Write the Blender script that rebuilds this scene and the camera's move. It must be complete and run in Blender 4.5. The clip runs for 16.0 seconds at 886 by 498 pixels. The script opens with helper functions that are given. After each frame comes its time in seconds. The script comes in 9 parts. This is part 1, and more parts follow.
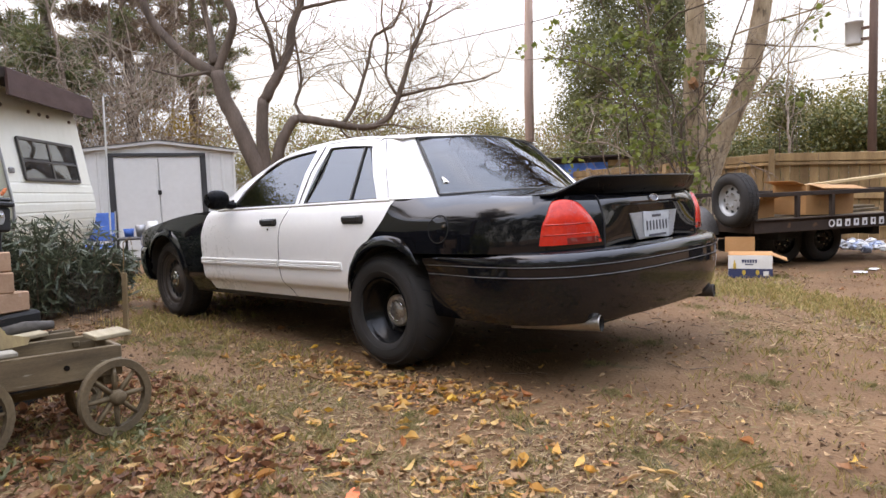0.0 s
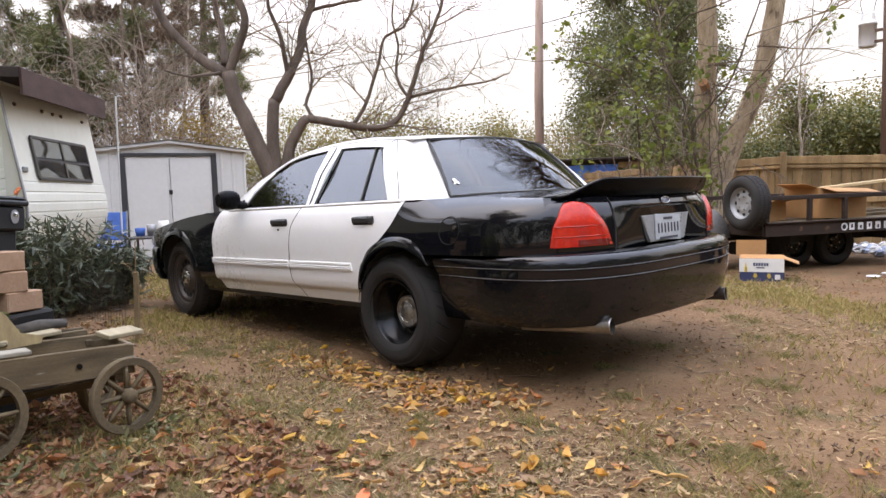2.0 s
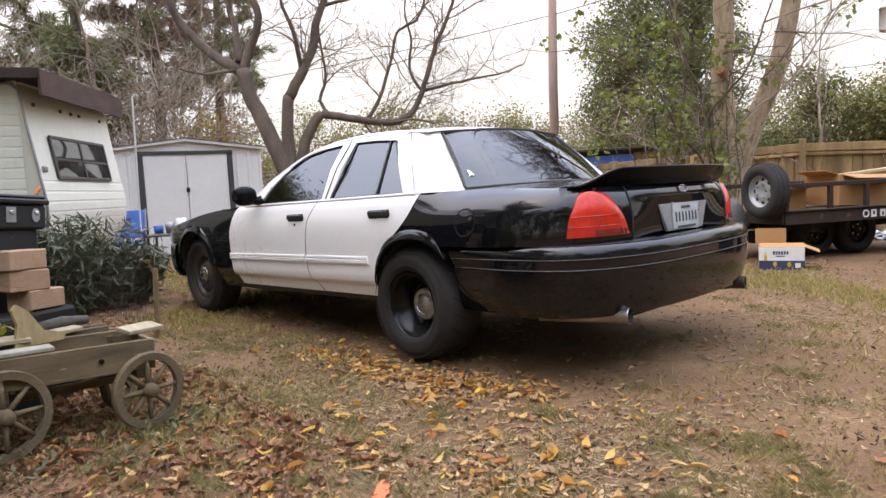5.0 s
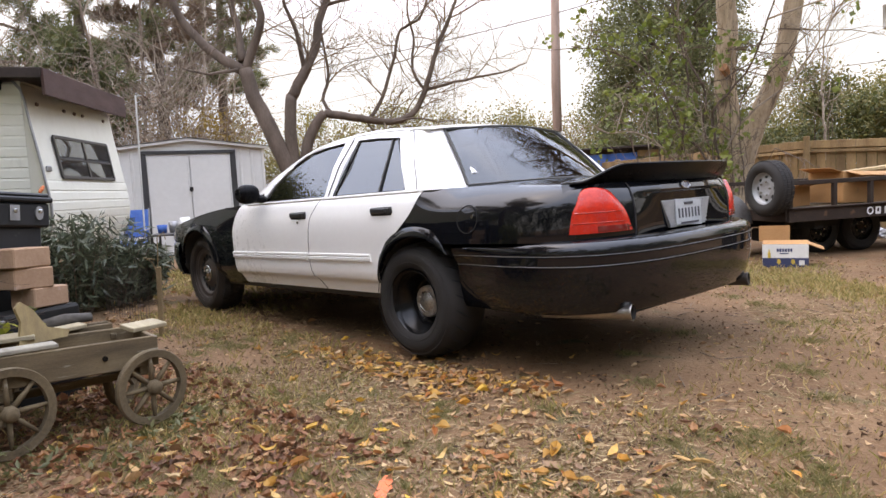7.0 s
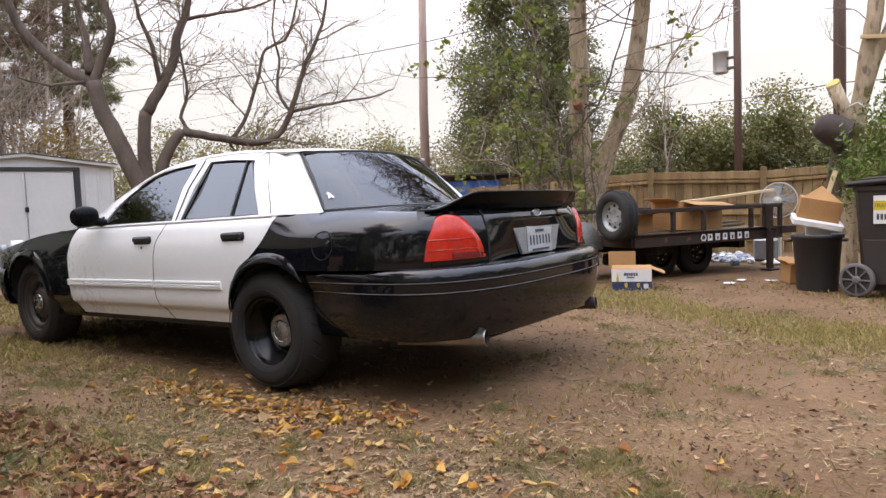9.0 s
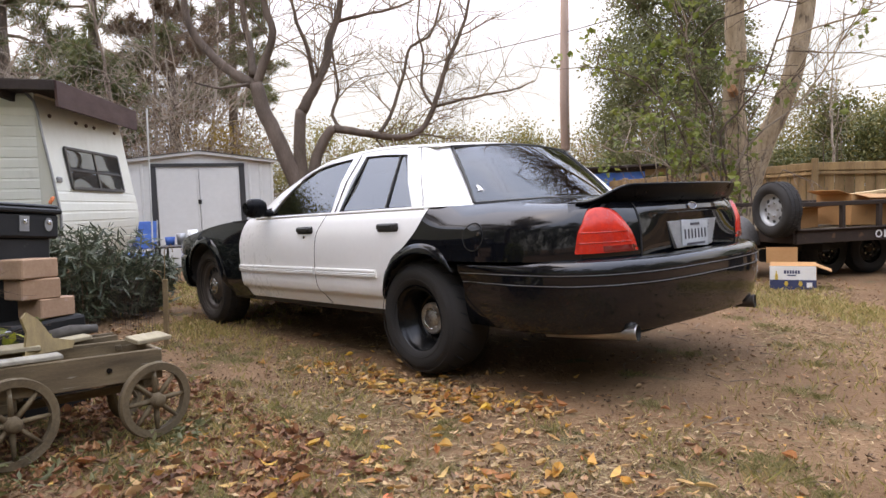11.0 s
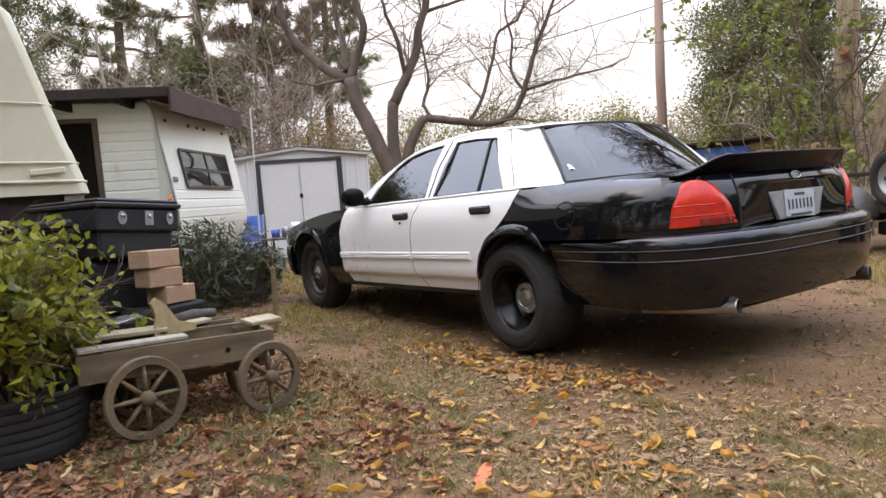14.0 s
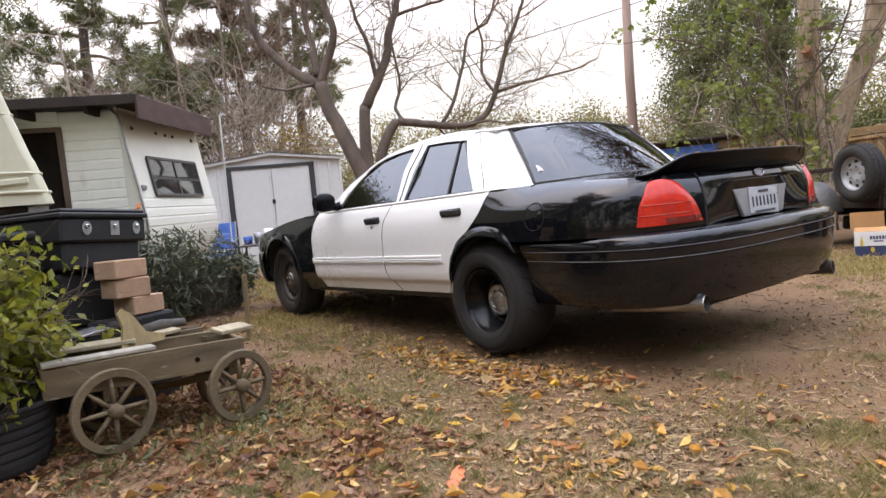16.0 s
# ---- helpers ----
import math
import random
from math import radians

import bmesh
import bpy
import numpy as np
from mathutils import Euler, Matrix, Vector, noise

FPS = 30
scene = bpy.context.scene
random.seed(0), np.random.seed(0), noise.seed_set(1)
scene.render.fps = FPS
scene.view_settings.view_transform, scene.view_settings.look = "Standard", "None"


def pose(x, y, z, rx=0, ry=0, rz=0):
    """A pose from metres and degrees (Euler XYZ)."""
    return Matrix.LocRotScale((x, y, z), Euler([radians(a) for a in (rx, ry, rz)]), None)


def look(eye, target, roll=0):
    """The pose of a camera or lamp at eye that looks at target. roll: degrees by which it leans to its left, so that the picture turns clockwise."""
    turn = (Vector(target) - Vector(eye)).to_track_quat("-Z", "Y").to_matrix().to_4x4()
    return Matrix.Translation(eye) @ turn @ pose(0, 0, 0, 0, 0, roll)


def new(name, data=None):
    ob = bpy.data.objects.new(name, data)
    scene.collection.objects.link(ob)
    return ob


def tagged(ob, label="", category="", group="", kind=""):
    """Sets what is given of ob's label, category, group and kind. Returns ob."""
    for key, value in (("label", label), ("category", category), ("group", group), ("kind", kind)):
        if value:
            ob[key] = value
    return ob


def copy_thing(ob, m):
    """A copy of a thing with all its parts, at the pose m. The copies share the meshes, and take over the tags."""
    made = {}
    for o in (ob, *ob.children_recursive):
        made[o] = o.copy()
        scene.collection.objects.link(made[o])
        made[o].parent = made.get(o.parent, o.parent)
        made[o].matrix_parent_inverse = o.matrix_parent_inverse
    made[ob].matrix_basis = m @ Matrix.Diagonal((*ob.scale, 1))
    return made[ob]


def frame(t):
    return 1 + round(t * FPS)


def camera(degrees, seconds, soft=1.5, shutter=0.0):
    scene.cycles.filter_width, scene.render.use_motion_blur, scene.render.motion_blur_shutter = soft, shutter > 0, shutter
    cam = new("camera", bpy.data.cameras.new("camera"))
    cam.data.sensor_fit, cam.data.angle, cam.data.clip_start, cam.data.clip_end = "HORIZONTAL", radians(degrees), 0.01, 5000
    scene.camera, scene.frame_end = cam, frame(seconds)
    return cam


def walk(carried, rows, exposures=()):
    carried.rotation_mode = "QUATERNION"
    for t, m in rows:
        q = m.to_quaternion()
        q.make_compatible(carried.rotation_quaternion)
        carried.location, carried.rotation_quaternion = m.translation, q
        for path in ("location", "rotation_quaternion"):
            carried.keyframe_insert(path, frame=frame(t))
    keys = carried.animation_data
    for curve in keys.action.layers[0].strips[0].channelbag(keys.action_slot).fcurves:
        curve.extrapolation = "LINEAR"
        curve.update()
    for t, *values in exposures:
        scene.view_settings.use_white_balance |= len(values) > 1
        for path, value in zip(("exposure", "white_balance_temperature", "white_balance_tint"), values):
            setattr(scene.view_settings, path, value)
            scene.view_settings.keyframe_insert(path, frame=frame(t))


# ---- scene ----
cam = camera(66.3, 16.0)
PATH = [
    (0, (3.024, -3.52, 1.018), (1.629, -2.097, 0.851), -2.2),
    (0.5, (3.02, -3.521, 1.02), (1.626, -2.095, 0.866), -2.4),
    (1, (3.02, -3.524, 1.021), (1.615, -2.108, 0.874), -2.2),
    (1.5, (3.02, -3.527, 1.021), (1.607, -2.119, 0.872), -2.0),
    (2, (3.017, -3.527, 1.02), (1.603, -2.121, 0.857), -1.9),
    (2.5, (3.015, -3.528, 1.015), (1.595, -2.131, 0.828), -2.2),
    (3, (3.013, -3.521, 1.005), (1.594, -2.126, 0.798), -2.9),
    (3.5, (3.006, -3.514, 1.011), (1.595, -2.112, 0.803), -3.0),
    (4, (3.012, -3.524, 1.014), (1.579, -2.14, 0.835), -2.8),
    (4.2, (3.013, -3.528, 1.015), (1.566, -2.157, 0.846), -2.9),
    (6.5, (3.016, -3.52, 0.998), (1.577, -2.146, 0.795), -2.8),
    (7, (3.017, -3.524, 0.997), (1.565, -2.161, 0.817), -3.0),
    (7.5, (3.014, -3.53, 0.996), (1.559, -2.17, 0.815), -2.8),
    (7.7, (3.023, -3.503, 0.998), (1.568, -2.145, 0.793), -3.0),
    (7.8, (3.027, -3.489, 0.998), (1.61, -2.092, 0.8), -2.9),
    (7.9, (3.032, -3.476, 0.999), (1.654, -2.037, 0.821), -3.0),
    (8, (3.036, -3.462, 1.0), (1.703, -1.98, 0.836), -3.0),
    (8.2, (3.045, -3.451, 1.0), (1.794, -1.898, 0.857), -2.3),
    (8.3, (3.05, -3.446, 1.001), (1.831, -1.866, 0.865), -2.1),
    (8.5, (3.059, -3.435, 1.001), (1.905, -1.806, 0.876), -1.8),
    (9, (3.044, -3.437, 1.004), (1.875, -1.819, 0.877), -2.2),
    (9.2, (3.035, -3.463, 1.006), (1.814, -1.884, 0.883), -3.0),
    (9.3, (3.031, -3.475, 1.008), (1.774, -1.925, 0.886), -2.9),
    (9.5, (3.022, -3.501, 1.01), (1.674, -2.029, 0.887), -2.6),
    (9.7, (3.026, -3.511, 1.009), (1.613, -2.102, 0.884), -2.7),
    (10, (3.033, -3.527, 1.007), (1.59, -2.148, 0.877), -2.3),
    (10.2, (3.018, -3.524, 1.007), (1.561, -2.16, 0.875), -1.9),
    (12.5, (3.042, -3.521, 1.002), (1.562, -2.182, 0.875), -2.6),
    (13, (3.04, -3.524, 1.007), (1.556, -2.189, 0.887), -2.8),
    (13.5, (3.039, -3.526, 1.002), (1.549, -2.197, 0.885), -2.9),
    (13.7, (3.06, -3.54, 0.991), (1.522, -2.267, 0.886), -3.8),
    (13.8, (3.071, -3.547, 0.986), (1.492, -2.325, 0.872), -4.1),
    (13.9, (3.081, -3.554, 0.98), (1.471, -2.375, 0.851), -4.4),
    (14, (3.092, -3.561, 0.975), (1.45, -2.429, 0.821), -4.5),
    (14.2, (3.093, -3.554, 0.977), (1.437, -2.444, 0.816), -4.2),
    (14.5, (3.095, -3.544, 0.981), (1.488, -2.361, 0.849), -4.2),
    (15, (3.094, -3.534, 0.978), (1.51, -2.322, 0.819), -4.3),
    (15.5, (3.1, -3.522, 0.976), (1.524, -2.303, 0.808), -5.1),
    (16, (3.109, -3.537, 0.976), (1.508, -2.348, 0.824), -5.6),
]
walk(cam, [(t, look(eye, target, roll)) for t, eye, target, roll in PATH], exposures=[(0, 0.62, 12300, 15.5), (7.8, 0.62, 12300, 15.5), (8.8, 0.44, 12300, 15.5), (10.0, 0.46, 12300, 15.5), (12.2, 0.62, 12300, 15.5), (14, 0.58, 12300, 15.5), (16, 0.64, 12300, 15.5)])

# ---- world: bright overcast sky ----
world = bpy.data.worlds.new("overcast_sky")
scene.world = world
world.use_nodes = True
_n, _l = world.node_tree.nodes, world.node_tree.links
_bg = _n["Background"]
_sky = _n.new("ShaderNodeTexSky")
_sky.sky_type, _sky.sun_disc = "NISHITA", False
_sky.sun_elevation, _sky.sun_rotation = radians(62), radians(215)
_sky.air_density, _sky.dust_density = 1.0, 3.0
_sc = _n.new("ShaderNodeMix")
_sc.data_type, _sc.blend_type = "RGBA", "MULTIPLY"
_sc.inputs["Factor"].default_value = 1.0
_l.new(_sky.outputs["Color"], _sc.inputs["A"])
_sc.inputs["B"].default_value = (0.10, 0.10, 0.10, 1)
_tc = _n.new("ShaderNodeTexCoord")
_map = _n.new("ShaderNodeMapping")
_map.inputs["Scale"].default_value = (1.2, 1.2, 3.5)
_map.inputs["Location"].default_value = (2.6, 1.3, 0.7)
_l.new(_tc.outputs["Generated"], _map.inputs["Vector"])
_cl = _n.new("ShaderNodeTexNoise")
_cl.inputs["Scale"].default_value, _cl.inputs["Detail"].default_value = 3.0, 7
_l.new(_map.outputs["Vector"], _cl.inputs["Vector"])
_rp = _n.new("ShaderNodeValToRGB")
_rp.color_ramp.elements[0].position, _rp.color_ramp.elements[0].color = 0.30, (0.415, 0.555, 0.83, 1)
_rp.color_ramp.elements[1].position, _rp.color_ramp.elements[1].color = 0.66, (0.485, 0.62, 0.90, 1)
_l.new(_cl.outputs["Fac"], _rp.inputs["Fac"])
_mx = _n.new("ShaderNodeMix")
_mx.data_type = "RGBA"
_mx.inputs["Factor"].default_value = 0.88
_l.new(_sc.outputs["Result"], _mx.inputs["A"])
_l.new(_rp.outputs["Color"], _mx.inputs["B"])
# an overcast sky is about three times as bright overhead as at the horizon
_sx = _n.new("ShaderNodeSeparateXYZ")
_l.new(_tc.outputs["Generated"], _sx.inputs["Vector"])
_up = _n.new("ShaderNodeMapRange")
_up.inputs["From Min"].default_value, _up.inputs["From Max"].default_value = 0.18, 1.0
_up.inputs["To Min"].default_value, _up.inputs["To Max"].default_value = 1.33, 7.3
_l.new(_sx.outputs["Z"], _up.inputs["Value"])
_l.new(_up.outputs["Result"], _bg.inputs["Strength"])
# thinner, bluer cloud overhead
_hi = _n.new("ShaderNodeMapRange")
_hi.inputs["From Min"].default_value, _hi.inputs["From Max"].default_value = 0.28, 0.46
_l.new(_sx.outputs["Z"], _hi.inputs["Value"])
_bl = _n.new("ShaderNodeMix")
_bl.data_type, _bl.blend_type = "RGBA", "MULTIPLY"
_bl.inputs["B"].default_value = (0.68, 0.79, 1.0, 1)
_op = _n.new("ShaderNodeMapRange")
_op.inputs["From Min"].default_value, _op.inputs["From Max"].default_value = 0.72, 0.50
_op.inputs["To Min"].default_value = 0.85
_l.new(_cl.outputs["Fac"], _op.inputs["Value"])
_th = _n.new("ShaderNodeMath")
_th.operation = "MULTIPLY"
_l.new(_hi.outputs["Result"], _th.inputs[0])
_l.new(_op.outputs["Result"], _th.inputs[1])
_l.new(_th.outputs["Value"], _bl.inputs["Factor"])
_l.new(_mx.outputs["Result"], _bl.inputs["A"])
_l.new(_bl.outputs["Result"], _bg.inputs["Color"])

sun_data = bpy.data.lights.new("sun", "SUN")
sun_data.energy, sun_data.angle, sun_data.color = 0.50, radians(70), (1.0, 0.88, 0.74)
sun_ob = new("sun", sun_data)
sun_ob.matrix_world = look((-2.5, -3.5, 8.1), (0, 0, 0))

# ---- small mesh kit ----
class Geo:
    """Vertices and faces gathered in plain lists."""

    def __init__(self):
        self.v, self.f = [], []

    def add(self, verts, faces):
        o = len(self.v)
        self.v += [tuple(p) for p in verts]
        self.f += [tuple(i + o for i in f) for f in faces]
        return self

    def box(self, sx, sy, sz, m=None, bev=0.0):
        """A box centred on m, its twelve edges chamfered by bev."""
        hx, hy, hz = sx / 2, sy / 2, sz / 2
        b = min(bev, hx * 0.9, hy * 0.9, hz * 0.9)
        m = m or Matrix()
        if b <= 0:
            vs = [(x, y, z) for z in (-hz, hz) for y in (-hy, hy) for x in (-hx, hx)]
            fs = [(0, 2, 3, 1), (4, 5, 7, 6), (0, 1, 5, 4), (2, 6, 7, 3), (0, 4, 6, 2), (1, 3, 7, 5)]
            return self.add([m @ Vector(p) for p in vs], fs)
        vs, idx = [], {}
        for sxn in (-1, 1):
            for syn in (-1, 1):
                for szn in (-1, 1):
                    for ax in range(3):
                        p = [sxn * (hx - b), syn * (hy - b), szn * (hz - b)]
                        p[ax] = (sxn * hx, syn * hy, szn * hz)[ax]
                        idx[(sxn, syn, szn, ax)] = len(vs)
                        vs.append(m @ Vector(p))
        fs = []
        for ax in range(3):
            a1, a2 = (ax + 1) % 3, (ax + 2) % 3
            for s in (-1, 1):
                ring = []
                for c1, c2 in ((-1, -1), (1, -1), (1, 1), (-1, 1)):
                    k = [0, 0, 0]
                    k[ax], k[a1], k[a2] = s, c1, c2
                    ring.append(idx[(*k, ax)])
                fs.append(tuple(ring if s > 0 else ring[::-1]))
        for ax in range(3):
            a1, a2 = (ax + 1) % 3, (ax + 2) % 3
            for c1 in (-1, 1):
                for c2 in (-1, 1):
                    k0, k1 = [0, 0, 0], [0, 0, 0]
                    k0[ax], k0[a1], k0[a2] = -1, c1, c2
                    k1[ax], k1[a1], k1[a2] = 1, c1, c2
                    q = [idx[(*k0, a1)], idx[(*k1, a1)], idx[(*k1, a2)], idx[(*k0, a2)]]
                    fs.append(tuple(q if c1 * c2 < 0 else q[::-1]))
        for s0 in (-1, 1):
            for s1 in (-1, 1):
                for s2 in (-1, 1):
                    t = [idx[(s0, s1, s2, 0)], idx[(s0, s1, s2, 1)], idx[(s0, s1, s2, 2)]]
                    fs.append(tuple(t if s0 * s1 * s2 > 0 else t[::-1]))
        return self.add(vs, fs)

    def tube(self, pts, radii, n=8, caps=True):
        """A tube along points; radii one number or one each."""
        pts = [Vector(p) for p in pts]
        if not hasattr(radii, "__len__"):
            radii = [radii] * len(pts)
        vs, fs = [], []
        ref = None
        for i, p in enumerate(pts):
            d = (pts[min(i + 1, len(pts) - 1)] - pts[max(i - 1, 0)])
            d = d.normalized() if d.length > 1e-9 else Vector((0, 0, 1))
            if ref is None:
                ref = d.orthogonal().normalized()
            ref = (ref - d * ref.dot(d))
            ref = ref.normalized() if ref.length > 1e-6 else d.orthogonal().normalized()
            side = d.cross(ref)
            for k in range(n):
                a = 2 * math.pi * k / n
                vs.append(p + (ref * math.cos(a) + side * math.sin(a)) * radii[i])
        for i in range(len(pts) - 1):
            for k in range(n):
                k2 = (k + 1) % n
                fs.append((i * n + k, i * n + k2, (i + 1) * n + k2, (i + 1) * n + k))
        if caps:
            fs.append(tuple(range(n - 1, -1, -1)))
            fs.append(tuple((len(pts) - 1) * n + k for k in range(n)))
        return self.add(vs, fs)

    def lathe(self, prof, m=None, n=32, closed=False):
        """Turns (radius, height) points about the z axis of m."""
        m = m or Matrix()
        vs, fs, k = [], [], len(prof)
        for j in range(n):
            a = 2 * math.pi * j / n
            vs += [m @ Vector((r * math.cos(a), r * math.sin(a), h)) for r, h in prof]
        for j in range(n):
            j2 = (j + 1) % n
            for i in range(k if closed else k - 1):
                i2 = (i + 1) % k
                fs.append((j * k + i, j2 * k + i, j2 * k + i2, j * k + i2))
        return self.add(vs, fs)

    def grid(self, rows, flip=False):
        """A sheet through rows of points of equal number."""
        n = len(rows[0])
        fs = []
        for i in range(len(rows) - 1):
            for j in range(n - 1):
                q = (i * n + j, i * n + j + 1, (i + 1) * n + j + 1, (i + 1) * n + j)
                fs.append(q[::-1] if flip else q)
        return self.add([p for r in rows for p in r], fs)

    def prism(self, outline, depth, m=None):
        """A flat outline in the xy plane of m, drawn out along z by depth."""
        m = m or Matrix()
        n = len(outline)
        vs = [m @ Vector((x, y, 0)) for x, y in outline] + [m @ Vector((x, y, depth)) for x, y in outline]
        fs = [tuple(range(n - 1, -1, -1)), tuple(range(n, 2 * n))]
        fs += [(i, (i + 1) % n, n + (i + 1) % n, n + i) for i in range(n)]
        return self.add(vs, fs)

    def mesh(self, name, material=None, smooth=False):
        me = bpy.data.meshes.new(name)
        me.from_pydata([tuple(p) for p in self.v], [], self.f)
        if smooth:
            me.polygons.foreach_set("use_smooth", [True] * len(me.polygons))
        if material:
            me.materials.append(material)
        me.update()
        return me


def part(name, geo, material, parent=None, label="", smooth=False):
    """Links a Geo as one mesh object, under parent where given."""
    ob = new(name, geo.mesh(name, material, smooth))
    if parent is not None:
        ob.parent = parent
    if label:
        ob["label"] = label
    return ob


def thing(name, m, label, category, group="", kind=""):
    """An empty at a thing's base that parents its parts."""
    ob = new(name)
    ob.empty_display_size = 0.1
    ob.matrix_world = m
    return tagged(ob, label, category, group, kind)


def fix_normals(ob):
    bm = bmesh.new()
    bm.from_mesh(ob.data)
    bmesh.ops.recalc_face_normals(bm, faces=bm.faces)
    bm.to_mesh(ob.data)
    bm.free()
    return ob


def auto_smooth(ob, degrees=35):
    """Smooth faces with sharp edges where they turn by more than degrees."""
    bm = bmesh.new()
    bm.from_mesh(ob.data)
    bmesh.ops.remove_doubles(bm, verts=bm.verts, dist=0.0002)
    bmesh.ops.recalc_face_normals(bm, faces=bm.faces)
    for f in bm.faces:
        f.smooth = True
    for e in bm.edges:
        if len(e.link_faces) == 2:
            e.smooth = e.calc_face_angle(0) < radians(degrees)
    bm.to_mesh(ob.data)
    bm.free()
    return ob


def T(x, y, z, rx=0, ry=0, rz=0):
    return pose(x, y, z, rx, ry, rz)


# ---- materials ----
def surface(name, c1, c2=None, rough=0.6, metal=0.0, scale=4.0, fine=60.0, bump=0.15, c3=None, spots=0.0,
            coat=0.0, stretch=(1, 1, 1), rnd=0.0, island=0.0, world_space=False, rough_var=0.12, dist=0.01, spec=0.5, coat_ior=1.5):
    """A procedural material: two colours mixed by coarse and fine noise, a third in spots, and fine relief."""
    m = bpy.data.materials.new(name)
    m.use_nodes = True
    n, l = m.node_tree.nodes, m.node_tree.links
    b = n["Principled BSDF"]
    c2 = c2 or tuple(c * 0.75 for c in c1)
    co = n.new("ShaderNodeTexCoord")
    mp = n.new("ShaderNodeMapping")
    mp.inputs["Scale"].default_value = stretch
    if world_space:
        l.new(n.new("ShaderNodeNewGeometry").outputs["Position"], mp.inputs["Vector"])
    else:
        l.new(co.outputs["Object"], mp.inputs["Vector"])
    big = n.new("ShaderNodeTexNoise")
    big.inputs["Scale"].default_value, big.inputs["Detail"].default_value = scale, 5
    l.new(mp.outputs["Vector"], big.inputs["Vector"])
    sm = n.new("ShaderNodeTexNoise")
    sm.inputs["Scale"].default_value, sm.inputs["Detail"].default_value = fine, 4
    l.new(mp.outputs["Vector"], sm.inputs["Vector"])
    ad = n.new("ShaderNodeMath")
    ad.operation = "MULTIPLY_ADD"
    l.new(sm.outputs["Fac"], ad.inputs[0])
    ad.inputs[1].default_value = 0.5
    l.new(big.outputs["Fac"], ad.inputs[2])
    rp = n.new("ShaderNodeMapRange")
    rp.inputs["From Min"].default_value, rp.inputs["From Max"].default_value = 0.52, 0.98
    l.new(ad.outputs[0], rp.inputs["Value"])
    mx = n.new("ShaderNodeMix")
    mx.data_type = "RGBA"
    mx.inputs["A"].default_value, mx.inputs["B"].default_value = (*c1, 1), (*c2, 1)
    l.new(rp.outputs["Result"], mx.inputs["Factor"])
    col = mx.outputs["Result"]
    if c3:
        sp = n.new("ShaderNodeTexNoise")
        sp.inputs["Scale"].default_value, sp.inputs["Detail"].default_value = scale * 2.3, 8
        l.new(mp.outputs["Vector"], sp.inputs["Vector"])
        sr = n.new("ShaderNodeMapRange")
        sr.inputs["From Min"].default_value, sr.inputs["From Max"].default_value = 0.72 - spots * 0.35, 0.80 - spots * 0.3
        l.new(sp.outputs["Fac"], sr.inputs["Value"])
        m3 = n.new("ShaderNodeMix")
        m3.data_type = "RGBA"
        l.new(sr.outputs["Result"], m3.inputs["Factor"])
        l.new(col, m3.inputs["A"])
        m3.inputs["B"].default_value = (*c3, 1)
        col = m3.outputs["Result"]
    if rnd or island:
        hv = n.new("ShaderNodeHueSaturation")
        src = n.new("ShaderNodeObjectInfo").outputs["Random"] if rnd else n.new("ShaderNodeNewGeometry").outputs["Random Per Island"]
        vr = n.new("ShaderNodeMapRange")
        vr.inputs["To Min"].default_value, vr.inputs["To Max"].default_value = 1 - (rnd or island), 1 + (rnd or island)
        l.new(src, vr.inputs["Value"])
        l.new(vr.outputs["Result"], hv.inputs["Value"])
        l.new(col, hv.inputs["Color"])
        col = hv.outputs["Color"]
    l.new(col, b.inputs["Base Color"])
    rr = n.new("ShaderNodeMapRange")
    rr.inputs["To Min"].default_value, rr.inputs["To Max"].default_value = max(0.02, rough - rough_var), min(1, rough + rough_var)
    l.new(ad.outputs[0], rr.inputs["Value"])
    rr.inputs["From Min"].default_value, rr.inputs["From Max"].default_value = 0.4, 1.1
    l.new(rr.outputs["Result"], b.inputs["Roughness"])
    b.inputs["Metallic"].default_value = metal
    b.inputs["Specular IOR Level"].default_value = spec
    if coat:
        b.inputs["Coat Weight"].default_value, b.inputs["Coat Roughness"].default_value = coat, 0.04
        b.inputs["Coat IOR"].default_value = coat_ior
    if bump:
        bu = n.new("ShaderNodeBump")
        bu.inputs["Strength"].default_value, bu.inputs["Distance"].default_value = bump, dist
        l.new(ad.outputs[0], bu.inputs["Height"])
        l.new(bu.outputs["Normal"], b.inputs["Normal"])
    return m


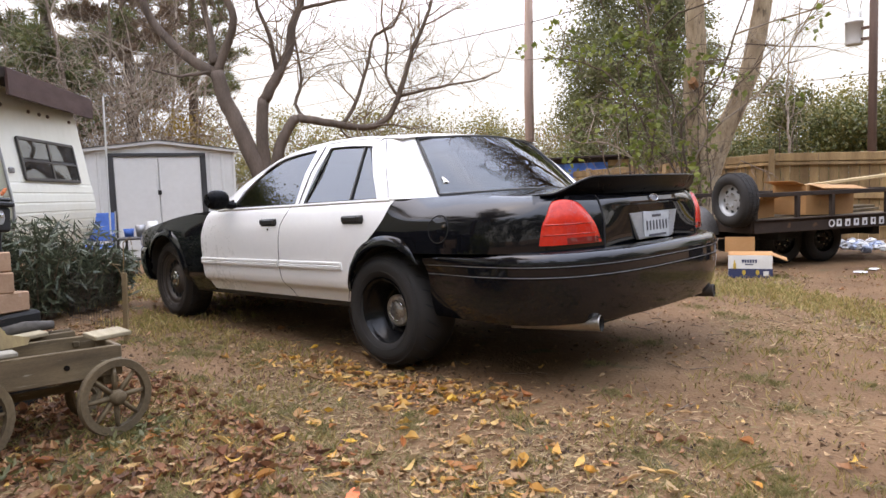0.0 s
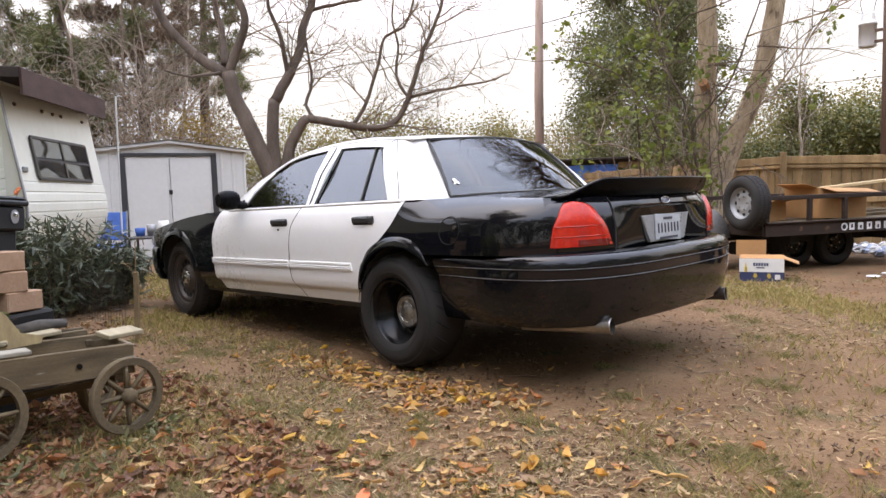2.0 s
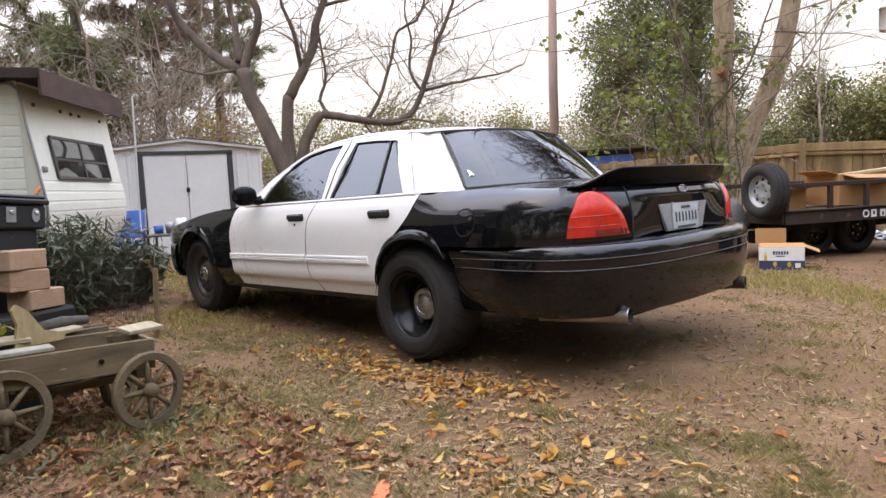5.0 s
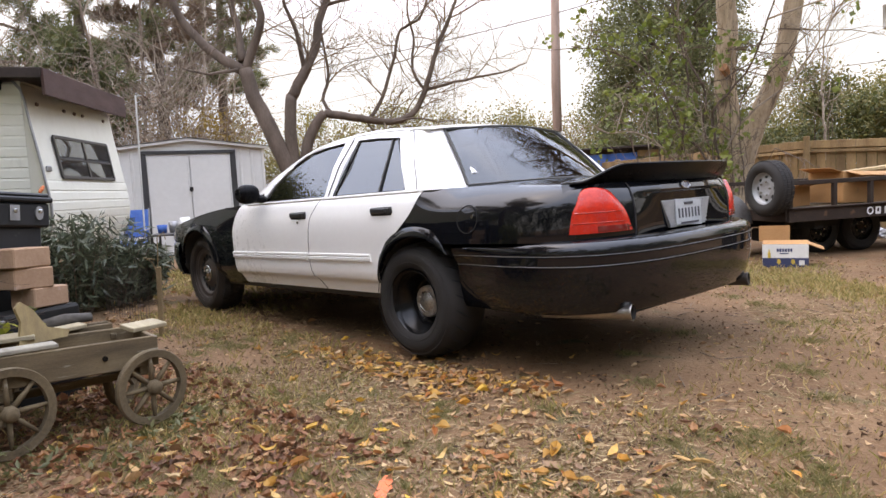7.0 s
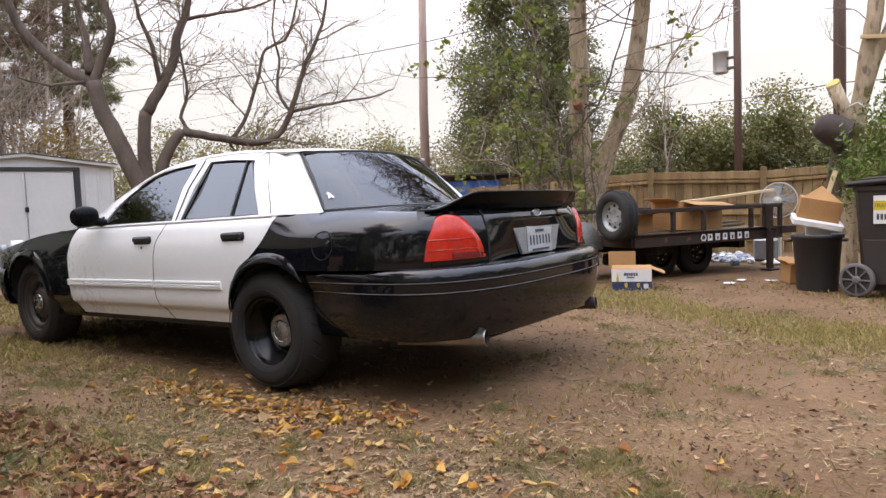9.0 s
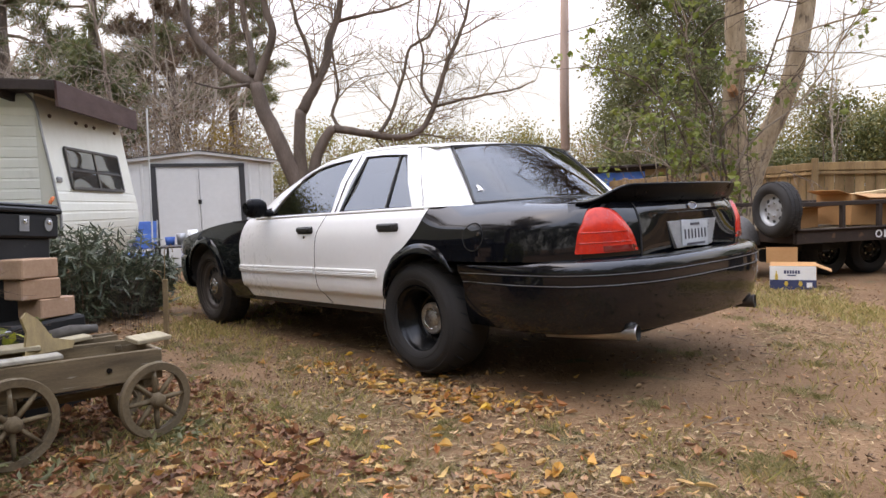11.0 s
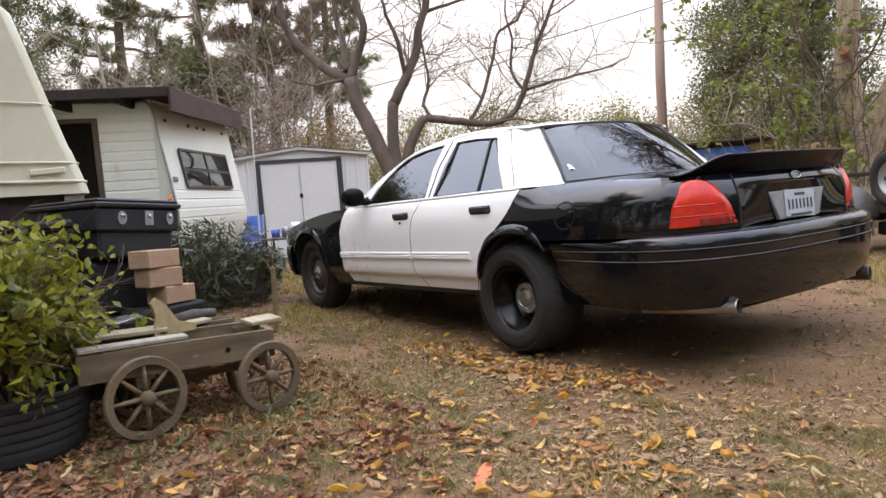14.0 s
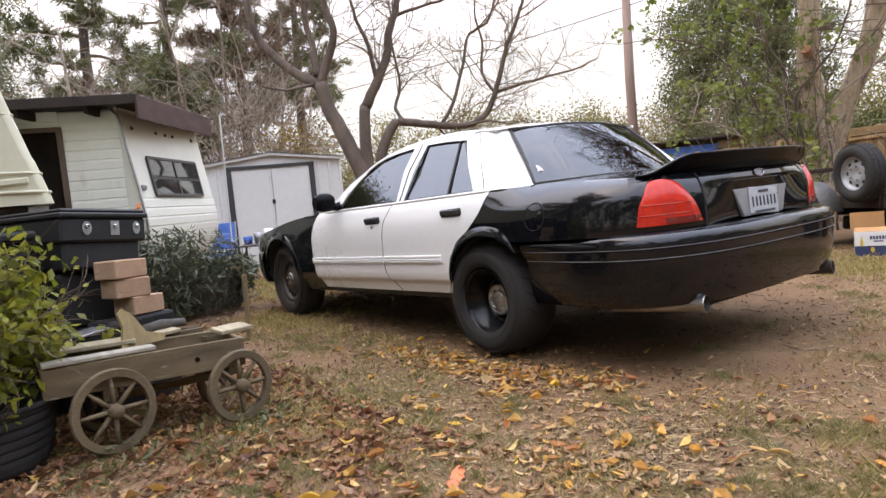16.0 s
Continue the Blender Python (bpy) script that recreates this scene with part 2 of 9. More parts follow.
def leafy(name, colours, rough=0.55, trans=0.25, stretch=30):
    """Leaves: each island takes its own colour from a ramp, with some light passing through."""
    m = bpy.data.materials.new(name)
    m.use_nodes = True
    n, l = m.node_tree.nodes, m.node_tree.links
    b = n["Principled BSDF"]
    g = n.new("ShaderNodeNewGeometry")
    r = n.new("ShaderNodeValToRGB")
    e = r.color_ramp.elements
    while len(e) < len(colours):
        e.new(0.5)
    for i, c in enumerate(colours):
        e[i].position, e[i].color = i / max(1, len(colours) - 1), (*c, 1)
    l.new(g.outputs["Random Per Island"], r.inputs["Fac"])
    no = n.new("ShaderNodeTexNoise")
    no.inputs["Scale"].default_value = stretch
    l.new(g.outputs["Position"], no.inputs["Vector"])
    hv = n.new("ShaderNodeHueSaturation")
    mr = n.new("ShaderNodeMapRange")
    mr.inputs["To Min"].default_value, mr.inputs["To Max"].default_value = 0.65, 1.3
    l.new(no.outputs["Fac"], mr.inputs["Value"])
    l.new(mr.outputs["Result"], hv.inputs["Value"])
    l.new(r.outputs["Color"], hv.inputs["Color"])
    l.new(hv.outputs["Color"], b.inputs["Base Color"])
    b.inputs["Roughness"].default_value = rough
    if trans:
        tr = n.new("ShaderNodeBsdfTranslucent")
        l.new(hv.outputs["Color"], tr.inputs["Color"])
        ms = n.new("ShaderNodeMixShader")
        ms.inputs["Fac"].default_value = trans
        l.new(b.outputs["BSDF"], ms.inputs[1])
        l.new(tr.outputs["BSDF"], ms.inputs[2])
        l.new(ms.outputs["Shader"], n["Material Output"].inputs["Surface"])
    return m


def clear_glass(name, tint, rough=0.02, ior=1.5, coat=0.0):
    """Glass that shows what is behind it through its tint."""
    m = bpy.data.materials.new(name)
    m.use_nodes = True
    b = m.node_tree.nodes["Principled BSDF"]
    b.inputs["Base Color"].default_value = (*tint, 1)
    b.inputs["Roughness"].default_value, b.inputs["IOR"].default_value = rough, ior
    b.inputs["Transmission Weight"].default_value = 1.0
    b.inputs["Coat Weight"].default_value, b.inputs["Coat Roughness"].default_value = coat, 0.01
    b.inputs["Coat IOR"].default_value = 1.6
    return m

# ---- palette ----
M_SOIL = surface("soil", (0.115, 0.060, 0.031), (0.222, 0.126, 0.069), rough=0.95, scale=1.3, fine=48, bump=1.0, c3=(0.095, 0.080, 0.038), spots=0.32, dist=0.035, world_space=True, rough_var=0.04, spec=0.2)
M_BARK = surface("grey_bark", (0.140, 0.098, 0.074), (0.066, 0.046, 0.034), rough=0.9, scale=5, fine=45, bump=0.6, stretch=(1, 1, 0.3), dist=0.02)
M_BARK_PALE = surface("pale_bark", (0.55, 0.42, 0.285), (0.28, 0.195, 0.125), rough=0.85, scale=6, fine=30, bump=1.0, stretch=(1, 1, 0.35), c3=(0.15, 0.11, 0.08), spots=0.45, dist=0.03)
M_TWIG = surface("twig_bark", (0.195, 0.138, 0.102), (0.105, 0.072, 0.053), rough=0.9, scale=6, fine=40, bump=0.2)
M_TWIG_PALE = surface("pale_twig", (0.40, 0.325, 0.255), (0.20, 0.15, 0.115), rough=0.9, scale=6, fine=40, bump=0.2)
M_WOOD_GREY = surface("weathered_wood", (0.160, 0.108, 0.056), (0.070, 0.046, 0.024), rough=0.88, scale=3, fine=70, bump=0.4, stretch=(1, 1, 8), rnd=0.12, c3=(0.30, 0.26, 0.20), spots=0.2)
M_FENCE = surface("fence_cedar", (0.37, 0.235, 0.11), (0.20, 0.122, 0.06), rough=0.9, scale=2.2, fine=40, bump=0.35, stretch=(2.5, 2.5, 0.35), rnd=0.22, c3=(0.115, 0.09, 0.066), spots=0.3, world_space=True)
M_POLE = surface("creosote_pole", (0.155, 0.095, 0.072), (0.085, 0.05, 0.04), rough=0.85, scale=3, fine=40, bump=0.3, stretch=(3, 3, 0.3))
M_POLE_RED = surface("weathered_pole", (0.36, 0.245, 0.195), (0.24, 0.16, 0.125), rough=0.85, scale=3, fine=40, bump=0.3, stretch=(3, 3, 0.3))
M_WIRE = surface("black_cable", (0.03, 0.03, 0.03), rough=0.6, bump=0)


# ---- ground: one sheet out to the horizon, gently uneven ----
def ground_z(x, y):
    """Height of the trodden yard, flat under the car and things."""
    p = Vector((x * 0.55, y * 0.55, 0.3))
    return 0.018 * noise.noise(p) + 0.010 * noise.noise(p * 3.1) + 0.008 * noise.noise(p * 9.0) - 0.012


def build_ground():
    def axis(c):
        a = [c + 0.055 * i for i in range(-110, 111)]
        step, left, right = 0.08, a[0], a[-1]
        lo, hi = [], []
        while right < 1500:
            step *= 1.3
            left, right = left - step, right + step
            lo.append(left)
            hi.append(right)
        return lo[::-1] + a + hi
    xs, ys = axis(0.3), axis(-0.5)
    g = Geo()
    g.grid([[(x, y, ground_z(x, y) if abs(x) < 60 and abs(y) < 60 else -0.01) for x in xs] for y in ys])
    ob = part("ground", g, M_SOIL, smooth=True)
    return tagged(ob, "bare brown dirt yard with thin grass patches", "ground", kind="structure")


build_ground()

# ---- garden shed of ribbed white steel ----
M_SHED = surface("shed_paint", (0.58, 0.575, 0.545), (0.51, 0.505, 0.475), rough=0.45, scale=0.8, fine=12, bump=0.05, c3=(0.44, 0.42, 0.37), spots=0.12)
M_SHED_TRIM = surface("shed_dark_trim", (0.022, 0.022, 0.024), (0.036, 0.036, 0.036), rough=0.5, scale=3, fine=30, bump=0.05)
M_SHED_ROOF = surface("shed_roof_metal", (0.42, 0.41, 0.385), (0.33, 0.30, 0.265), rough=0.5, scale=1.2, fine=15, bump=0.08, c3=(0.26, 0.19, 0.14), spots=0.25)
M_DARK = surface("black_plastic", (0.010, 0.0095, 0.009), (0.018, 0.0165, 0.0155), spec=0.22, rough=0.7, scale=6, fine=80, bump=0.06)


def ribbed(g, w, h, m, step=0.19, depth=0.018):
    """A wall sheet with shallow upright ribs, w wide along x and h high."""
    xs, n = [], max(1, int(round(w / step)))
    for i in range(n):
        a = i * w / n
        s = w / n
        xs += [(a, 0), (a + s * 0.72, 0), (a + s * 0.80, -depth), (a + s * 0.92, -depth)]
    xs.append((w, 0))
    rows = [[m @ Vector((x, y, z)) for x, y in xs] for z in (0, h)]
    g.grid(rows)
    g.grid([[m @ Vector((x, y + 0.02, z)) for x, y in xs] for z in (0, h)], flip=True)


def build_shed():
    W, D, H, PK = 2.75, 2.3, 1.93, 0.17
    m = Matrix(((0.29, -0.957, 0, -9.86), (0.957, 0.29, 0, 0.52), (0, 0, 1, 0), (0, 0, 0, 1)))
    shed = thing("garden_shed", m, "white ribbed steel garden shed with dark door trim", "shed")
    g = Geo()
    d0, d1 = 0.62, 2.11
    ribbed(g, d0, H, T(0, 0, 0))
    ribbed(g, W - d1, H, T(d1, 0, 0))
    ribbed(g, d1 - d0, 0.08, T(d0, 0, H - 0.08), step=0.8)
    part("front_wall", g, M_SHED, shed)
    g = Geo()
    ribbed(g, D, H, T(0, D, 0, 0, 0, -90))
    part("side_wall", g, M_SHED, shed)
    g = Geo()
    ribbed(g, D, H, T(W, 0, 0, 0, 0, 90))
    part("side_wall", g, M_SHED, shed)
    g = Geo()
    ribbed(g, W, H, T(W, D, 0, 0, 0, 180))
    part("back_wall", g, M_SHED, shed)
    for y, nm in ((-0.012, "front_gable"), (D - 0.012, "back_gable")):
        g = Geo()
        g.prism([(-0.03, 0), (W + 0.03, 0), (W + 0.03, 0.03), (W / 2, PK + 0.03), (-0.03, 0.03)], 0.03, T(0, y + 0.03, H, 90))
        part(nm, g, M_SHED, shed)
    for s in (-1, 1):
        g = Geo()
        n = 12
        prof = []
        for i in range(n * 4 + 1):
            u = i / (n * 4)
            prof.append((-0.07 + u * (D + 0.14), 0.018 if i % 4 == 0 else 0.0))
        rows = []
        for x, z in ((W / 2, H + PK + 0.045), (W / 2 + s * (W / 2 + 0.07), H + 0.035)):
            rows.append([(x, y, z + h) for y, h in prof])
        g.grid(rows, flip=s > 0)
        g.grid([[(x, y, z - 0.02) for x, y, z in r] for r in rows], flip=s < 0)
        part("roof_panel", g, M_SHED_ROOF, shed)
        g = Geo()
        a, b = Vector((W / 2, -0.08, H + PK + 0.03)), Vector((W / 2 + s * (W / 2 + 0.08), -0.08, H + 0.02))
        ang = math.degrees(math.atan2(b.z - a.z, b.x - a.x))
        g.box((b - a).length, 0.02, 0.05, T(*((a + b) / 2), 0, -ang, 0), 0.004)
        part("roof_trim", g, M_SHED, shed)
        part("roof_edge", Geo().box((b - a).length + 0.01, 0.05, 0.014, T(*((a + b) / 2 + Vector((0, 0, 0.033))), 0, -ang, 0), 0.003), M_SHED_TRIM, shed, "dark roof edge")
    for x, w in ((d0 - 0.045, 0.10), (d1 + 0.045, 0.10)):
        part("door_post", Geo().box(w, 0.03, H - 0.03, T(x, -0.022, (H - 0.03) / 2), 0.004), M_SHED_TRIM, shed, "dark door jamb")
    part("door_header", Geo().box(d1 - d0 + 0.19, 0.034, 0.06, T((d0 + d1) / 2, -0.026, H - 0.03), 0.004), M_SHED_TRIM, shed, "dark door track")
    mid = (d0 + d1) / 2
    for x0, x1 in ((d0 + 0.006, mid - 0.004), (mid + 0.004, d1 - 0.006)):
        g = Geo()
        w = x1 - x0
        g.box(w, 0.02, H - 0.10, T((x0 + x1) / 2, -0.006, (H - 0.10) / 2 + 0.02), 0.004)
        for xx in (x0 + 0.02, x1 - 0.02):
            g.box(0.03, 0.012, H - 0.12, T(xx, -0.020, (H - 0.1) / 2 + 0.02), 0.003)
        door = part("door", g, M_SHED, shed)
    part("door_handle", Geo().box(0.06, 0.03, 0.085, T(mid, -0.034, 1.21), 0.008), M_DARK, shed, "black door latch")
    part("floor_frame", Geo().box(W - 0.02, D - 0.02, 0.05, T(W / 2, D / 2, 0.02)), M_SHED_TRIM, shed)


build_shed()

# ---- timber fence ----
def build_fence():
    """Boards upright on rails, with posts and a cap rail; the run bends once."""
    fence = thing("timber_fence", T(0, 0, 0), "weathered brown cedar board fence with posts and rails", "fence")
    corner = [Vector((-7.5, 10.5, 0)), Vector((-1.128, 8.875, 0)), Vector((0.68, 9.35, 0)), Vector((2.6, 9.62, 0)), Vector((7.5, 9.4, 0))]
    tops = [1.36, 1.47, 1.40, 1.47, 1.55]
    boards = [Geo().box(0.135, 0.018, 1.0, T(0, 0, 0.5), 0.003).mesh("board", M_FENCE) for _ in range(1)]
    rng = random.Random(5)
    for k in range(len(corner) - 1):
        a, b = corner[k], corner[k + 1]
        L = (b - a).length
        ang = math.degrees(math.atan2((b - a).y, (b - a).x))
        n = int(L / 0.143)
        for i in range(n):
            p = a.lerp(b, (i + 0.5) / n)
            h = tops[k] + (tops[k + 1] - tops[k]) * (i + 0.5) / n + rng.uniform(-0.012, 0.012)
            ob = new("board", boards[0])
            ob.parent = fence
            ob.matrix_basis = T(p.x, p.y, -0.01, rng.uniform(-0.5, 0.5), 0, ang + rng.uniform(-0.6, 0.6)) @ Matrix.Diagonal((1, 1, h, 1))
        nrm = Vector((math.sin(radians(ang)), -math.cos(radians(ang)), 0))
        for z, t, d in ((-0.075, 0.13, 0.030), (-0.185, 0.05, 0.05), (-0.72, 0.085, 0.04), (-1.18, 0.085, 0.04)):
            q = a.lerp(b, 0.5) + nrm * 0.035
            ob = part("rail", Geo().box(L, d, t, T(q.x, q.y, (tops[k] + tops[k + 1]) / 2 + z, 0, -math.degrees(math.atan2(tops[k + 1] - tops[k], L)), ang), 0.005), M_FENCE, fence)
        posts = [0.0] if L < 3 else [i / round(L / 2.2) for i in range(round(L / 2.2))]
        for u in posts:
            q = a.lerp(b, u) + nrm * 0.09
            part("post", Geo().box(0.10, 0.10, tops[k] + 0.06, T(q.x, q.y, (tops[k] + 0.06) / 2, 0, rng.uniform(-1, 1), ang), 0.008), M_FENCE, fence)


build_fence()


# ---- utility poles and wires ----
def build_poles():
    p = thing("utility_pole", T(-10.2, 14.1, 0), "slender weathered utility pole leaning slightly", "utility pole", "utility poles")
    part("pole", Geo().tube([(0, 0, -0.3), (0.02, 0, 4), (0.12, 0.1, 9.5)], [0.155, 0.145, 0.115], 14), M_POLE_RED, p, smooth=True)
    p = thing("utility_pole", T(-0.93, 14.95, 0), "dark utility pole carrying a grey transformer", "utility pole", "utility poles")
    part("pole", Geo().tube([(0, 0, -0.3), (0, 0, 9)], [0.098, 0.080], 14), M_POLE, p, smooth=True)
    M_TR = surface("grey_enamel", (0.70, 0.71, 0.70), (0.60, 0.61, 0.60), rough=0.4, scale=3, fine=30, bump=0.03)
    tr = part("transformer", Geo().lathe([(0, 0), (0.17, 0), (0.185, 0.03), (0.185, 0.5), (0.195, 0.5), (0.195, 0.55), (0.15, 0.6), (0, 0.6)], T(-0.42, 0.1, 4.1), 24), M_TR, p, "grey drum transformer", smooth=True)
    for dx in (-0.11, 0.11):
        part("bushing", Geo().lathe([(0.03, 0), (0.05, 0.03), (0.03, 0.06), (0.05, 0.1), (0.03, 0.13), (0.045, 0.17), (0.02, 0.22), (0, 0.22)], T(-0.42 + dx, 0.1, 4.68), 12), M_TR, p, smooth=True)
        part("lead_wire", Geo().tube([(-0.42 + dx, 0.1, 4.88), (-0.42 + dx * 1.5, 0.1, 5.15), (-0.3 + dx, 0.1, 5.6), (0, 0.1, 6.2)], 0.008, 5), M_WIRE, p)
    for z in (4.45, 4.2):
        part("bracket", Geo().box(0.34, 0.08, 0.06, T(-0.2, 0.05, z)), M_POLE, p)
    p = thing("utility_pole", T(1.62, 11.5, 0), "thick dark creosoted utility pole", "utility pole", "utility poles")
    part("pole", Geo().tube([(0, 0, -0.3), (0, 0, 9)], [0.114, 0.098], 16), M_POLE, p, smooth=True)

    def wire(a, b, sag, r=0.014):
        a, b = Vector(a), Vector(b)
        pts = [a.lerp(b, i / 16) - Vector((0, 0, sag * 4 * (i / 16) * (1 - i / 16))) for i in range(17)]
        return tagged(part("overhead_wire", Geo().tube(pts, r, 5), M_WIRE), "black overhead power cable between poles", "cable", "overhead wires")
    wire((-3.78, 20.0, 4.05), (1.62, 11.4, 3.02), 0.05, 0.010)
    wire((-10.2, 14.1, 6.2), (-34, 4, 5.6), 0.5, 0.013)
    wire((-10.2, 14.1, 6.2), (-0.93, 14.9, 7.6), 0.3)
    wire((-10.2, 14.1, 5.4), (-34, 10, 5.0), 0.6, 0.006)
    wire((1.62, 11.4, 3.02), (9, 4.6, 2.1), 0.1, 0.010)


build_poles()

# ---- the sedan: white doors and roof, black wings, bonnet and boot; nose towards -x ----
M_WHITE = surface("white_car_paint", (0.78, 0.77, 0.74), (0.74, 0.73, 0.70), rough=0.30, scale=1.5, fine=30, bump=0.0, coat=0.8, rough_var=0.06)
M_BLACK = surface("black_car_paint", (0.0022, 0.0026, 0.004), (0.0035, 0.004, 0.0055), rough=0.5, scale=1.2, fine=25, bump=0.0, coat=0.95, rough_var=0.10, spec=0.02, coat_ior=1.5)
M_SPOILER = surface("satin_black_paint", (0.004, 0.004, 0.0045), (0.006, 0.006, 0.0065), rough=0.28, scale=3, fine=40, bump=0.0, spec=0.08)
M_RUBBER = surface("tyre_rubber", (0.019, 0.0175, 0.0165), (0.031, 0.028, 0.026), rough=0.75, scale=4, fine=70, bump=0.12, c3=(0.03, 0.026, 0.022), spots=0.18, spec=0.25)
M_DUSTY = surface("dusty_tyre", (0.022, 0.019, 0.017), (0.05, 0.038, 0.03), rough=0.85, scale=5, fine=60, bump=0.15, c3=(0.085, 0.062, 0.047), spots=0.3, spec=0.25)
M_STEEL_DUST = surface("dusty_black_wheel", (0.035, 0.029, 0.026), (0.07, 0.052, 0.043), rough=0.5, scale=6, fine=60, bump=0.05, c3=(0.10, 0.07, 0.05), spots=0.25)
M_STEEL_BLK = surface("black_steel_wheel", (0.004, 0.004, 0.0042), (0.007, 0.0065, 0.0065), rough=0.2, scale=5, fine=60, bump=0.03, c3=(0.02, 0.018, 0.016), spots=0.08, spec=0.25)
M_CHROME = surface("dull_chrome", (0.56, 0.55, 0.53), (0.40, 0.38, 0.35), rough=0.22, metal=1.0, scale=12, fine=80, bump=0.03)
M_HUBCAP = surface("worn_hub_cap", (0.54, 0.52, 0.49), (0.24, 0.225, 0.21), rough=0.42, metal=0.85, scale=22, fine=90, bump=0.25, c3=(0.05, 0.045, 0.04), spots=0.3)
M_TRIM_BLK = surface("black_trim", (0.012, 0.012, 0.012), (0.02, 0.02, 0.02), rough=0.5, scale=8, fine=90, bump=0.05)
M_SEAM = surface("panel_gap", (0.008, 0.008, 0.008), rough=0.9, bump=0.0)
M_MUDLINER = surface("wheel_liner", (0.012, 0.011, 0.010), (0.022, 0.02, 0.017), rough=0.95, scale=6, fine=40, bump=0.2)
M_SEAT = surface("grey_cloth", (0.06, 0.06, 0.062), (0.045, 0.045, 0.047), rough=0.95, scale=8, fine=150, bump=0.15)
M_TINT = clear_glass("tinted_glass", (0.035, 0.04, 0.042), 0.01, 1.95, 0.0)
M_TINT_REAR = clear_glass("tinted_rear_glass", (0.03, 0.034, 0.036), 0.01, 1.68, 0.0)
M_TAIL = surface("red_tail_lens", (0.68, 0.038, 0.018), (0.44, 0.014, 0.010), rough=0.25, scale=14, fine=70, bump=0.02, coat=0.35, spec=0.25)
M_TAIL_DK = surface("dark_red_lens", (0.19, 0.008, 0.008), (0.14, 0.006, 0.006), rough=0.18, scale=10, fine=70, bump=0.02, coat=1.0)
M_TAIL_RIB = surface("red_lens_rib", (0.42, 0.02, 0.010), rough=0.25, bump=0.0, coat=1.0)
M_HEAD = surface("headlamp_lens", (0.36, 0.37, 0.37), (0.25, 0.26, 0.26), rough=0.15, scale=9, fine=60, bump=0.02, coat=1.0)
M_PLATE = surface("plate_face", (0.46, 0.48, 0.48), (0.33, 0.35, 0.36), rough=0.4, scale=14, fine=90, bump=0.03)
M_PLATE_INK = surface("plate_ink", (0.05, 0.05, 0.06), rough=0.5, bump=0.0)
M_SILVER_TR = surface("silver_plastic", (0.36, 0.365, 0.36), (0.27, 0.275, 0.27), rough=0.4, metal=0.15, scale=14, fine=60, bump=0.03)
M_GROOVE = surface("bumper_groove", (0.20, 0.20, 0.205), (0.13, 0.13, 0.133), rough=0.4, scale=9, fine=50, bump=0.0)
M_EXH = surface("exhaust_steel", (0.50, 0.48, 0.455), (0.33, 0.31, 0.285), rough=0.34, metal=1.0, scale=9, fine=50, bump=0.04)
M_STICKER = surface("white_sticker", (0.75, 0.75, 0.75), rough=0.6, bump=0.0)

RAKE = 0.022
car = thing("sedan_car", T(0, 0, 0), "black and white four-door sedan with a boot spoiler", "car")


def lerp_tab(tab, x):
    """Linear reading of a short table of (x, value)."""
    if x <= tab[0][0]:
        return tab[0][1]
    for (a, va), (b, vb) in zip(tab, tab[1:]):
        if x <= b:
            return va + (vb - va) * (x - a) / (b - a)
    return tab[-1][1]


def soft_tab(tab, x):
    """Smooth (Catmull-Rom) reading of a short table."""
    if x <= tab[0][0]:
        return tab[0][1]
    if x >= tab[-1][0]:
        return tab[-1][1]
    for i in range(len(tab) - 1):
        (a, va), (b, vb) = tab[i], tab[i + 1]
        if x <= b:
            t = (x - a) / (b - a)
            ma = 0 if i == 0 else (vb - tab[i - 1][1]) / (b - tab[i - 1][0])
            mb = 0 if i + 2 >= len(tab) else (tab[i + 2][1] - va) / (tab[i + 2][0] - a)
            if i == 0:
                ma = (vb - va) / (b - a)
            if i + 2 >= len(tab):
                mb = (vb - va) / (b - a)
            h = b - a
            return ((2 * t ** 3 - 3 * t * t + 1) * va + (t ** 3 - 2 * t * t + t) * h * ma + (-2 * t ** 3 + 3 * t * t) * vb + (t ** 3 - t * t) * h * mb)
    return tab[-1][1]


SIDE = [(0.30, 0.890), (0.36, 0.917), (0.415, 0.936), (0.432, 0.944), (0.444, 0.962), (0.456, 0.970), (0.475, 0.975), (0.50, 0.980), (0.60, 0.984), (0.74, 0.984), (0.84, 0.974), (0.92, 0.953), (0.96, 0.936), (0.985, 0.915)]


def body(x, y, z):
    """Body space with a slight nose-down rake; the deck falls a little towards the tail."""
    u, w = max(0.0, min(1.0, (x - 0.50) / 0.62)), max(0.0, min(1.0, (z - 0.925) / 0.06))
    return Vector((x, y, z + RAKE * x - 0.030 * u * u * (3 - 2 * u) * w))


def plan(x):
    """Share of full half-width along the upper body."""
    if x > 0.55:
        u = (x - 0.55) / 0.72
        return (1 - min(u, 0.999) ** 3.2) ** (1 / 3.2) * (1 - 0.022 * u)
    if x < -2.3:
        u = (-2.3 - x) / 1.70
        return (1 - min(u, 0.999) ** 4.2) ** (1 / 4.2)
    return 1.0


def shoulder_in(x, z):
    """The rear wing's shoulder rolls inwards behind the doors."""
    k = max(0.0, min(1.0, (x - 0.02) / 0.36))
    k = k * k * (3 - 2 * k)
    return 0.075 * k * max(0.0, (z - 0.845) / 0.14) ** 1.7


def side_pt(x, z, out=0.0):
    return body(x, -((soft_tab(SIDE, z) - shoulder_in(x, z)) * plan(x) + out), z)


def flip_y(g):
    h = Geo()
    h.v = [(x, -y, z) for x, y, z in g.v]
    h.f = [f[::-1] for f in g.f]
    return h


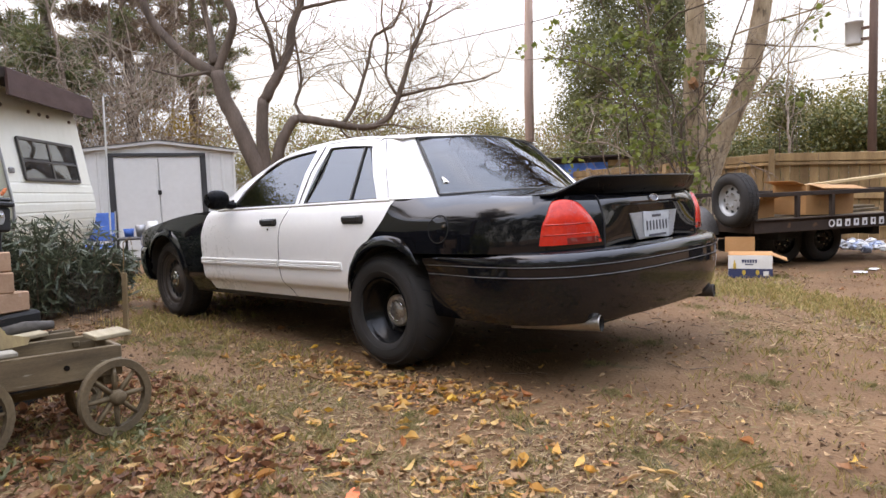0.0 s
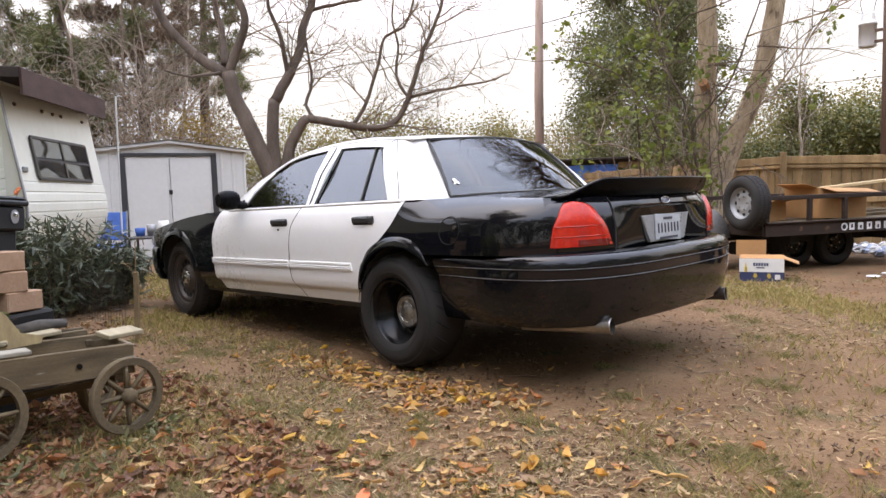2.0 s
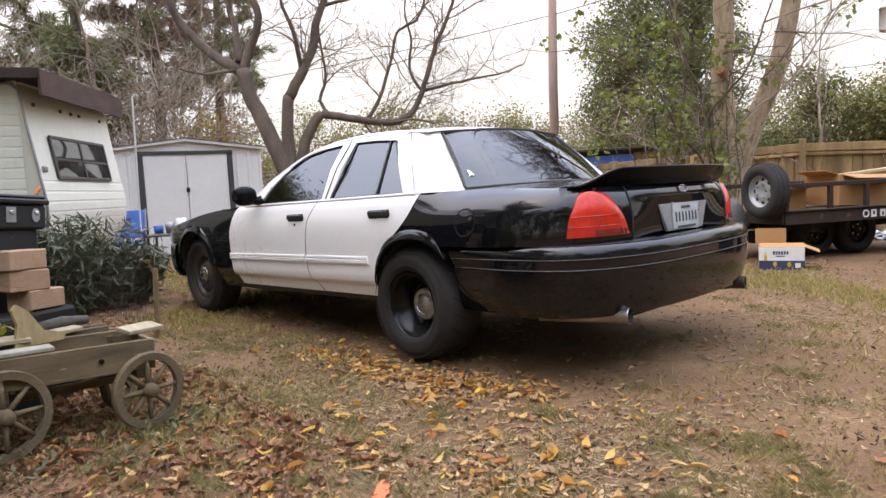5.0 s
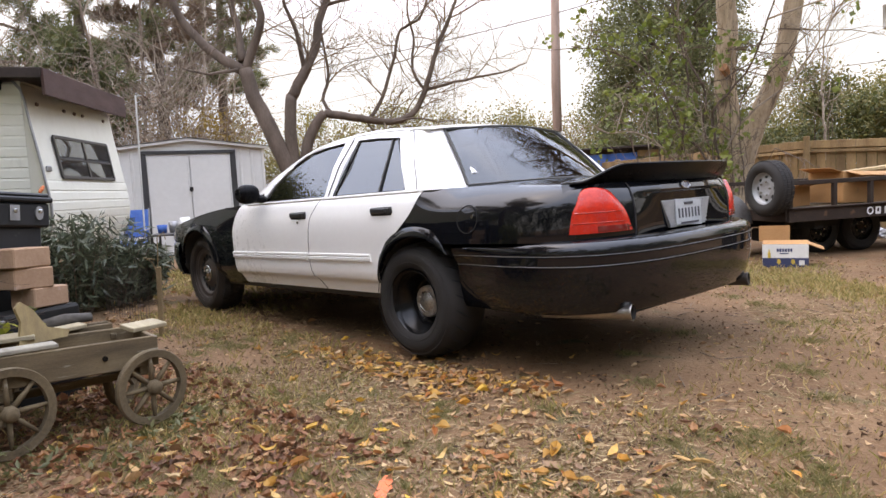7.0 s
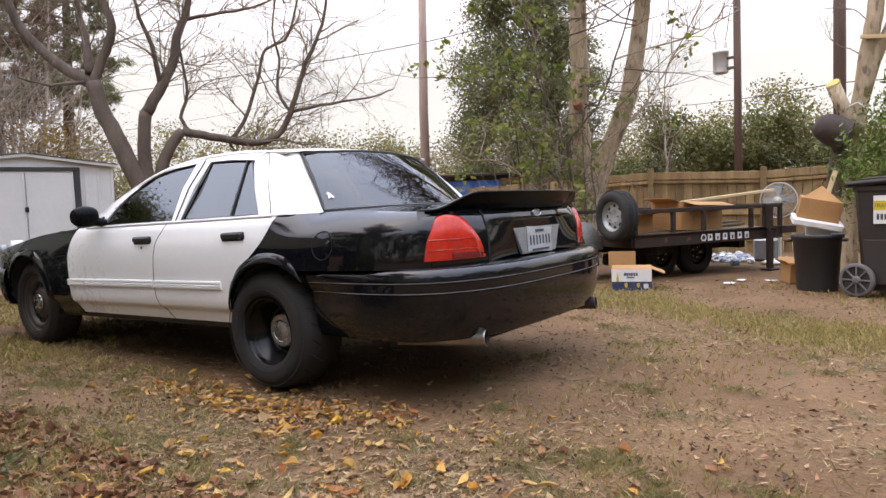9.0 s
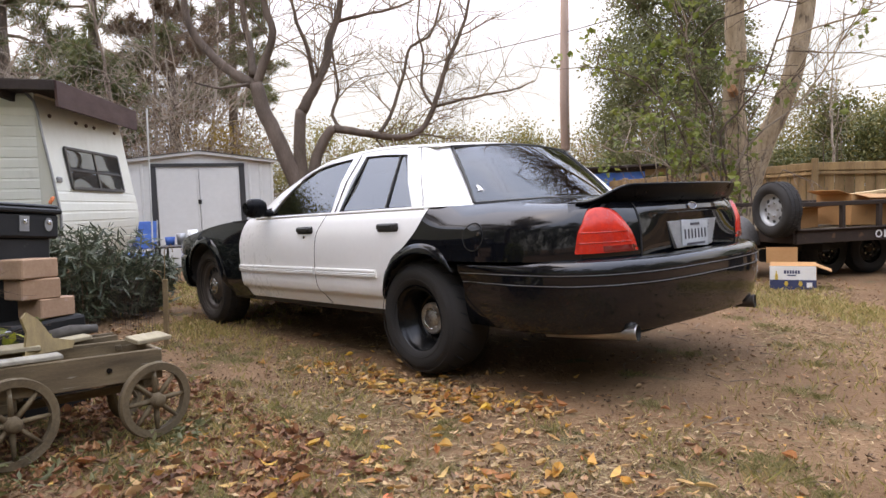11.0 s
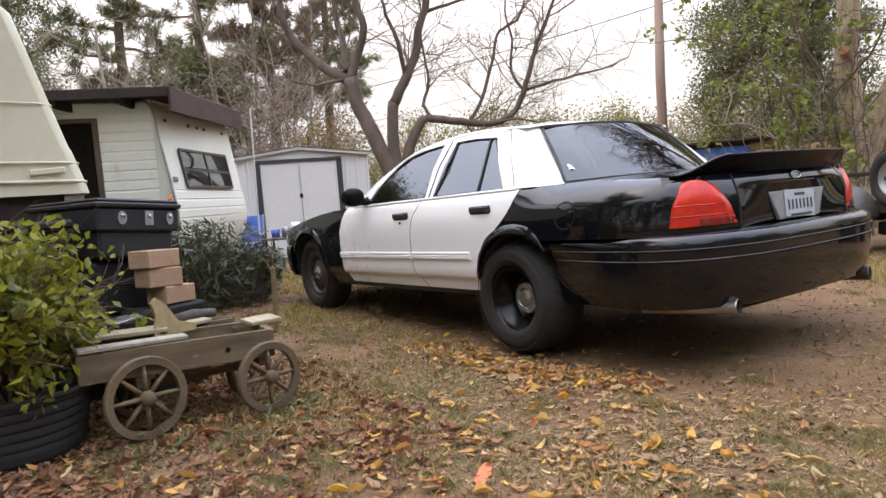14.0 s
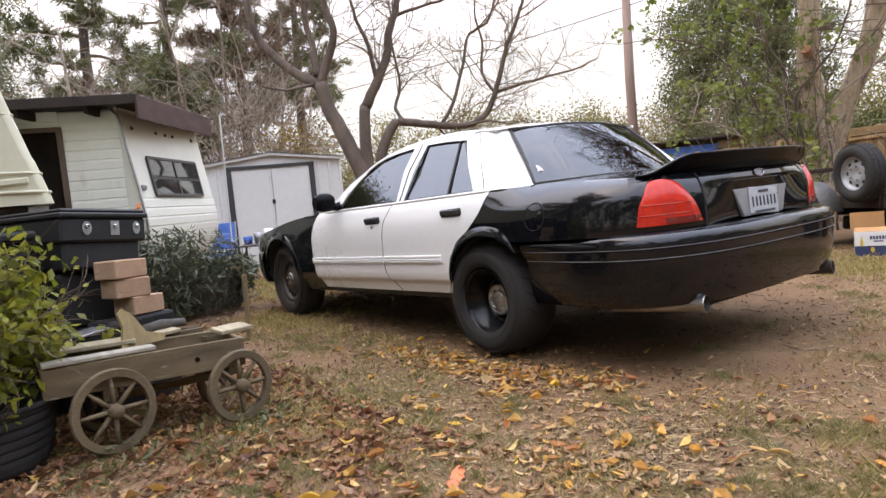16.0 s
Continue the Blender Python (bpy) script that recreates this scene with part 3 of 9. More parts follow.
def sheet(rows, inward=0.018):
    """A panel through rows of points, with its rim turned inwards towards the car's middle."""
    g = Geo()
    g.grid(rows)
    rim = [*rows[0], *[r[-1] for r in rows[1:]], *rows[-1][-2::-1], *[r[0] for r in rows[-2:0:-1]]]
    n = len(rim)
    mid = Vector((-0.6, 0, 0.7))
    inn = []
    for p in rim:
        p = Vector(p)
        d = Vector((mid.x * 0 + 0, -p.y, (mid.z - p.z) * 0.5))
        d = d.normalized() if d.length > 1e-6 else Vector((0, 0, -1))
        inn.append(p + d * inward)
    o = len(g.v)
    g.v += [tuple(p) for p in rim] + [tuple(p) for p in inn]
    for i in range(n):
        j = (i + 1) % n
        g.f.append((o + i, o + n + i, o + n + j, o + j))
    return g


def panel_rows(xl, xr, zlo, zhi, ns, nr):
    """Rows of a side panel between edge curves xl(z), xr(z) and zlo(x), zhi(x)."""
    rows = []
    for r in range(nr + 1):
        row = []
        for s in range(ns + 1):
            x, z = 0.5 * (xl(0.6) + xr(0.6)), 0.6
            for _ in range(14):
                a, b = zlo(x), zhi(x)
                z = a + (b - a) * r / nr
                x = xl(z) + (xr(z) - xl(z)) * s / ns
            row.append(side_pt(x, z))
        rows.append(row)
    return rows


def both(name, make, material, label="", parent=None, degrees=35):
    """One part on each flank; make() gives the left-hand Geo."""
    g = make()
    a = auto_smooth(part(name, g, material, parent or car, label), degrees)
    b = auto_smooth(part(name, flip_y(g), material, parent or car, label), degrees)
    return a, b


def arch(xc, zc, r):
    def f(x):
        d = r * r - (x - xc) ** 2
        return zc + math.sqrt(d) if d > 0 else -1
    return f


ARCH_R, ARCH_F = arch(0.072, 0.345, 0.378), arch(-2.90, 0.405, 0.392)
SPLIT = [(0.36, -0.935), (0.44, -1.008), (0.50, -1.04), (0.62, -1.052), (0.85, -1.035), (0.93, -0.985), (0.985, -0.955)]
REAR_EDGE = [(0.36, -0.327), (0.60, -0.262), (0.66, -0.20), (0.74, -0.100), (0.84, 0.018), (0.92, 0.07), (0.985, 0.095)]
FRONT_EDGE = [(0.36, -2.11), (0.45, -2.175), (0.78, -2.195), (0.90, -2.165), (0.985, -2.12)]
GAP = 0.004


def fender_top(x):
    return soft_tab([(-3.93, 0.70), (-3.7, 0.765), (-3.4, 0.845), (-3.0, 0.905), (-2.6, 0.955), (-2.1, 0.985)], x)


def build_panels():
    both("front_door", lambda: sheet(panel_rows(lambda z: lerp_tab(FRONT_EDGE, z) + GAP, lambda z: soft_tab(SPLIT, z) - GAP, lambda x: 0.362, lambda x: 0.985, 26, 54)), M_WHITE, "white painted front door")
    both("rear_door", lambda: sheet(panel_rows(lambda z: soft_tab(SPLIT, z) + GAP, lambda z: soft_tab(REAR_EDGE, z) - GAP, lambda x: 0.362, lambda x: 0.985, 26, 54)), M_WHITE, "white painted rear door")
    both("front_wing", lambda: sheet(panel_rows(lambda z: -3.93, lambda z: lerp_tab(FRONT_EDGE, z) - GAP, lambda x: max(0.695 if x < -3.30 else 0.345, ARCH_F(x)), fender_top, 84, 16)), M_BLACK, "glossy black front wing")
    both("rear_wing", lambda: sheet(panel_rows(lambda z: soft_tab(REAR_EDGE, z) + GAP, lambda z: 1.085, lambda x: max(0.345 if x < 0.05 else 0.682, ARCH_R(x)), lambda x: 0.985, 76, 16)), M_BLACK, "glossy black rear wing")
    both("sill", lambda: sheet([[side_pt(x, z, -0.012) for x in [-2.48 + i * 0.12 for i in range(19)]] for z in (0.325, 0.335, 0.35, 0.372)]), M_TRIM_BLK, "black sill strip")

    def arch_band(xc, zc, r, zb, a0):
        """The flared lip of a wheel arch, from the angle a0 behind the wheel round to the front."""
        def make():
            g = Geo()
            rows = [[] for _ in range(5)]
            for i in range(41):
                deg = a0 + (192 - a0) * i / 40
                a = radians(deg)
                f = min(1.0, max(0.05, (deg - a0) / 22)) * min(1.0, max(0.12, (172 - deg) / 45))
                for k, (dr, o) in enumerate(((0.058, 0.0), (0.046, 0.009), (0.022, 0.019), (0.004, 0.020), (0.0, 0.008))):
                    rows[k].append(side_pt(xc + (r + dr * f) * math.cos(a), max(zc + (r + dr * f) * math.sin(a), zb), o * f + 0.001))
            g.grid(rows)
            return g
        return make

    def arch_liner(xc, zc, r, zb):
        def make():
            rows = [[], []]
            for i in range(41):
                a = radians(48 + 144 * i / 40)
                p = side_pt(xc + r * math.cos(a), max(zc + r * math.sin(a), zb), -0.004)
                rows[0].append(p)
                rows[1].append(Vector((p.x, -0.55, p.z)))
            return Geo().grid(rows)
        return make
    both("wheel_arch_lip", arch_band(0.072, 0.345, 0.378, 0.35, 46), M_BLACK, "flared black wheel arch lip")
    both("wheel_arch_lip", arch_band(-2.90, 0.405, 0.392, 0.40, -8), M_BLACK, "flared black wheel arch lip")
    both("wheel_arch_liner", arch_liner(0.072, 0.345, 0.378, 0.35), M_MUDLINER, "dark wheel arch liner")
    both("wheel_arch_liner", arch_liner(-2.90, 0.405, 0.392, 0.40), M_MUDLINER, "dark wheel arch liner")

    # inner body that closes the gaps between panels
    def core():
        g = Geo()
        xs = [-2.45 + 0.1 * i for i in range(22)]
        g.grid([[side_pt(x, z, -0.022) for x in xs] for z in (0.35, 0.40, 0.5, 0.62, 0.8, 0.93, 0.975)])
        xs = [-0.35 + 0.07 * i for i in range(22)]
        g.grid([[side_pt(x, max(z, ARCH_R(x) + 0.004), -0.022) for x in xs] for z in (0.68, 0.74, 0.82, 0.9, 0.975)])
        return g
    both("inner_panel", core, M_SEAM)
    # underbody boxes, hung low to keep skylight off the ground beneath
    g = Geo().box(2.0, 1.70, 0.06, T(-1.42, 0, 0.315, 0, -1.26)).box(1.5, 1.0, 0.10, T(0.3, 0, 0.31)).box(1.2, 1.1, 0.3, T(-2.95, 0, 0.45))
    g.box(0.62, 1.60, 0.3, T(0.78, 0, 0.49)).box(0.20, 1.2, 0.22, T(1.14, 0, 0.47)).box(0.7, 1.5, 0.2, T(-3.5, 0, 0.36))
    part("underbody", g, M_MUDLINER, car, "dark underbody, hung low to shade the ground")
    g = Geo()
    for x in (0.0, -2.913):
        for s in (-1, 1):
            g.box(0.9, 0.02, 0.5, T(x, s * 0.56, 0.62))
    part("wheel_house", g, M_MUDLINER, car)
    part("rear_axle", Geo().tube([(0, -0.7, 0.34), (0, 0.7, 0.34)], 0.045, 12).lathe([(0, -0.14), (0.09, -0.12), (0.13, 0), (0.09, 0.12), (0, 0.14)], T(0, 0, 0.34, 0, 90), 16), M_MUDLINER, car, smooth=True)
    part("exhaust_pipe", Geo().tube([(-1.6, 0.25, 0.27), (-0.5, 0.3, 0.30), (0.25, 0.5, 0.40), (0.8, 0.64, 0.37)], 0.032, 10), M_EXH, car, smooth=True)

    # rub strips with fluted face
    def strip(x0, x1, edge0, edge1):
        def make():
            prof = [(-0.026, 0), (-0.024, 0.011), (-0.013, 0.013), (-0.010, 0.007), (-0.003, 0.013), (0.004, 0.007), (0.010, 0.013), (0.021, 0.011), (0.025, 0)]
            rows = []
            for dz, o in prof:
                row = []
                for i in range(13):
                    u = i / 12
                    z = 0.594 + dz
                    a = soft_tab(edge0, z) if edge0 else x0
                    b = soft_tab(edge1, z) if edge1 else x1 + dz * -0.25
                    row.append(side_pt(a + 0.010 + (b - a - 0.02) * u, z, o))
                rows.append(row)
            return sheet(rows, 0.012)
        return make
    both("rub_strip", strip(0, 0, FRONT_EDGE, SPLIT), M_WHITE, "white fluted rub strip")
    both("rub_strip", strip(0, -0.335, SPLIT, None), M_WHITE, "white fluted rub strip")

    # door handles: dark flap in a shallow cup
    for x in (-1.185, -0.235):
        def cup(x=x):
            g = Geo()
            g.prism([(x - 0.105 + 0.21 * u, z) for u, z in ((0, 0.866), (0.05, 0.849), (0.95, 0.853), (1, 0.872), (0.97, 0.905), (0.1, 0.900))], 0.004, Matrix.Translation((0, -soft_tab(SIDE, 0.875) - 0.0015, RAKE * x)) @ T(0, 0, 0, 90))
            return g
        hp = both("door_handle", cup, M_TRIM_BLK, "black door handle")

        def flap(x=x):
            g = Geo()
            y = -soft_tab(SIDE, 0.878)
            for u0, u1, h in ((-0.094, 0.058, 0.034), (0.062, 0.097, 0.038)):
                g.box(u1 - u0, 0.022, h, T(x + (u0 + u1) / 2, y - 0.013, 0.882 + RAKE * x), 0.007)
            return g
        for ob, gg in zip(hp, (flap(), flip_y(flap()))):
            part("grip", gg, M_TRIM_BLK, ob)

    # filler flap
    def flap_ring():
        g = Geo()
        c = 36
        rings = []
        for r, o in ((0.074, 0.0), (0.0715, -0.005), (0.069, 0.002), (0.035, 0.004), (0.001, 0.004)):
            rings.append([side_pt(0.50 + r * math.cos(2 * math.pi * i / c), 0.812 + r * math.sin(2 * math.pi * i / c), o) for i in range(c + 1)])
        g.grid(rings, flip=True)
        return g
    auto_smooth(part("filler_flap", flap_ring(), M_BLACK, car, "round black fuel filler flap"), 20)
    part("filler_seam", Geo().tube([side_pt(0.50 + 0.0735 * math.cos(2 * math.pi * i / 36), 0.812 + 0.0735 * math.sin(2 * math.pi * i / 36), 0.0005) for i in range(37)], 0.0028, 5), M_SEAM, car)
    part("filler_lock", Geo().tube([side_pt(0.545, 0.828, 0.002), side_pt(0.545, 0.828, 0.010)], 0.010, 12), M_CHROME, car, "small chrome lock")
    part("door_lock", Geo().tube([side_pt(-1.185, 0.83, 0.0), side_pt(-1.185, 0.83, 0.006)], 0.009, 12), M_CHROME, car)


build_panels()


def green_pt(x, z, out=0.0):
    """On the leaning plane of the side windows."""
    u = (z - 0.985) / 0.40
    return body(x, -(0.915 - 0.655 * (z - 0.985) + 0.10 * max(0, u * (1 - u)) + out), z)


ROOF_RAIL = [(-1.98, 0.992), (-1.85, 1.072), (-1.70, 1.164), (-1.55, 1.250), (-1.40, 1.320), (-1.25, 1.362), (-1.02, 1.391), (-0.75, 1.401), (-0.45, 1.392), (-0.2, 1.373), (0.0, 1.348), (0.10, 1.325)]


def build_greenhouse():
    fw = [(-1.80, 0.992), (-1.70, 1.112), (-1.57, 1.225), (-1.38, 1.322), (-1.20, 1.353), (-0.975, 1.366)]
    top_r = [(-0.81, 1.368), (-0.60, 1.360), (-0.35, 1.338)]

    def glass(poly):
        def make():
            g = Geo()
            n = len(poly)
            a = [green_pt(x, z, -0.012) for x, z in poly]
            b = [green_pt(x, z, -0.017) for x, z in poly]
            g.add(a + b, [tuple(range(n)), tuple(range(2 * n - 1, n - 1, -1))] + [((i + 1) % n, i, n + i, n + (i + 1) % n) for i in range(n)])
            return g
        return make
    for nm, poly in (("front_window", fw + [(-0.928, 0.992)]), ("rear_window", [(-0.815, 1.368), (-0.60, 1.36), (-0.425, 1.343), (-0.335, 0.992), (-0.828, 0.992)]), ("quarter_window", [(-0.40, 1.342), (-0.345, 1.335), (-0.065, 0.992), (-0.305, 0.992)])):
        both(nm, glass(poly), M_TINT, "dark tinted side window", degrees=20)

    def ribbon(outer, inner, o0=0.004, o1=0.0, th=0.03):
        """A frame strip between two matched polylines on the window plane."""
        def make():
            rows = [[green_pt(x, z, -th) for x, z in outer], [green_pt(x, z, o0) for x, z in outer],
                    [green_pt((a[0] + b[0]) / 2, (a[1] + b[1]) / 2, max(o0, o1) + 0.002) for a, b in zip(outer, inner)],
                    [green_pt(x, z, o1) for x, z in inner], [green_pt(x, z, -th) for x, z in inner]]
            return Geo().grid(rows)
        return make

    def fine(tab, x0, x1, n):
        return [(x0 + (x1 - x0) * i / n, soft_tab(tab, x0 + (x1 - x0) * i / n)) for i in range(n + 1)]
    fo = fine(ROOF_RAIL, -1.93, -0.889, 24)
    fo = [(x, z + 0.003) for x, z in fo]
    fi = [(x + 0.014 if x < -1.5 else x, z) for x, z in fine(fw, -1.80, -0.889, 24)]
    both("front_door_frame", ribbon(fo, fi), M_WHITE, "white front door window frame")
    both("front_door_frame", ribbon([(-0.889, 1.385), (-0.889, 1.2), (-0.882, 0.985)], [(-0.975, 1.372), (-0.955, 1.2), (-0.928, 0.985)]), M_WHITE)
    ro = [(x, z + 0.003) for x, z in fine(ROOF_RAIL, -0.882, -0.25, 14)]
    ri = fine([(-0.882, 1.369), (-0.6, 1.36), (-0.40, 1.343), (-0.335, 1.335)], -0.882, -0.335, 14)
    both("rear_door_frame", ribbon(ro, ri), M_WHITE, "white rear door window frame")
    both("rear_door_frame", ribbon([(-0.815, 1.382), (-0.822, 1.2), (-0.828, 0.985)], [(-0.882, 1.385), (-0.878, 1.2), (-0.874, 0.985)]), M_WHITE)
    both("rear_door_frame", ribbon([(-0.24, 1.372), (-0.17, 1.30), (-0.06, 1.15), (0.012, 1.05), (0.04, 0.985)], [(-0.335, 1.335), (-0.31, 1.302), (-0.19, 1.155), (-0.105, 1.05), (-0.062, 0.985)]), M_WHITE)
    both("window_divider", ribbon([(-0.412, 1.345), (-0.322, 0.99)], [(-0.425, 1.345), (-0.335, 0.99)], 0.0, 0.0), M_TRIM_BLK, "black window divider")
    # black rubber edge round the glass
    def bead(poly):
        def make():
            return Geo().tube([green_pt(x, z, -0.002) for x, z in poly], 0.0046, 6)
        return make
    both("window_seal", bead([(-1.80, 0.995)] + fw[1:] + [(-0.93, 0.995), (-1.80, 0.995)]), M_TRIM_BLK)
    both("window_seal", bead([(-0.824, 0.995), (-0.815, 1.366), (-0.60, 1.358), (-0.36, 1.336), (-0.068, 0.995), (-0.824, 0.995)]), M_TRIM_BLK)
    both("belt_trim", lambda: Geo().tube([green_pt(x, 0.984, 0.004) for x in (-1.99, -1.5, -1.0, -0.5, 0.06)], 0.010, 8), M_WHITE, "white belt line edge")
    both("roof_rail", lambda: Geo().tube([green_pt(x, soft_tab(ROOF_RAIL, x) + 0.002, -0.010) for x in [-1.97 + 0.045 * i for i in range(41)]], [0.017] * 34 + [0.016, 0.015, 0.013, 0.011, 0.009, 0.006, 0.004], 10), M_WHITE, "white roof rail")
    both("door_gap", lambda: Geo().tube([green_pt(x, z, 0.0035) for x, z in ((-0.232, 1.368), (-0.166, 1.30), (-0.056, 1.15), (0.016, 1.05), (0.044, 0.985))], 0.0032, 5), M_SEAM)
    both("door_gap", lambda: Geo().tube([green_pt(x, z, 0.0045) for x, z in ((-0.8855, 1.39), (-0.880, 1.2), (-0.877, 0.985))], 0.0032, 5), M_SEAM)
    both("door_gap", lambda: Geo().tube([side_pt(soft_tab(SPLIT, z), z, -0.0015) for z in [0.365 + 0.031 * i for i in range(21)]], 0.0036, 5), M_SEAM)
    both("door_gap", lambda: Geo().tube([side_pt(soft_tab(REAR_EDGE, z), z, -0.0015) for z in [0.365 + 0.031 * i for i in range(21)]], 0.003, 5), M_SEAM)
    # rear pillar, white, running into the roof
    def pillar_pt(z, v):
        """v 0 at the rear door to 1 at the screen; the pillar turns inwards towards the screen."""
        xa = soft_tab([(0.985, 0.046), (1.05, 0.018), (1.15, -0.054), (1.30, -0.164), (1.38, -0.235)], z)
        xb = soft_tab([(0.985, 0.46), (1.05, 0.395), (1.15, 0.285), (1.25, 0.165), (1.35, 0.05), (1.40, -0.01)], z)
        ins = soft_tab([(0.985, 0.20), (1.20, 0.155), (1.40, 0.10)], z)
        d = ins * v ** 2.2
        return green_pt(xa + (xb - xa) * v - 0.95 * d, z, 0.004 - d)

    def c_pillar():
        return sheet([[pillar_pt(0.985 + 0.384 * i / 14, j / 12) for j in range(13)] for i in range(15)], 0.02)
    both("rear_pillar", c_pillar, M_WHITE, "broad white rear pillar")

    # roof skin
    rows = []
    for i in range(25):
        u = i / 24
        x = -1.43 + 1.36 * u
        zr = soft_tab(ROOF_RAIL, x)
        e = green_pt(x, zr)
        row = []
        for j in range(25):
            v = -1 + 2 * j / 24
            crown = soft_tab([(-1.43, 0.040), (-1.2, 0.050), (-0.7, 0.050), (-0.2, 0.040), (-0.07, 0.034)], x)
            xx = x + (1 - v * v) * soft_tab([(-1.43, -0.10), (-0.7, 0.0), (-0.07, 0.085)], x)
            row.append(body(xx, v * abs(e.y), zr + crown * (1 - abs(v) ** 2.6) + (1 - v * v) * soft_tab([(-1.43, -0.03), (-0.9, 0.0), (-0.25, 0.0), (-0.07, -0.012)], x)))
        rows.append(row)
    g = Geo().grid(rows, flip=False)
    roof = auto_smooth(part("roof", g, M_WHITE, car, "white roof panel"))
    for s in (0, 24):
        part("roof_gutter", Geo().tube([r[s] for r in rows], 0.009, 6), M_WHITE, car, smooth=True)
    # windscreen and rear window
    def screen(top, bottom, bow, n=16, m=10):
        rws = []
        for i in range(m + 1):
            u = i / m
            row = []
            for j in range(n + 1):
                p = Vector(top[j]).lerp(Vector(bottom[j]), u)
                row.append(p + Vector(bow) * 4 * u * (1 - u))
            rws.append(row)
        return rws
    def slab(rws, t):
        g = Geo().grid(rws)
        g.grid([[p + Vector(t) for p in r] for r in rws], flip=True)
        rim = lambda R: [*R[0], *[r[-1] for r in R[1:]], *R[-1][-2::-1], *[r[0] for r in R[-2:0:-1]]]
        a, b = rim(rws), rim([[p + Vector(t) for p in r] for r in rws])
        n = len(a)
        g.add(a + b, [(i, n + i, n + (i + 1) % n, (i + 1) % n) for i in range(n)])
        return g
    n = 16
    top = []
    for j in range(n + 1):
        v = -1 + 2 * j / n
        e = pillar_pt(1.357, 1.0)
        top.append(Vector((e.x + 0.004 + 0.085 * (1 - abs(v) ** 2.2), -v * e.y, e.z + 0.030 * (1 - v * v) - 0.004)))
    bot = []
    for j in range(n + 1):
        v = -1 + 2 * j / n
        e = pillar_pt(0.995, 1.0)
        bot.append(Vector((e.x + 0.215 * (1 - abs(v) ** 2.2), -v * e.y, e.z + 0.016 * (1 - v * v))))
    rws = screen(top, bot, (0.008, 0, 0.012))
    auto_smooth(part("rear_screen", slab(rws, (-0.004, 0, -0.005)), M_TINT_REAR, car, "dark tinted rear screen"))
    part("rear_screen_seal", Geo().tube([r[0] + Vector((0, 0, 0.004)) for r in rws], 0.010, 6).tube([r[-1] + Vector((0, 0, 0.004)) for r in rws], 0.010, 6).tube(rws[0], 0.008, 6).tube([p + Vector((0.004, 0, 0)) for p in rws[-1]], 0.010, 6), M_TRIM_BLK, car)
    # sticker in the screen's corner: a small running figure reduced to a plain blot
    p = rws[8][0].lerp(rws[8][1], 0.62)
    nrm = (rws[8][1] - rws[8][0]).cross(rws[9][0] - rws[8][0]).normalized()
    if nrm.z < 0:
        nrm = -nrm
    q = (rws[7][1] - rws[8][1]).normalized()
    r_ = (rws[8][1] - rws[8][0]).normalized()
    part("sticker", Geo().add([p + nrm * 0.006 + r_ * a * 0.72 + q * b * 0.72 for a, b in ((-0.025, -0.03), (0.0, -0.012), (0.028, -0.026), (0.02, 0.006), (0.008, 0.035), (-0.01, 0.05), (-0.022, 0.028), (-0.015, 0.004))], [(0, 1, 2, 3, 4, 5, 6, 7)]), M_STICKER, car, "small white sticker")
    top = [rows[0][round(1.5 + 21 * j / n)] + Vector((-0.012, 0, -0.012)) for j in range(n + 1)]
    bot = [body(-2.02 - 0.24 * (1 - abs(-1 + 2 * j / n) ** 2.2), (-1 + 2 * j / n) * 0.82, 0.99 + 0.02 * (1 - (-1 + 2 * j / n) ** 2)) for j in range(n + 1)]
    rws = screen(top, bot, (-0.02, 0, 0.035))
    auto_smooth(part("windscreen", slab(rws, (0.004, 0, -0.005)), M_TINT, car, "dark tinted windscreen"))
    both("front_pillar", lambda: Geo().tube([rws[i][0] + Vector((0.02, -0.028, 0.0)) for i in range(11)], [0.036] * 11, 8), M_WHITE, "white windscreen pillar")
    # parcel shelf, seats and floor behind the tint
    g = Geo().box(1.0, 1.5, 0.03, T(0.42, 0, 0.93))
    part("parcel_shelf", g, M_SEAT, car)
    part("dashboard", Geo().box(0.6, 1.5, 0.16, T(-1.85, 0, 0.86), 0.05), M_SEAT, car)
    for y in (-0.38, 0.38):
        part("front_seat", Geo().box(0.5, 0.5, 0.16, T(-1.15, y, 0.50), 0.05).box(0.14, 0.5, 0.62, T(-0.86, y, 0.84, 0, 14), 0.05).box(0.1, 0.26, 0.18, T(-0.76, y, 1.20, 0, 10), 0.04), M_SEAT, car, "grey cloth front seat")
    part("rear_seat", Geo().box(0.5, 1.4, 0.16, T(-0.2, 0, 0.5), 0.05).box(0.16, 1.4, 0.56, T(0.1, 0, 0.78, 0, 18), 0.05), M_SEAT, car, "grey cloth rear bench")


build_greenhouse()


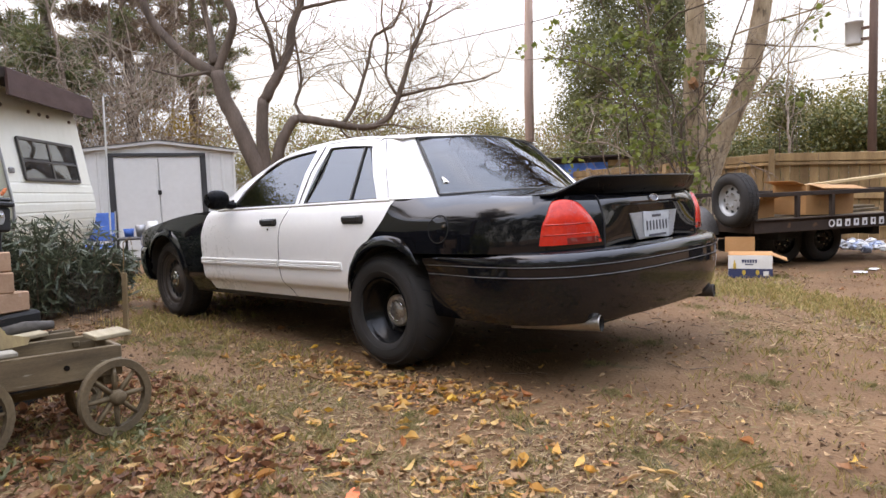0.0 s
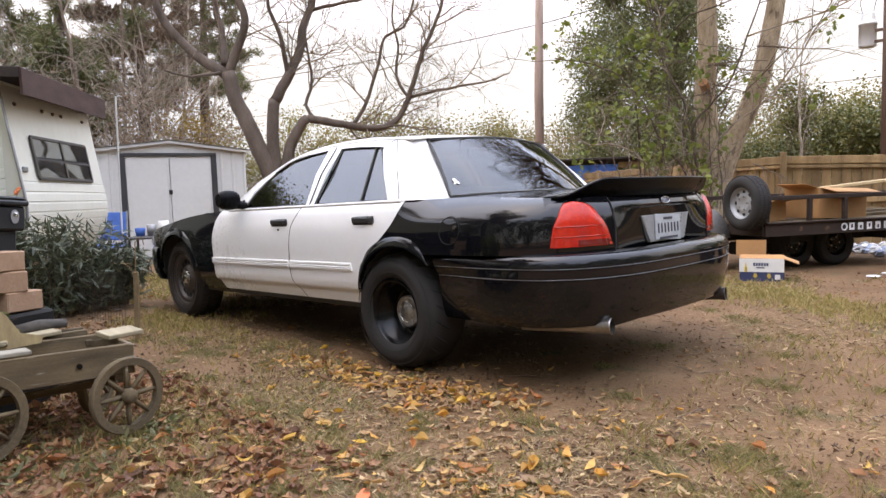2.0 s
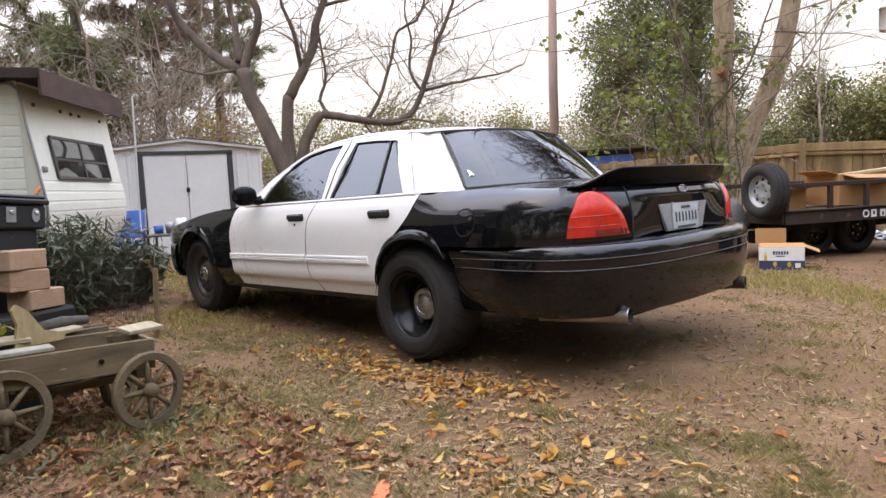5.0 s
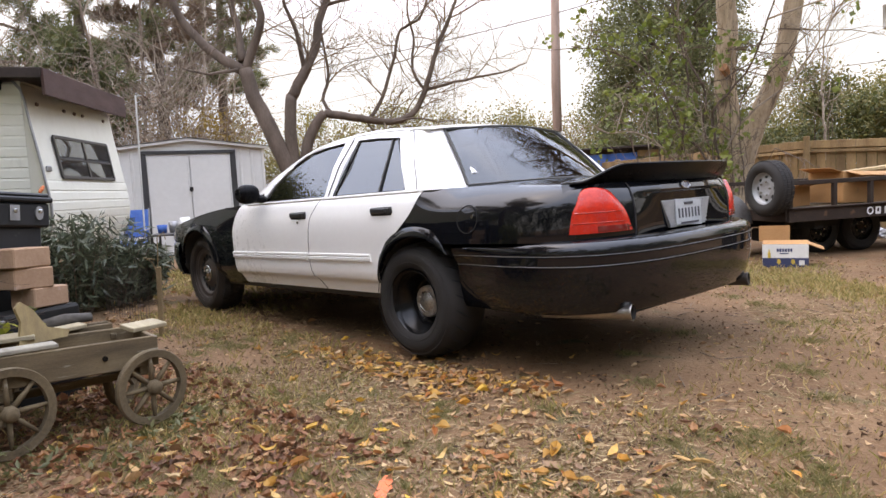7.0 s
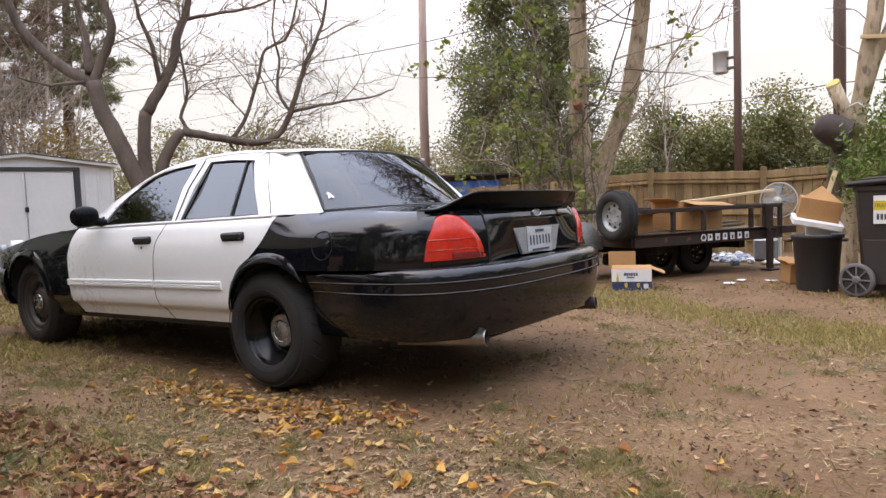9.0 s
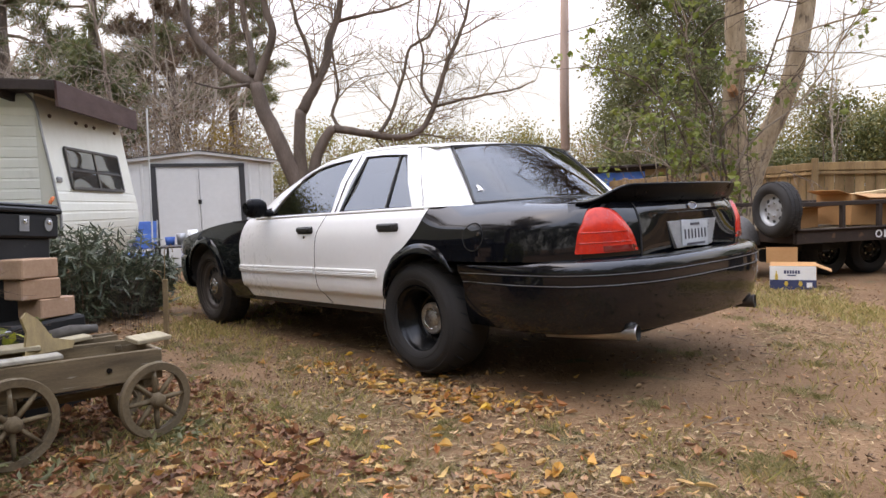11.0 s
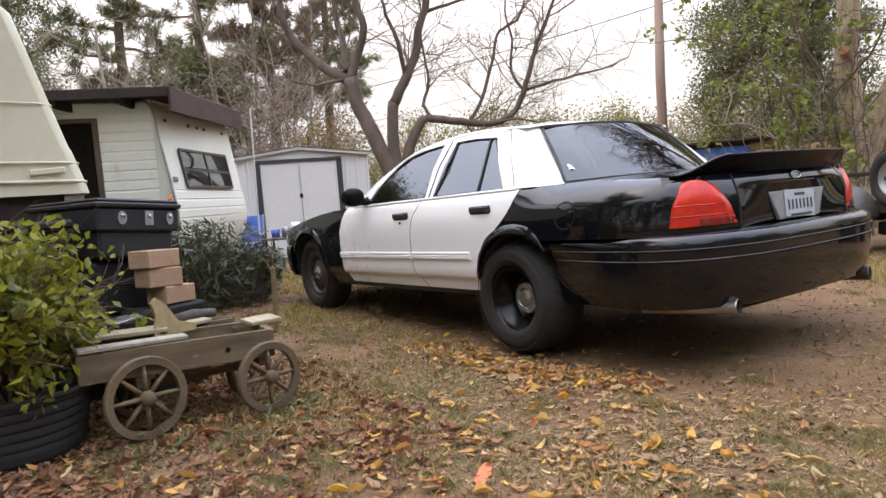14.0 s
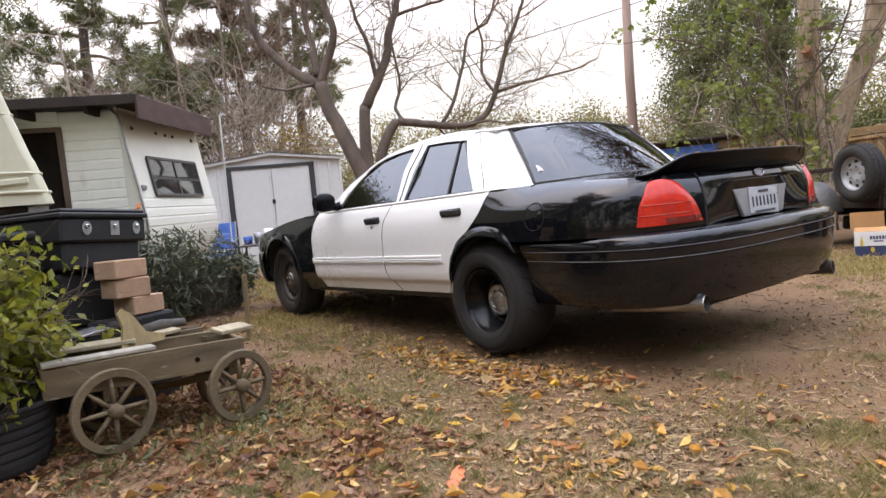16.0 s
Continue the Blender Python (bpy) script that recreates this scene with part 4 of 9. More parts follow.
def build_ends():
    # boot deck and shoulders, from the rear screen to the lip
    rows = []
    for i in range(23):
        u = i / 22
        row = []
        for j in range(33):
            v = -1 + 2 * j / 32
            a = abs(v) * 0.913
            xb = soft_tab([(0, 0.475), (0.35, 0.435), (0.55, 0.345), (0.70, 0.25), (0.80, 0.15), (0.913, 0.065)], a)
            xe = 0.55 + 0.605 * (1 - min(abs(v) * 0.93, 0.999) ** 3.2) ** (1 / 3.2) - 0.012
            x = xb + (xe - xb) * u
            y = v * (0.913 - shoulder_in(x, 0.985)) * plan(min(x, 1.16))
            z = 0.985 + 0.020 * (1 - abs(v) ** 2.4) - 0.012 * max(0, (x - 0.9) / 0.35) ** 2
            row.append(body(x, y, z))
        rows.append(row)
    auto_smooth(part("boot_deck", sheet(rows), M_BLACK, car, "glossy black boot deck"))
    # lamps wrap the rear corners
    def corner(t, z, out=0.0):
        """t 0 on the flank to 1 on the boot edge."""
        a = radians(18 + 64 * t)
        n = 3.0
        s, c = math.sin(a), math.cos(a)
        k = (abs(s) ** n + abs(c) ** n) ** (-1 / n)
        lean = soft_tab([(0.73, 0.0), (0.85, -0.012), (0.98, -0.075)], z)
        return body(0.718 + (0.545 + lean + out) * s * k, -(0.935 + lean * 0.55 + out) * c * k, z)

    # boot lid rear face between the lamps, rolling under at the lip
    prof = [(0.992, 1.150), (0.982, 1.184), (0.957, 1.210), (0.93, 1.228), (0.905, 1.238), (0.893, 1.236), (0.886, 1.228), (0.86, 1.226), (0.74, 1.221), (0.70, 1.223), (0.672, 1.21)]
    rows = []
    for z, xc in prof:
        e = corner(0.642, min(z, 0.985), -0.001)
        row = []
        for j in range(33):
            v = -1 + 2 * j / 32
            row.append(body(xc + (e.x - xc) * abs(v) ** 3.2, v * -e.y, z))
        rows.append(row)
    auto_smooth(part("boot_lid", sheet(rows), M_BLACK, car, "glossy black boot lid"), 28)
    def lamp_edge(z):
        """Lamp's inner and outer limits by height."""
        return soft_tab([(0.715, 0.255), (0.80, 0.275), (0.86, 0.305), (0.91, 0.338), (0.935, 0.372), (0.945, 0.40)], z), soft_tab([(0.715, 0.605), (0.80, 0.578), (0.86, 0.545), (0.91, 0.512), (0.935, 0.478), (0.945, 0.45)], z)

    def lamp(z0, z1, t0, t1, out, nz=10, nt=16, clip=True):
        def make():
            rws = []
            for i in range(nz + 1):
                z = z0 + (z1 - z0) * i / nz
                a, b = lamp_edge(z)
                a, b = max(a, t0), min(b, t1)
                rws.append([corner(a + (b - a) * j / nt, z, out * (1 - (2 * j / nt - 1) ** 8) + 0.001) for j in range(nt + 1)])
            return sheet(rws, 0.03)
        return make
    lamps = both("tail_lamp", lamp(0.715, 0.945, 0, 1, 0.012, 18, 20), M_TAIL, "large red tail lamp")
    pieces = ((0.718, 0.748, 0.40, 0.90, "reverse_lens", M_TAIL_DK), (0.785, 0.845, 0.10, 0.85, "brake_lens", M_TAIL_DK))
    for z0, z1, t0, t1, nm, mt in pieces[:1]:
        gg = lamp(z0, z1, t0, t1, 0.0150, 4, 12)()
        for ob, h in zip(lamps, (gg, flip_y(gg))):
            auto_smooth(part(nm, h, mt, ob))
    for zc in (0.765, 0.815):
        def bar(zc=zc):
            a, b = lamp_edge(zc)
            return Geo().tube([corner(a + (b - a) * (0.04 + 0.92 * j / 14), zc, 0.0135) for j in range(15)], 0.0022, 6)
        for ob, h in zip(lamps, (bar(), flip_y(bar()))):
            part("lens_rib", h, M_TAIL_RIB, ob)
    # black surround fills wing to lid
    def surround():
        rws = []
        for i in range(15):
            z = 0.672 + (0.985 - 0.672) * i / 14
            rws.append([corner(0.24 + 0.40 * j / 22, z, -0.004) for j in range(23)])
        return Geo().grid(rws)
    both("lamp_surround", surround, M_BLACK)
    both("lid_seam", lambda: Geo().tube([corner(0.642, z, -0.003) for z in (0.68, 0.75, 0.82, 0.88, 0.93, 0.965)], 0.0055, 6), M_SEAM)
    # bumper: one shell wrapped round the tail, with two grooves
    prof = [(0.688, -0.11), (0.690, -0.07), (0.687, -0.045), (0.680, -0.024), (0.669, -0.010), (0.655, -0.002), (0.640, 0.002), (0.632, 0.004), (0.623, 0.004), (0.620, -0.004), (0.614, -0.004), (0.611, 0.003), (0.573, 0.004), (0.570, -0.004), (0.562, -0.004), (0.559, 0.002), (0.50, 0.0), (0.43, -0.010), (0.385, -0.020), (0.345, -0.032), (0.322, -0.046), (0.312, -0.08)]

    def wrap(prof, x0, reach, half, n, lift=lambda a: 0.0, span=106, k=72):
        rws = []
        for z, o in prof:
            row = []
            for i in range(k + 1):
                a = radians(-span + 2 * span * i / k)
                s, c = math.sin(a), math.cos(a)
                if abs(a) <= math.pi / 2:
                    q = (abs(s) ** n + abs(c) ** n) ** (-1 / n)
                    x, y = x0 + (reach + o) * c * q, (half + o) * s * q
                else:
                    x, y = x0 - (abs(a) - math.pi / 2) * 1.45, math.copysign(half + o, s)
                row.append((x, y, z + lift(a)))
            rws.append([body(*p) for p in row])
        return rws
    rws = wrap(prof, 0.76, 0.608, 0.966, 3.1)
    def tuck(row):
        """Draw the shell in behind the tyre."""
        for p in row:
            p.y -= math.copysign(0.055 * max(0.0, min(1.0, (0.72 - p.x) / 0.30)) * max(0.0, min(1.0, (0.66 - p.z) / 0.10)), p.y)
        return row
    for r in rws:
        tuck(r)
    for r, (z, o) in zip(rws, prof):
        if z < 0.48:
            for p in r:
                p.z += 0.006 * max(0, min(1, (p.x - 0.55) / 0.8)) * (0.48 - z) / 0.13
    auto_smooth(part("rear_bumper", sheet(rws), M_BLACK, car, "glossy black rear bumper with two grooves"), 30)
    for zc in (0.617, 0.566):
        rr = tuck(wrap([(zc, 0.0015)], 0.76, 0.608, 0.966, 3.1)[0])
        part("bumper_line", Geo().tube(rr, 0.0018, 5), M_GROOVE, car, "thin line in the bumper groove")
    # licence plate in a silvery recess
    cx = 1.220
    lean = T(cx, 0, 0.772 + RAKE * cx, 0, -4)
    g = Geo()
    pts = [(-0.272, 0.070), (0.272, 0.070), (0.195, -0.075), (-0.195, -0.075)]
    g.add([lean @ Vector((0.013 if k else -0.03, y, z)) for k in (0, 1) for y, z in pts], [(0, 1, 2, 3), (4, 5, 6, 7), (0, 1, 5, 4), (1, 2, 6, 5), (2, 3, 7, 6), (3, 0, 4, 7)])
    for i in range(7):
        zz = 0.060 - 0.020 * i
        hw = 0.275 - 0.07 * (0.075 - zz) / 0.16 - 0.012
        for s in (-1, 1):
            g.box(0.006, 0.075, 0.008, lean @ T(0.0145, s * (hw - 0.038), zz))
    pl = fix_normals(part("plate_surround", g, M_SILVER_TR, car, "ribbed silver plate surround"))
    plate = part("licence_plate", Geo().box(0.006, 0.290, 0.140, lean @ T(0.019, 0.0, -0.004, -3), 0.002), M_PLATE, car, "pale licence plate with dark bars")
    rng = random.Random(3)
    for i in range(7):
        part("character_bar", Geo().box(0.003, 0.013, 0.052, lean @ T(0.0235, -0.112 + 0.037 * i, -0.006), 0.0008), M_PLATE_INK, plate)
    part("top_line_bar", Geo().box(0.003, 0.10, 0.014, lean @ T(0.0235, 0, 0.045), 0.0008), M_PLATE_INK, plate)
    part("bottom_line_bar", Geo().box(0.003, 0.20, 0.012, lean @ T(0.0235, 0, -0.060), 0.0008), M_PLATE_INK, plate)
    # oval badge, left plain
    g = Geo()
    bm_ = T(1.232, -0.025, 0.945, 0, 76)
    pr = [(0.0, 0.006), (0.6, 0.006), (0.86, 0.005), (0.9, 0.008), (1.0, 0.004), (1.0, -0.004)]
    rings = [[bm_ @ Vector((0.019 * r * math.cos(2 * math.pi * i / 24), 0.045 * r * math.sin(2 * math.pi * i / 24), h)) for i in range(25)] for r, h in pr]
    g.grid(rings)
    badge = part("boot_badge", g, surface("badge_blue", (0.03, 0.05, 0.12), rough=0.25, coat=1.0, bump=0), car, "small dark oval badge with bright rim", smooth=True)
    part("badge_rim", Geo().tube([bm_ @ Vector((0.019 * math.cos(2 * math.pi * i / 24), 0.045 * math.sin(2 * math.pi * i / 24), 0.006)) for i in range(25)], 0.003, 6), M_CHROME, badge, smooth=True)
    # spoiler: low feet on the rear corners, rising to a thin blade that overhangs the lid
    rws = []
    for j in range(73):
        u = j / 72
        w = abs(2 * u - 1)
        a = radians(37 + 106 * u)
        s_, c_ = math.sin(a), math.cos(a)
        k = (abs(s_) ** 3 + abs(c_) ** 3) ** (-1 / 3)
        over = 0.012 + 0.080 * (1 - w ** 2)
        bx, by = 0.718 + (0.470 + over) * s_ * k, -(0.894 + over * 0.5) * c_ * k
        rise = min(1.0, max(0.0, (1 - w - 0.045) / 0.34))
        h = 0.080 * rise * rise * (3 - 2 * rise)
        inn = Vector((-1, -0.75 * by * w * w, 0)).normalized()
        q = 0.235 - 0.12 * w ** 3
        base = 0.986
        sec = [(q, base - 0.014), (q - 0.008, base + 0.004), (q * 0.62, base + 0.006 + h * 0.38), (q * 0.30, base + 0.008 + h * 0.80), (0.020, base + 0.009 + h), (0.004, base + 0.009 + h), (0.0, base + 0.004 + h), (0.010, base + h - 0.004), (0.034, base + h * 0.62 - 0.008), (0.066, base + h * 0.20 - 0.014), (0.10, base - 0.034)]
        pts = [body(bx + inn.x * d, by + inn.y * d, z) for d, z in sec]
        rws.append(pts + pts[:1])
    g = Geo().grid(rws)
    g.add(rws[0][:-1], [tuple(range(11))])
    g.add(rws[-1][:-1], [tuple(range(10, -1, -1))])
    auto_smooth(part("spoiler", g, M_SPOILER, car, "black boot spoiler blade"), 40)
    # exhaust tips, the right one in a darker colour
    for tx_, y in ((1.268, -0.665), (1.295, 0.60)):
        g = Geo().lathe([(0.028, -0.46), (0.035, -0.2), (0.038, 0.0), (0.040, 0.006), (0.041, 0.012), (0.039, 0.016), (0.037, 0.012), (0.035, 0.0)], T(tx_, y, 0.350, 0, 87, 14), 28)
        tip = part("exhaust_tip", g, M_EXH if y < 0 else M_STEEL_DUST, car, "steel exhaust tip, darker on the right", smooth=True)
        # near-black lining inside the tip
        part("dark_bore", Geo().lathe([(0.0385, 0.0165), (0.0355, 0.012), (0.034, -0.02), (0.033, -0.25), (0, -0.26)], T(tx_, y, 0.350, 0, 87, 14), 28), M_MUDLINER, tip, smooth=True)
    # nose: bonnet, bumper, grille, lamps
    rows = []
    for i in range(17):
        u = i / 16
        row = []
        for j in range(21):
            v = -1 + 2 * j / 20
            xb = -2.10 - 0.20 * (1 - abs(v) ** 2.2)
            xe = -3.80 + 0.16 * abs(v) ** 2.4
            x = xb + (xe - xb) * u
            z = fender_top(x) + 0.055 * (1 - abs(v) ** 2) * (1 - 0.4 * u)
            row.append(body(x, v * 0.875 * plan(max(x, -3.5)), z))
        rows.append(row)
    auto_smooth(part("bonnet", sheet(rows), M_BLACK, car, "glossy black bonnet"))
    both("wing_top", lambda: sheet([[side_pt(-2.12 - 1.5 * i / 20, fender_top(-2.12 - 1.5 * i / 20) + 0.004 * k, -0.045 * k * plan(-2.12 - 1.5 * i / 20)) for i in range(21)] for k in range(3)]), M_BLACK)
    prof = [(0.70, -0.12), (0.705, -0.06), (0.69, -0.02), (0.66, 0.0), (0.60, 0.005), (0.50, 0.0), (0.44, -0.012), (0.39, -0.03), (0.375, -0.08)]
    rws = wrap(prof, 2.3, 1.71, 0.990, 4.2, span=57)
    rws = [[body(-p.x, p.y, p.z - RAKE * p.x) for p in r] for r in rws]
    auto_smooth(part("front_bumper", sheet(rws), M_BLACK, car, "glossy black front bumper"), 30)
    part("grille", Geo().box(0.05, 0.85, 0.13, T(-3.79, 0, 0.70), 0.02), M_TRIM_BLK, car)
    def head():
        rws2 = []
        for i in range(9):
            u = i / 8
            rws2.append([side_pt(-3.47 - 0.42 * (j / 16) ** 0.8, 0.712 + (fender_top(-3.47 - 0.42 * (j / 16) ** 0.8) - 0.722) * u * (0.75 + 0.25 * j / 16), 0.006) for j in range(17)])
        return sheet(rws2, 0.05)
    both("headlamp", head, M_HEAD, "clear wraparound headlamp")
    # door mirrors
    def mirror():
        g = Geo()
        rws2 = []
        for i in range(9):
            u = i / 8
            y = -0.955 - 0.150 * u
            s = 1 - 0.35 * abs(2 * u - 1.0) ** 3
            rws2.append([body(-1.775 + 0.075 * s * math.cos(a) * (0.7 if math.cos(a) > 0 else 1.15) - 0.02 * u, y, 1.062 + 0.075 * s * math.sin(a)) for a in [2 * math.pi * k / 20 for k in range(21)]])
        g.grid(rws2)
        g.add(rws2[0][:-1], [tuple(range(20))])
        g.add(rws2[-1][:-1], [tuple(range(19, -1, -1))])
        g.tube([body(-1.76, -0.90, 1.01), body(-1.775, -0.97, 1.03)], [0.03, 0.034], 10)
        return g
    both("door_mirror", mirror, M_SPOILER, "black door mirror")
    both("mirror_sail", lambda: Geo().prism([(-1.94, 0.99), (-1.78, 0.99), (-1.765, 1.06)], 0.02, Matrix.Translation((0, -0.90, RAKE * -1.85)) @ T(0, 0, 0, 90)), M_TRIM_BLK)


build_ends()


def build_wheel(x, y, r, width, rim_r, dish, name, label, cap_r, holes, tread, slick=False):
    """A wheel on the left flank, its face towards -y; dish: how deep the hub sits."""
    face = T(0, 0, 0, 90, 0, 0)
    h = width / 2
    shoulder = [(r - 0.062, h + 0.010), (r - 0.036, h - 0.004), (r - 0.017, h - 0.028), (r - 0.005, h - 0.062), (r, h - 0.10)] if slick else [(r - 0.045, h + 0.006), (r - 0.018, h - 0.012), (r - 0.004, h - 0.04), (r, h - 0.075)]
    tp = [(rim_r, h - 0.012), (rim_r + 0.012, h - 0.002), (rim_r + 0.03, h + 0.006), ((rim_r + r) / 2, h + 0.014), *shoulder, (r + 0.001, 0), (r, -h + 0.075), (r - 0.004, -h + 0.04), (r - 0.018, -h + 0.012), (r - 0.045, -h - 0.006), ((rim_r + r) / 2, -h - 0.014), (rim_r, -h + 0.012)]
    holder = new(name)
    holder.matrix_world = T(x, y, r - 0.006)
    holder.parent = car
    holder["label"] = label
    tyre = part("tyre", Geo().lathe(tp, face, 72), M_RUBBER if slick else M_DUSTY, holder, "black rubber tyre", smooth=True)
    # tread blocks and sidewall ribs
    g = Geo()
    nb = 44 if not slick else 0
    for i in range(24 if slick else 0):
        a = 2 * math.pi * i / 24
        pts = [(r + 0.0004, h - 0.150), (r + 0.0004, h - 0.115), (r - 0.0002, h - 0.090), (r - 0.004, h - 0.062), (r - 0.012, h - 0.038)]
        g.tube([face @ Vector((q * math.cos(a + 0.045 * k), q * math.sin(a + 0.045 * k), zz)) for k, (q, zz) in enumerate(pts)], [0.003, 0.006, 0.0072, 0.0065, 0.003], 4)
    for i in range(nb):
        a = 360 * i / nb
        for k, (o, ww) in enumerate(tread):
            m = Matrix.Rotation(radians(a + (360 / nb / 2 if k % 2 else 0)), 4, "Y") @ T(r + 0.0005, o, 0, 0, 0, 12 if k % 2 else -12)
            g.box(0.009, ww, 2 * math.pi * r / nb * 0.80, m, 0.0025)
    part("tread", g, M_SEAM if slick else M_RUBBER, tyre)
    for rr in (rim_r + 0.035, (rim_r + r) / 2 + 0.012, r - 0.032):
        part("sidewall_rib", Geo().tube([face @ Vector((rr * math.cos(2 * math.pi * i / 60), rr * math.sin(2 * math.pi * i / 60), h + 0.010 - abs(rr - (rim_r + r) / 2) * 0.08)) for i in range(61)], 0.0022, 5), M_RUBBER, tyre)
    R = rim_r
    if slick:
        face = T(0, 0, -0.018, 90, 0, 0)
    rp = [(R + 0.012, h + 0.002), (R + 0.016, h - 0.006), (R, h - 0.014), (R - 0.012, h - 0.03), (R - 0.018, h - dish * 0.45), (R - 0.045, h - dish * 0.55), (R - 0.05, h - dish), (R * 0.62, h - dish - 0.02), (R * 0.5, h - dish + 0.012), (R * 0.36, h - dish + 0.018), (0.02, h - dish + 0.018)]
    part("rim", Geo().lathe(rp, face, 60), M_STEEL_BLK if slick else M_STEEL_DUST, holder, "black steel wheel rim", smooth=True)
    for q, o in ((R - 0.004, 0.018), (R - 0.016, dish * 0.30), (R - 0.020, dish * 0.48)) if slick else ():
        part("rim_ring", Geo().tube([face @ Vector((q * math.cos(2 * math.pi * i / 48), q * math.sin(2 * math.pi * i / 48), h - o)) for i in range(49)], 0.0035, 6), M_BLACK, holder, "glossy rolled ring of the rim", smooth=True)
    part("rim_barrel", Geo().lathe([(R + 0.004, h - 0.02), (R - 0.01, 0), (R + 0.004, -h + 0.01)], face, 48), M_STEEL_BLK, holder, smooth=True)
    if holes:
        for i in range(holes):
            a = 2 * math.pi * i / holes
            rr = R * 0.70
            g = Geo().lathe([(0.0, 0.0), (0.024, 0.0), (0.027, 0.003)], face @ T(rr * math.cos(a), rr * math.sin(a), h - dish + 0.003), 14)
            part("vent_hole", g, M_SEAM, holder, smooth=True)
    cap = part("hub_cap", Geo().lathe([(cap_r, h - dish + 0.012), (cap_r, h - dish + 0.030), (cap_r * 0.95, h - dish + 0.037), (cap_r * 0.86, h - dish + 0.038), (cap_r * 0.82, h - dish + 0.034), (cap_r * 0.5, h - dish + 0.038), (cap_r * 0.44, h - dish + 0.045), (0.001, h - dish + 0.047)], face, 40), M_HUBCAP if slick else M_CHROME, holder, "dull chrome hub cap", smooth=True)
    if slick:
        for k, (r0, a0, a1) in enumerate(((0.62, 0.5, 2.2), (0.40, 1.9, 3.9), (0.66, 3.4, 4.9), (0.30, 5.0, 6.6))):
            arc = [a0 + (a1 - a0) * i / 10 for i in range(11)]
            part("raised_scroll", Geo().tube([face @ Vector((cap_r * r0 * math.cos(a), cap_r * r0 * math.sin(a), h - dish + 0.040)) for a in arc], 0.0055, 6), M_CHROME, cap, smooth=True)
    for i in range(5):
        a = 2 * math.pi * i / 5 + 0.3
        rr = cap_r * 0.66
        part("wheel_nut", Geo().lathe([(0.009, 0), (0.009, 0.008), (0.006, 0.010), (0, 0.010)], face @ T(rr * math.cos(a), rr * math.sin(a), h - dish + 0.030), 8), M_HUBCAP, cap)
    return holder


def build_wheels():
    tread_r = [(-0.105, 0.05), (-0.035, 0.055), (0.035, 0.055), (0.105, 0.05)]
    tread_f = [(-0.075, 0.04), (-0.025, 0.04), (0.025, 0.04), (0.075, 0.04)]
    wr = build_wheel(0.0, -0.815, 0.345, 0.29, 0.198, 0.150, "rear_wheel", "wide drag tyre on a deep black steel wheel", 0.096, 0, tread_r, True)
    wf = build_wheel(-2.913, -0.805, 0.343, 0.235, 0.222, 0.055, "front_wheel", "road tyre on a black vented steel wheel", 0.075, 14, tread_f)
    for w, x, y, r in ((wr, 0.0, 0.815, 0.345), (wf, -2.913, 0.805, 0.343)):
        copy_thing(w, T(x, y, r - 0.006, 0, 0, 180))


build_wheels()

# ---- trees and shrubs ----
def smooth_line(pts, step=0.12, wob=0.0, rng=None):
    """A curve through points, resampled and slightly crooked."""
    pts = [Vector(p) for p in pts]
    out = []
    for i in range(len(pts) - 1):
        p0, p1, p2, p3 = pts[max(i - 1, 0)], pts[i], pts[i + 1], pts[min(i + 2, len(pts) - 1)]
        n = max(2, int((p2 - p1).length / step))
        for k in range(n):
            t = k / n
            q = 0.5 * ((2 * p1) + (p2 - p0) * t + (2 * p0 - 5 * p1 + 4 * p2 - p3) * t * t + (3 * p1 - p0 - 3 * p2 + p3) * t ** 3)
            if wob:
                q = q + Vector((rng.uniform(-1, 1), rng.uniform(-1, 1), rng.uniform(-1, 1))) * wob
            out.append(q)
    out.append(pts[-1])
    return out


def limb(g, pts, r0, r1, n=8, step=0.15, wob=0.0, rng=None):
    line = smooth_line(pts, step, wob, rng)
    k = len(line)
    g.tube(line, [r0 + (r1 - r0) * i / (k - 1) for i in range(k)], n)
    return line


def twig_tree(g, p, d, length, r, depth, rng, droop=0.0, spread=0.75, kids=(2, 4), sides=4, tips=None):
    """A crooked shoot that forks again and again."""
    n = 4
    pts, q, dd = [Vector(p)], Vector(p), Vector(d).normalized()
    for i in range(n):
        dd = (dd + Vector((rng.gauss(0, 0.16), rng.gauss(0, 0.16), rng.gauss(0.03 - droop, 0.14)))).normalized()
        q = q + dd * length / n
        pts.append(q.copy())
    g.tube(pts, [r + (r * 0.45 - r) * i / n for i in range(n + 1)], sides if depth > 0 else 3, caps=False)
    if depth <= 0:
        if tips is not None:
            tips.append(pts[-1])
            tips.append(pts[2])
        return
    for _ in range(rng.randint(*kids)):
        i = rng.randint(1, n)
        side = Vector((rng.gauss(0, 1), rng.gauss(0, 1), rng.gauss(0.15, 0.8))).normalized()
        nd = (dd + side * spread).normalized()
        twig_tree(g, pts[i], nd, length * rng.uniform(0.55, 0.85), r * 0.55, depth - 1, rng, droop, spread, kids, sides, tips)


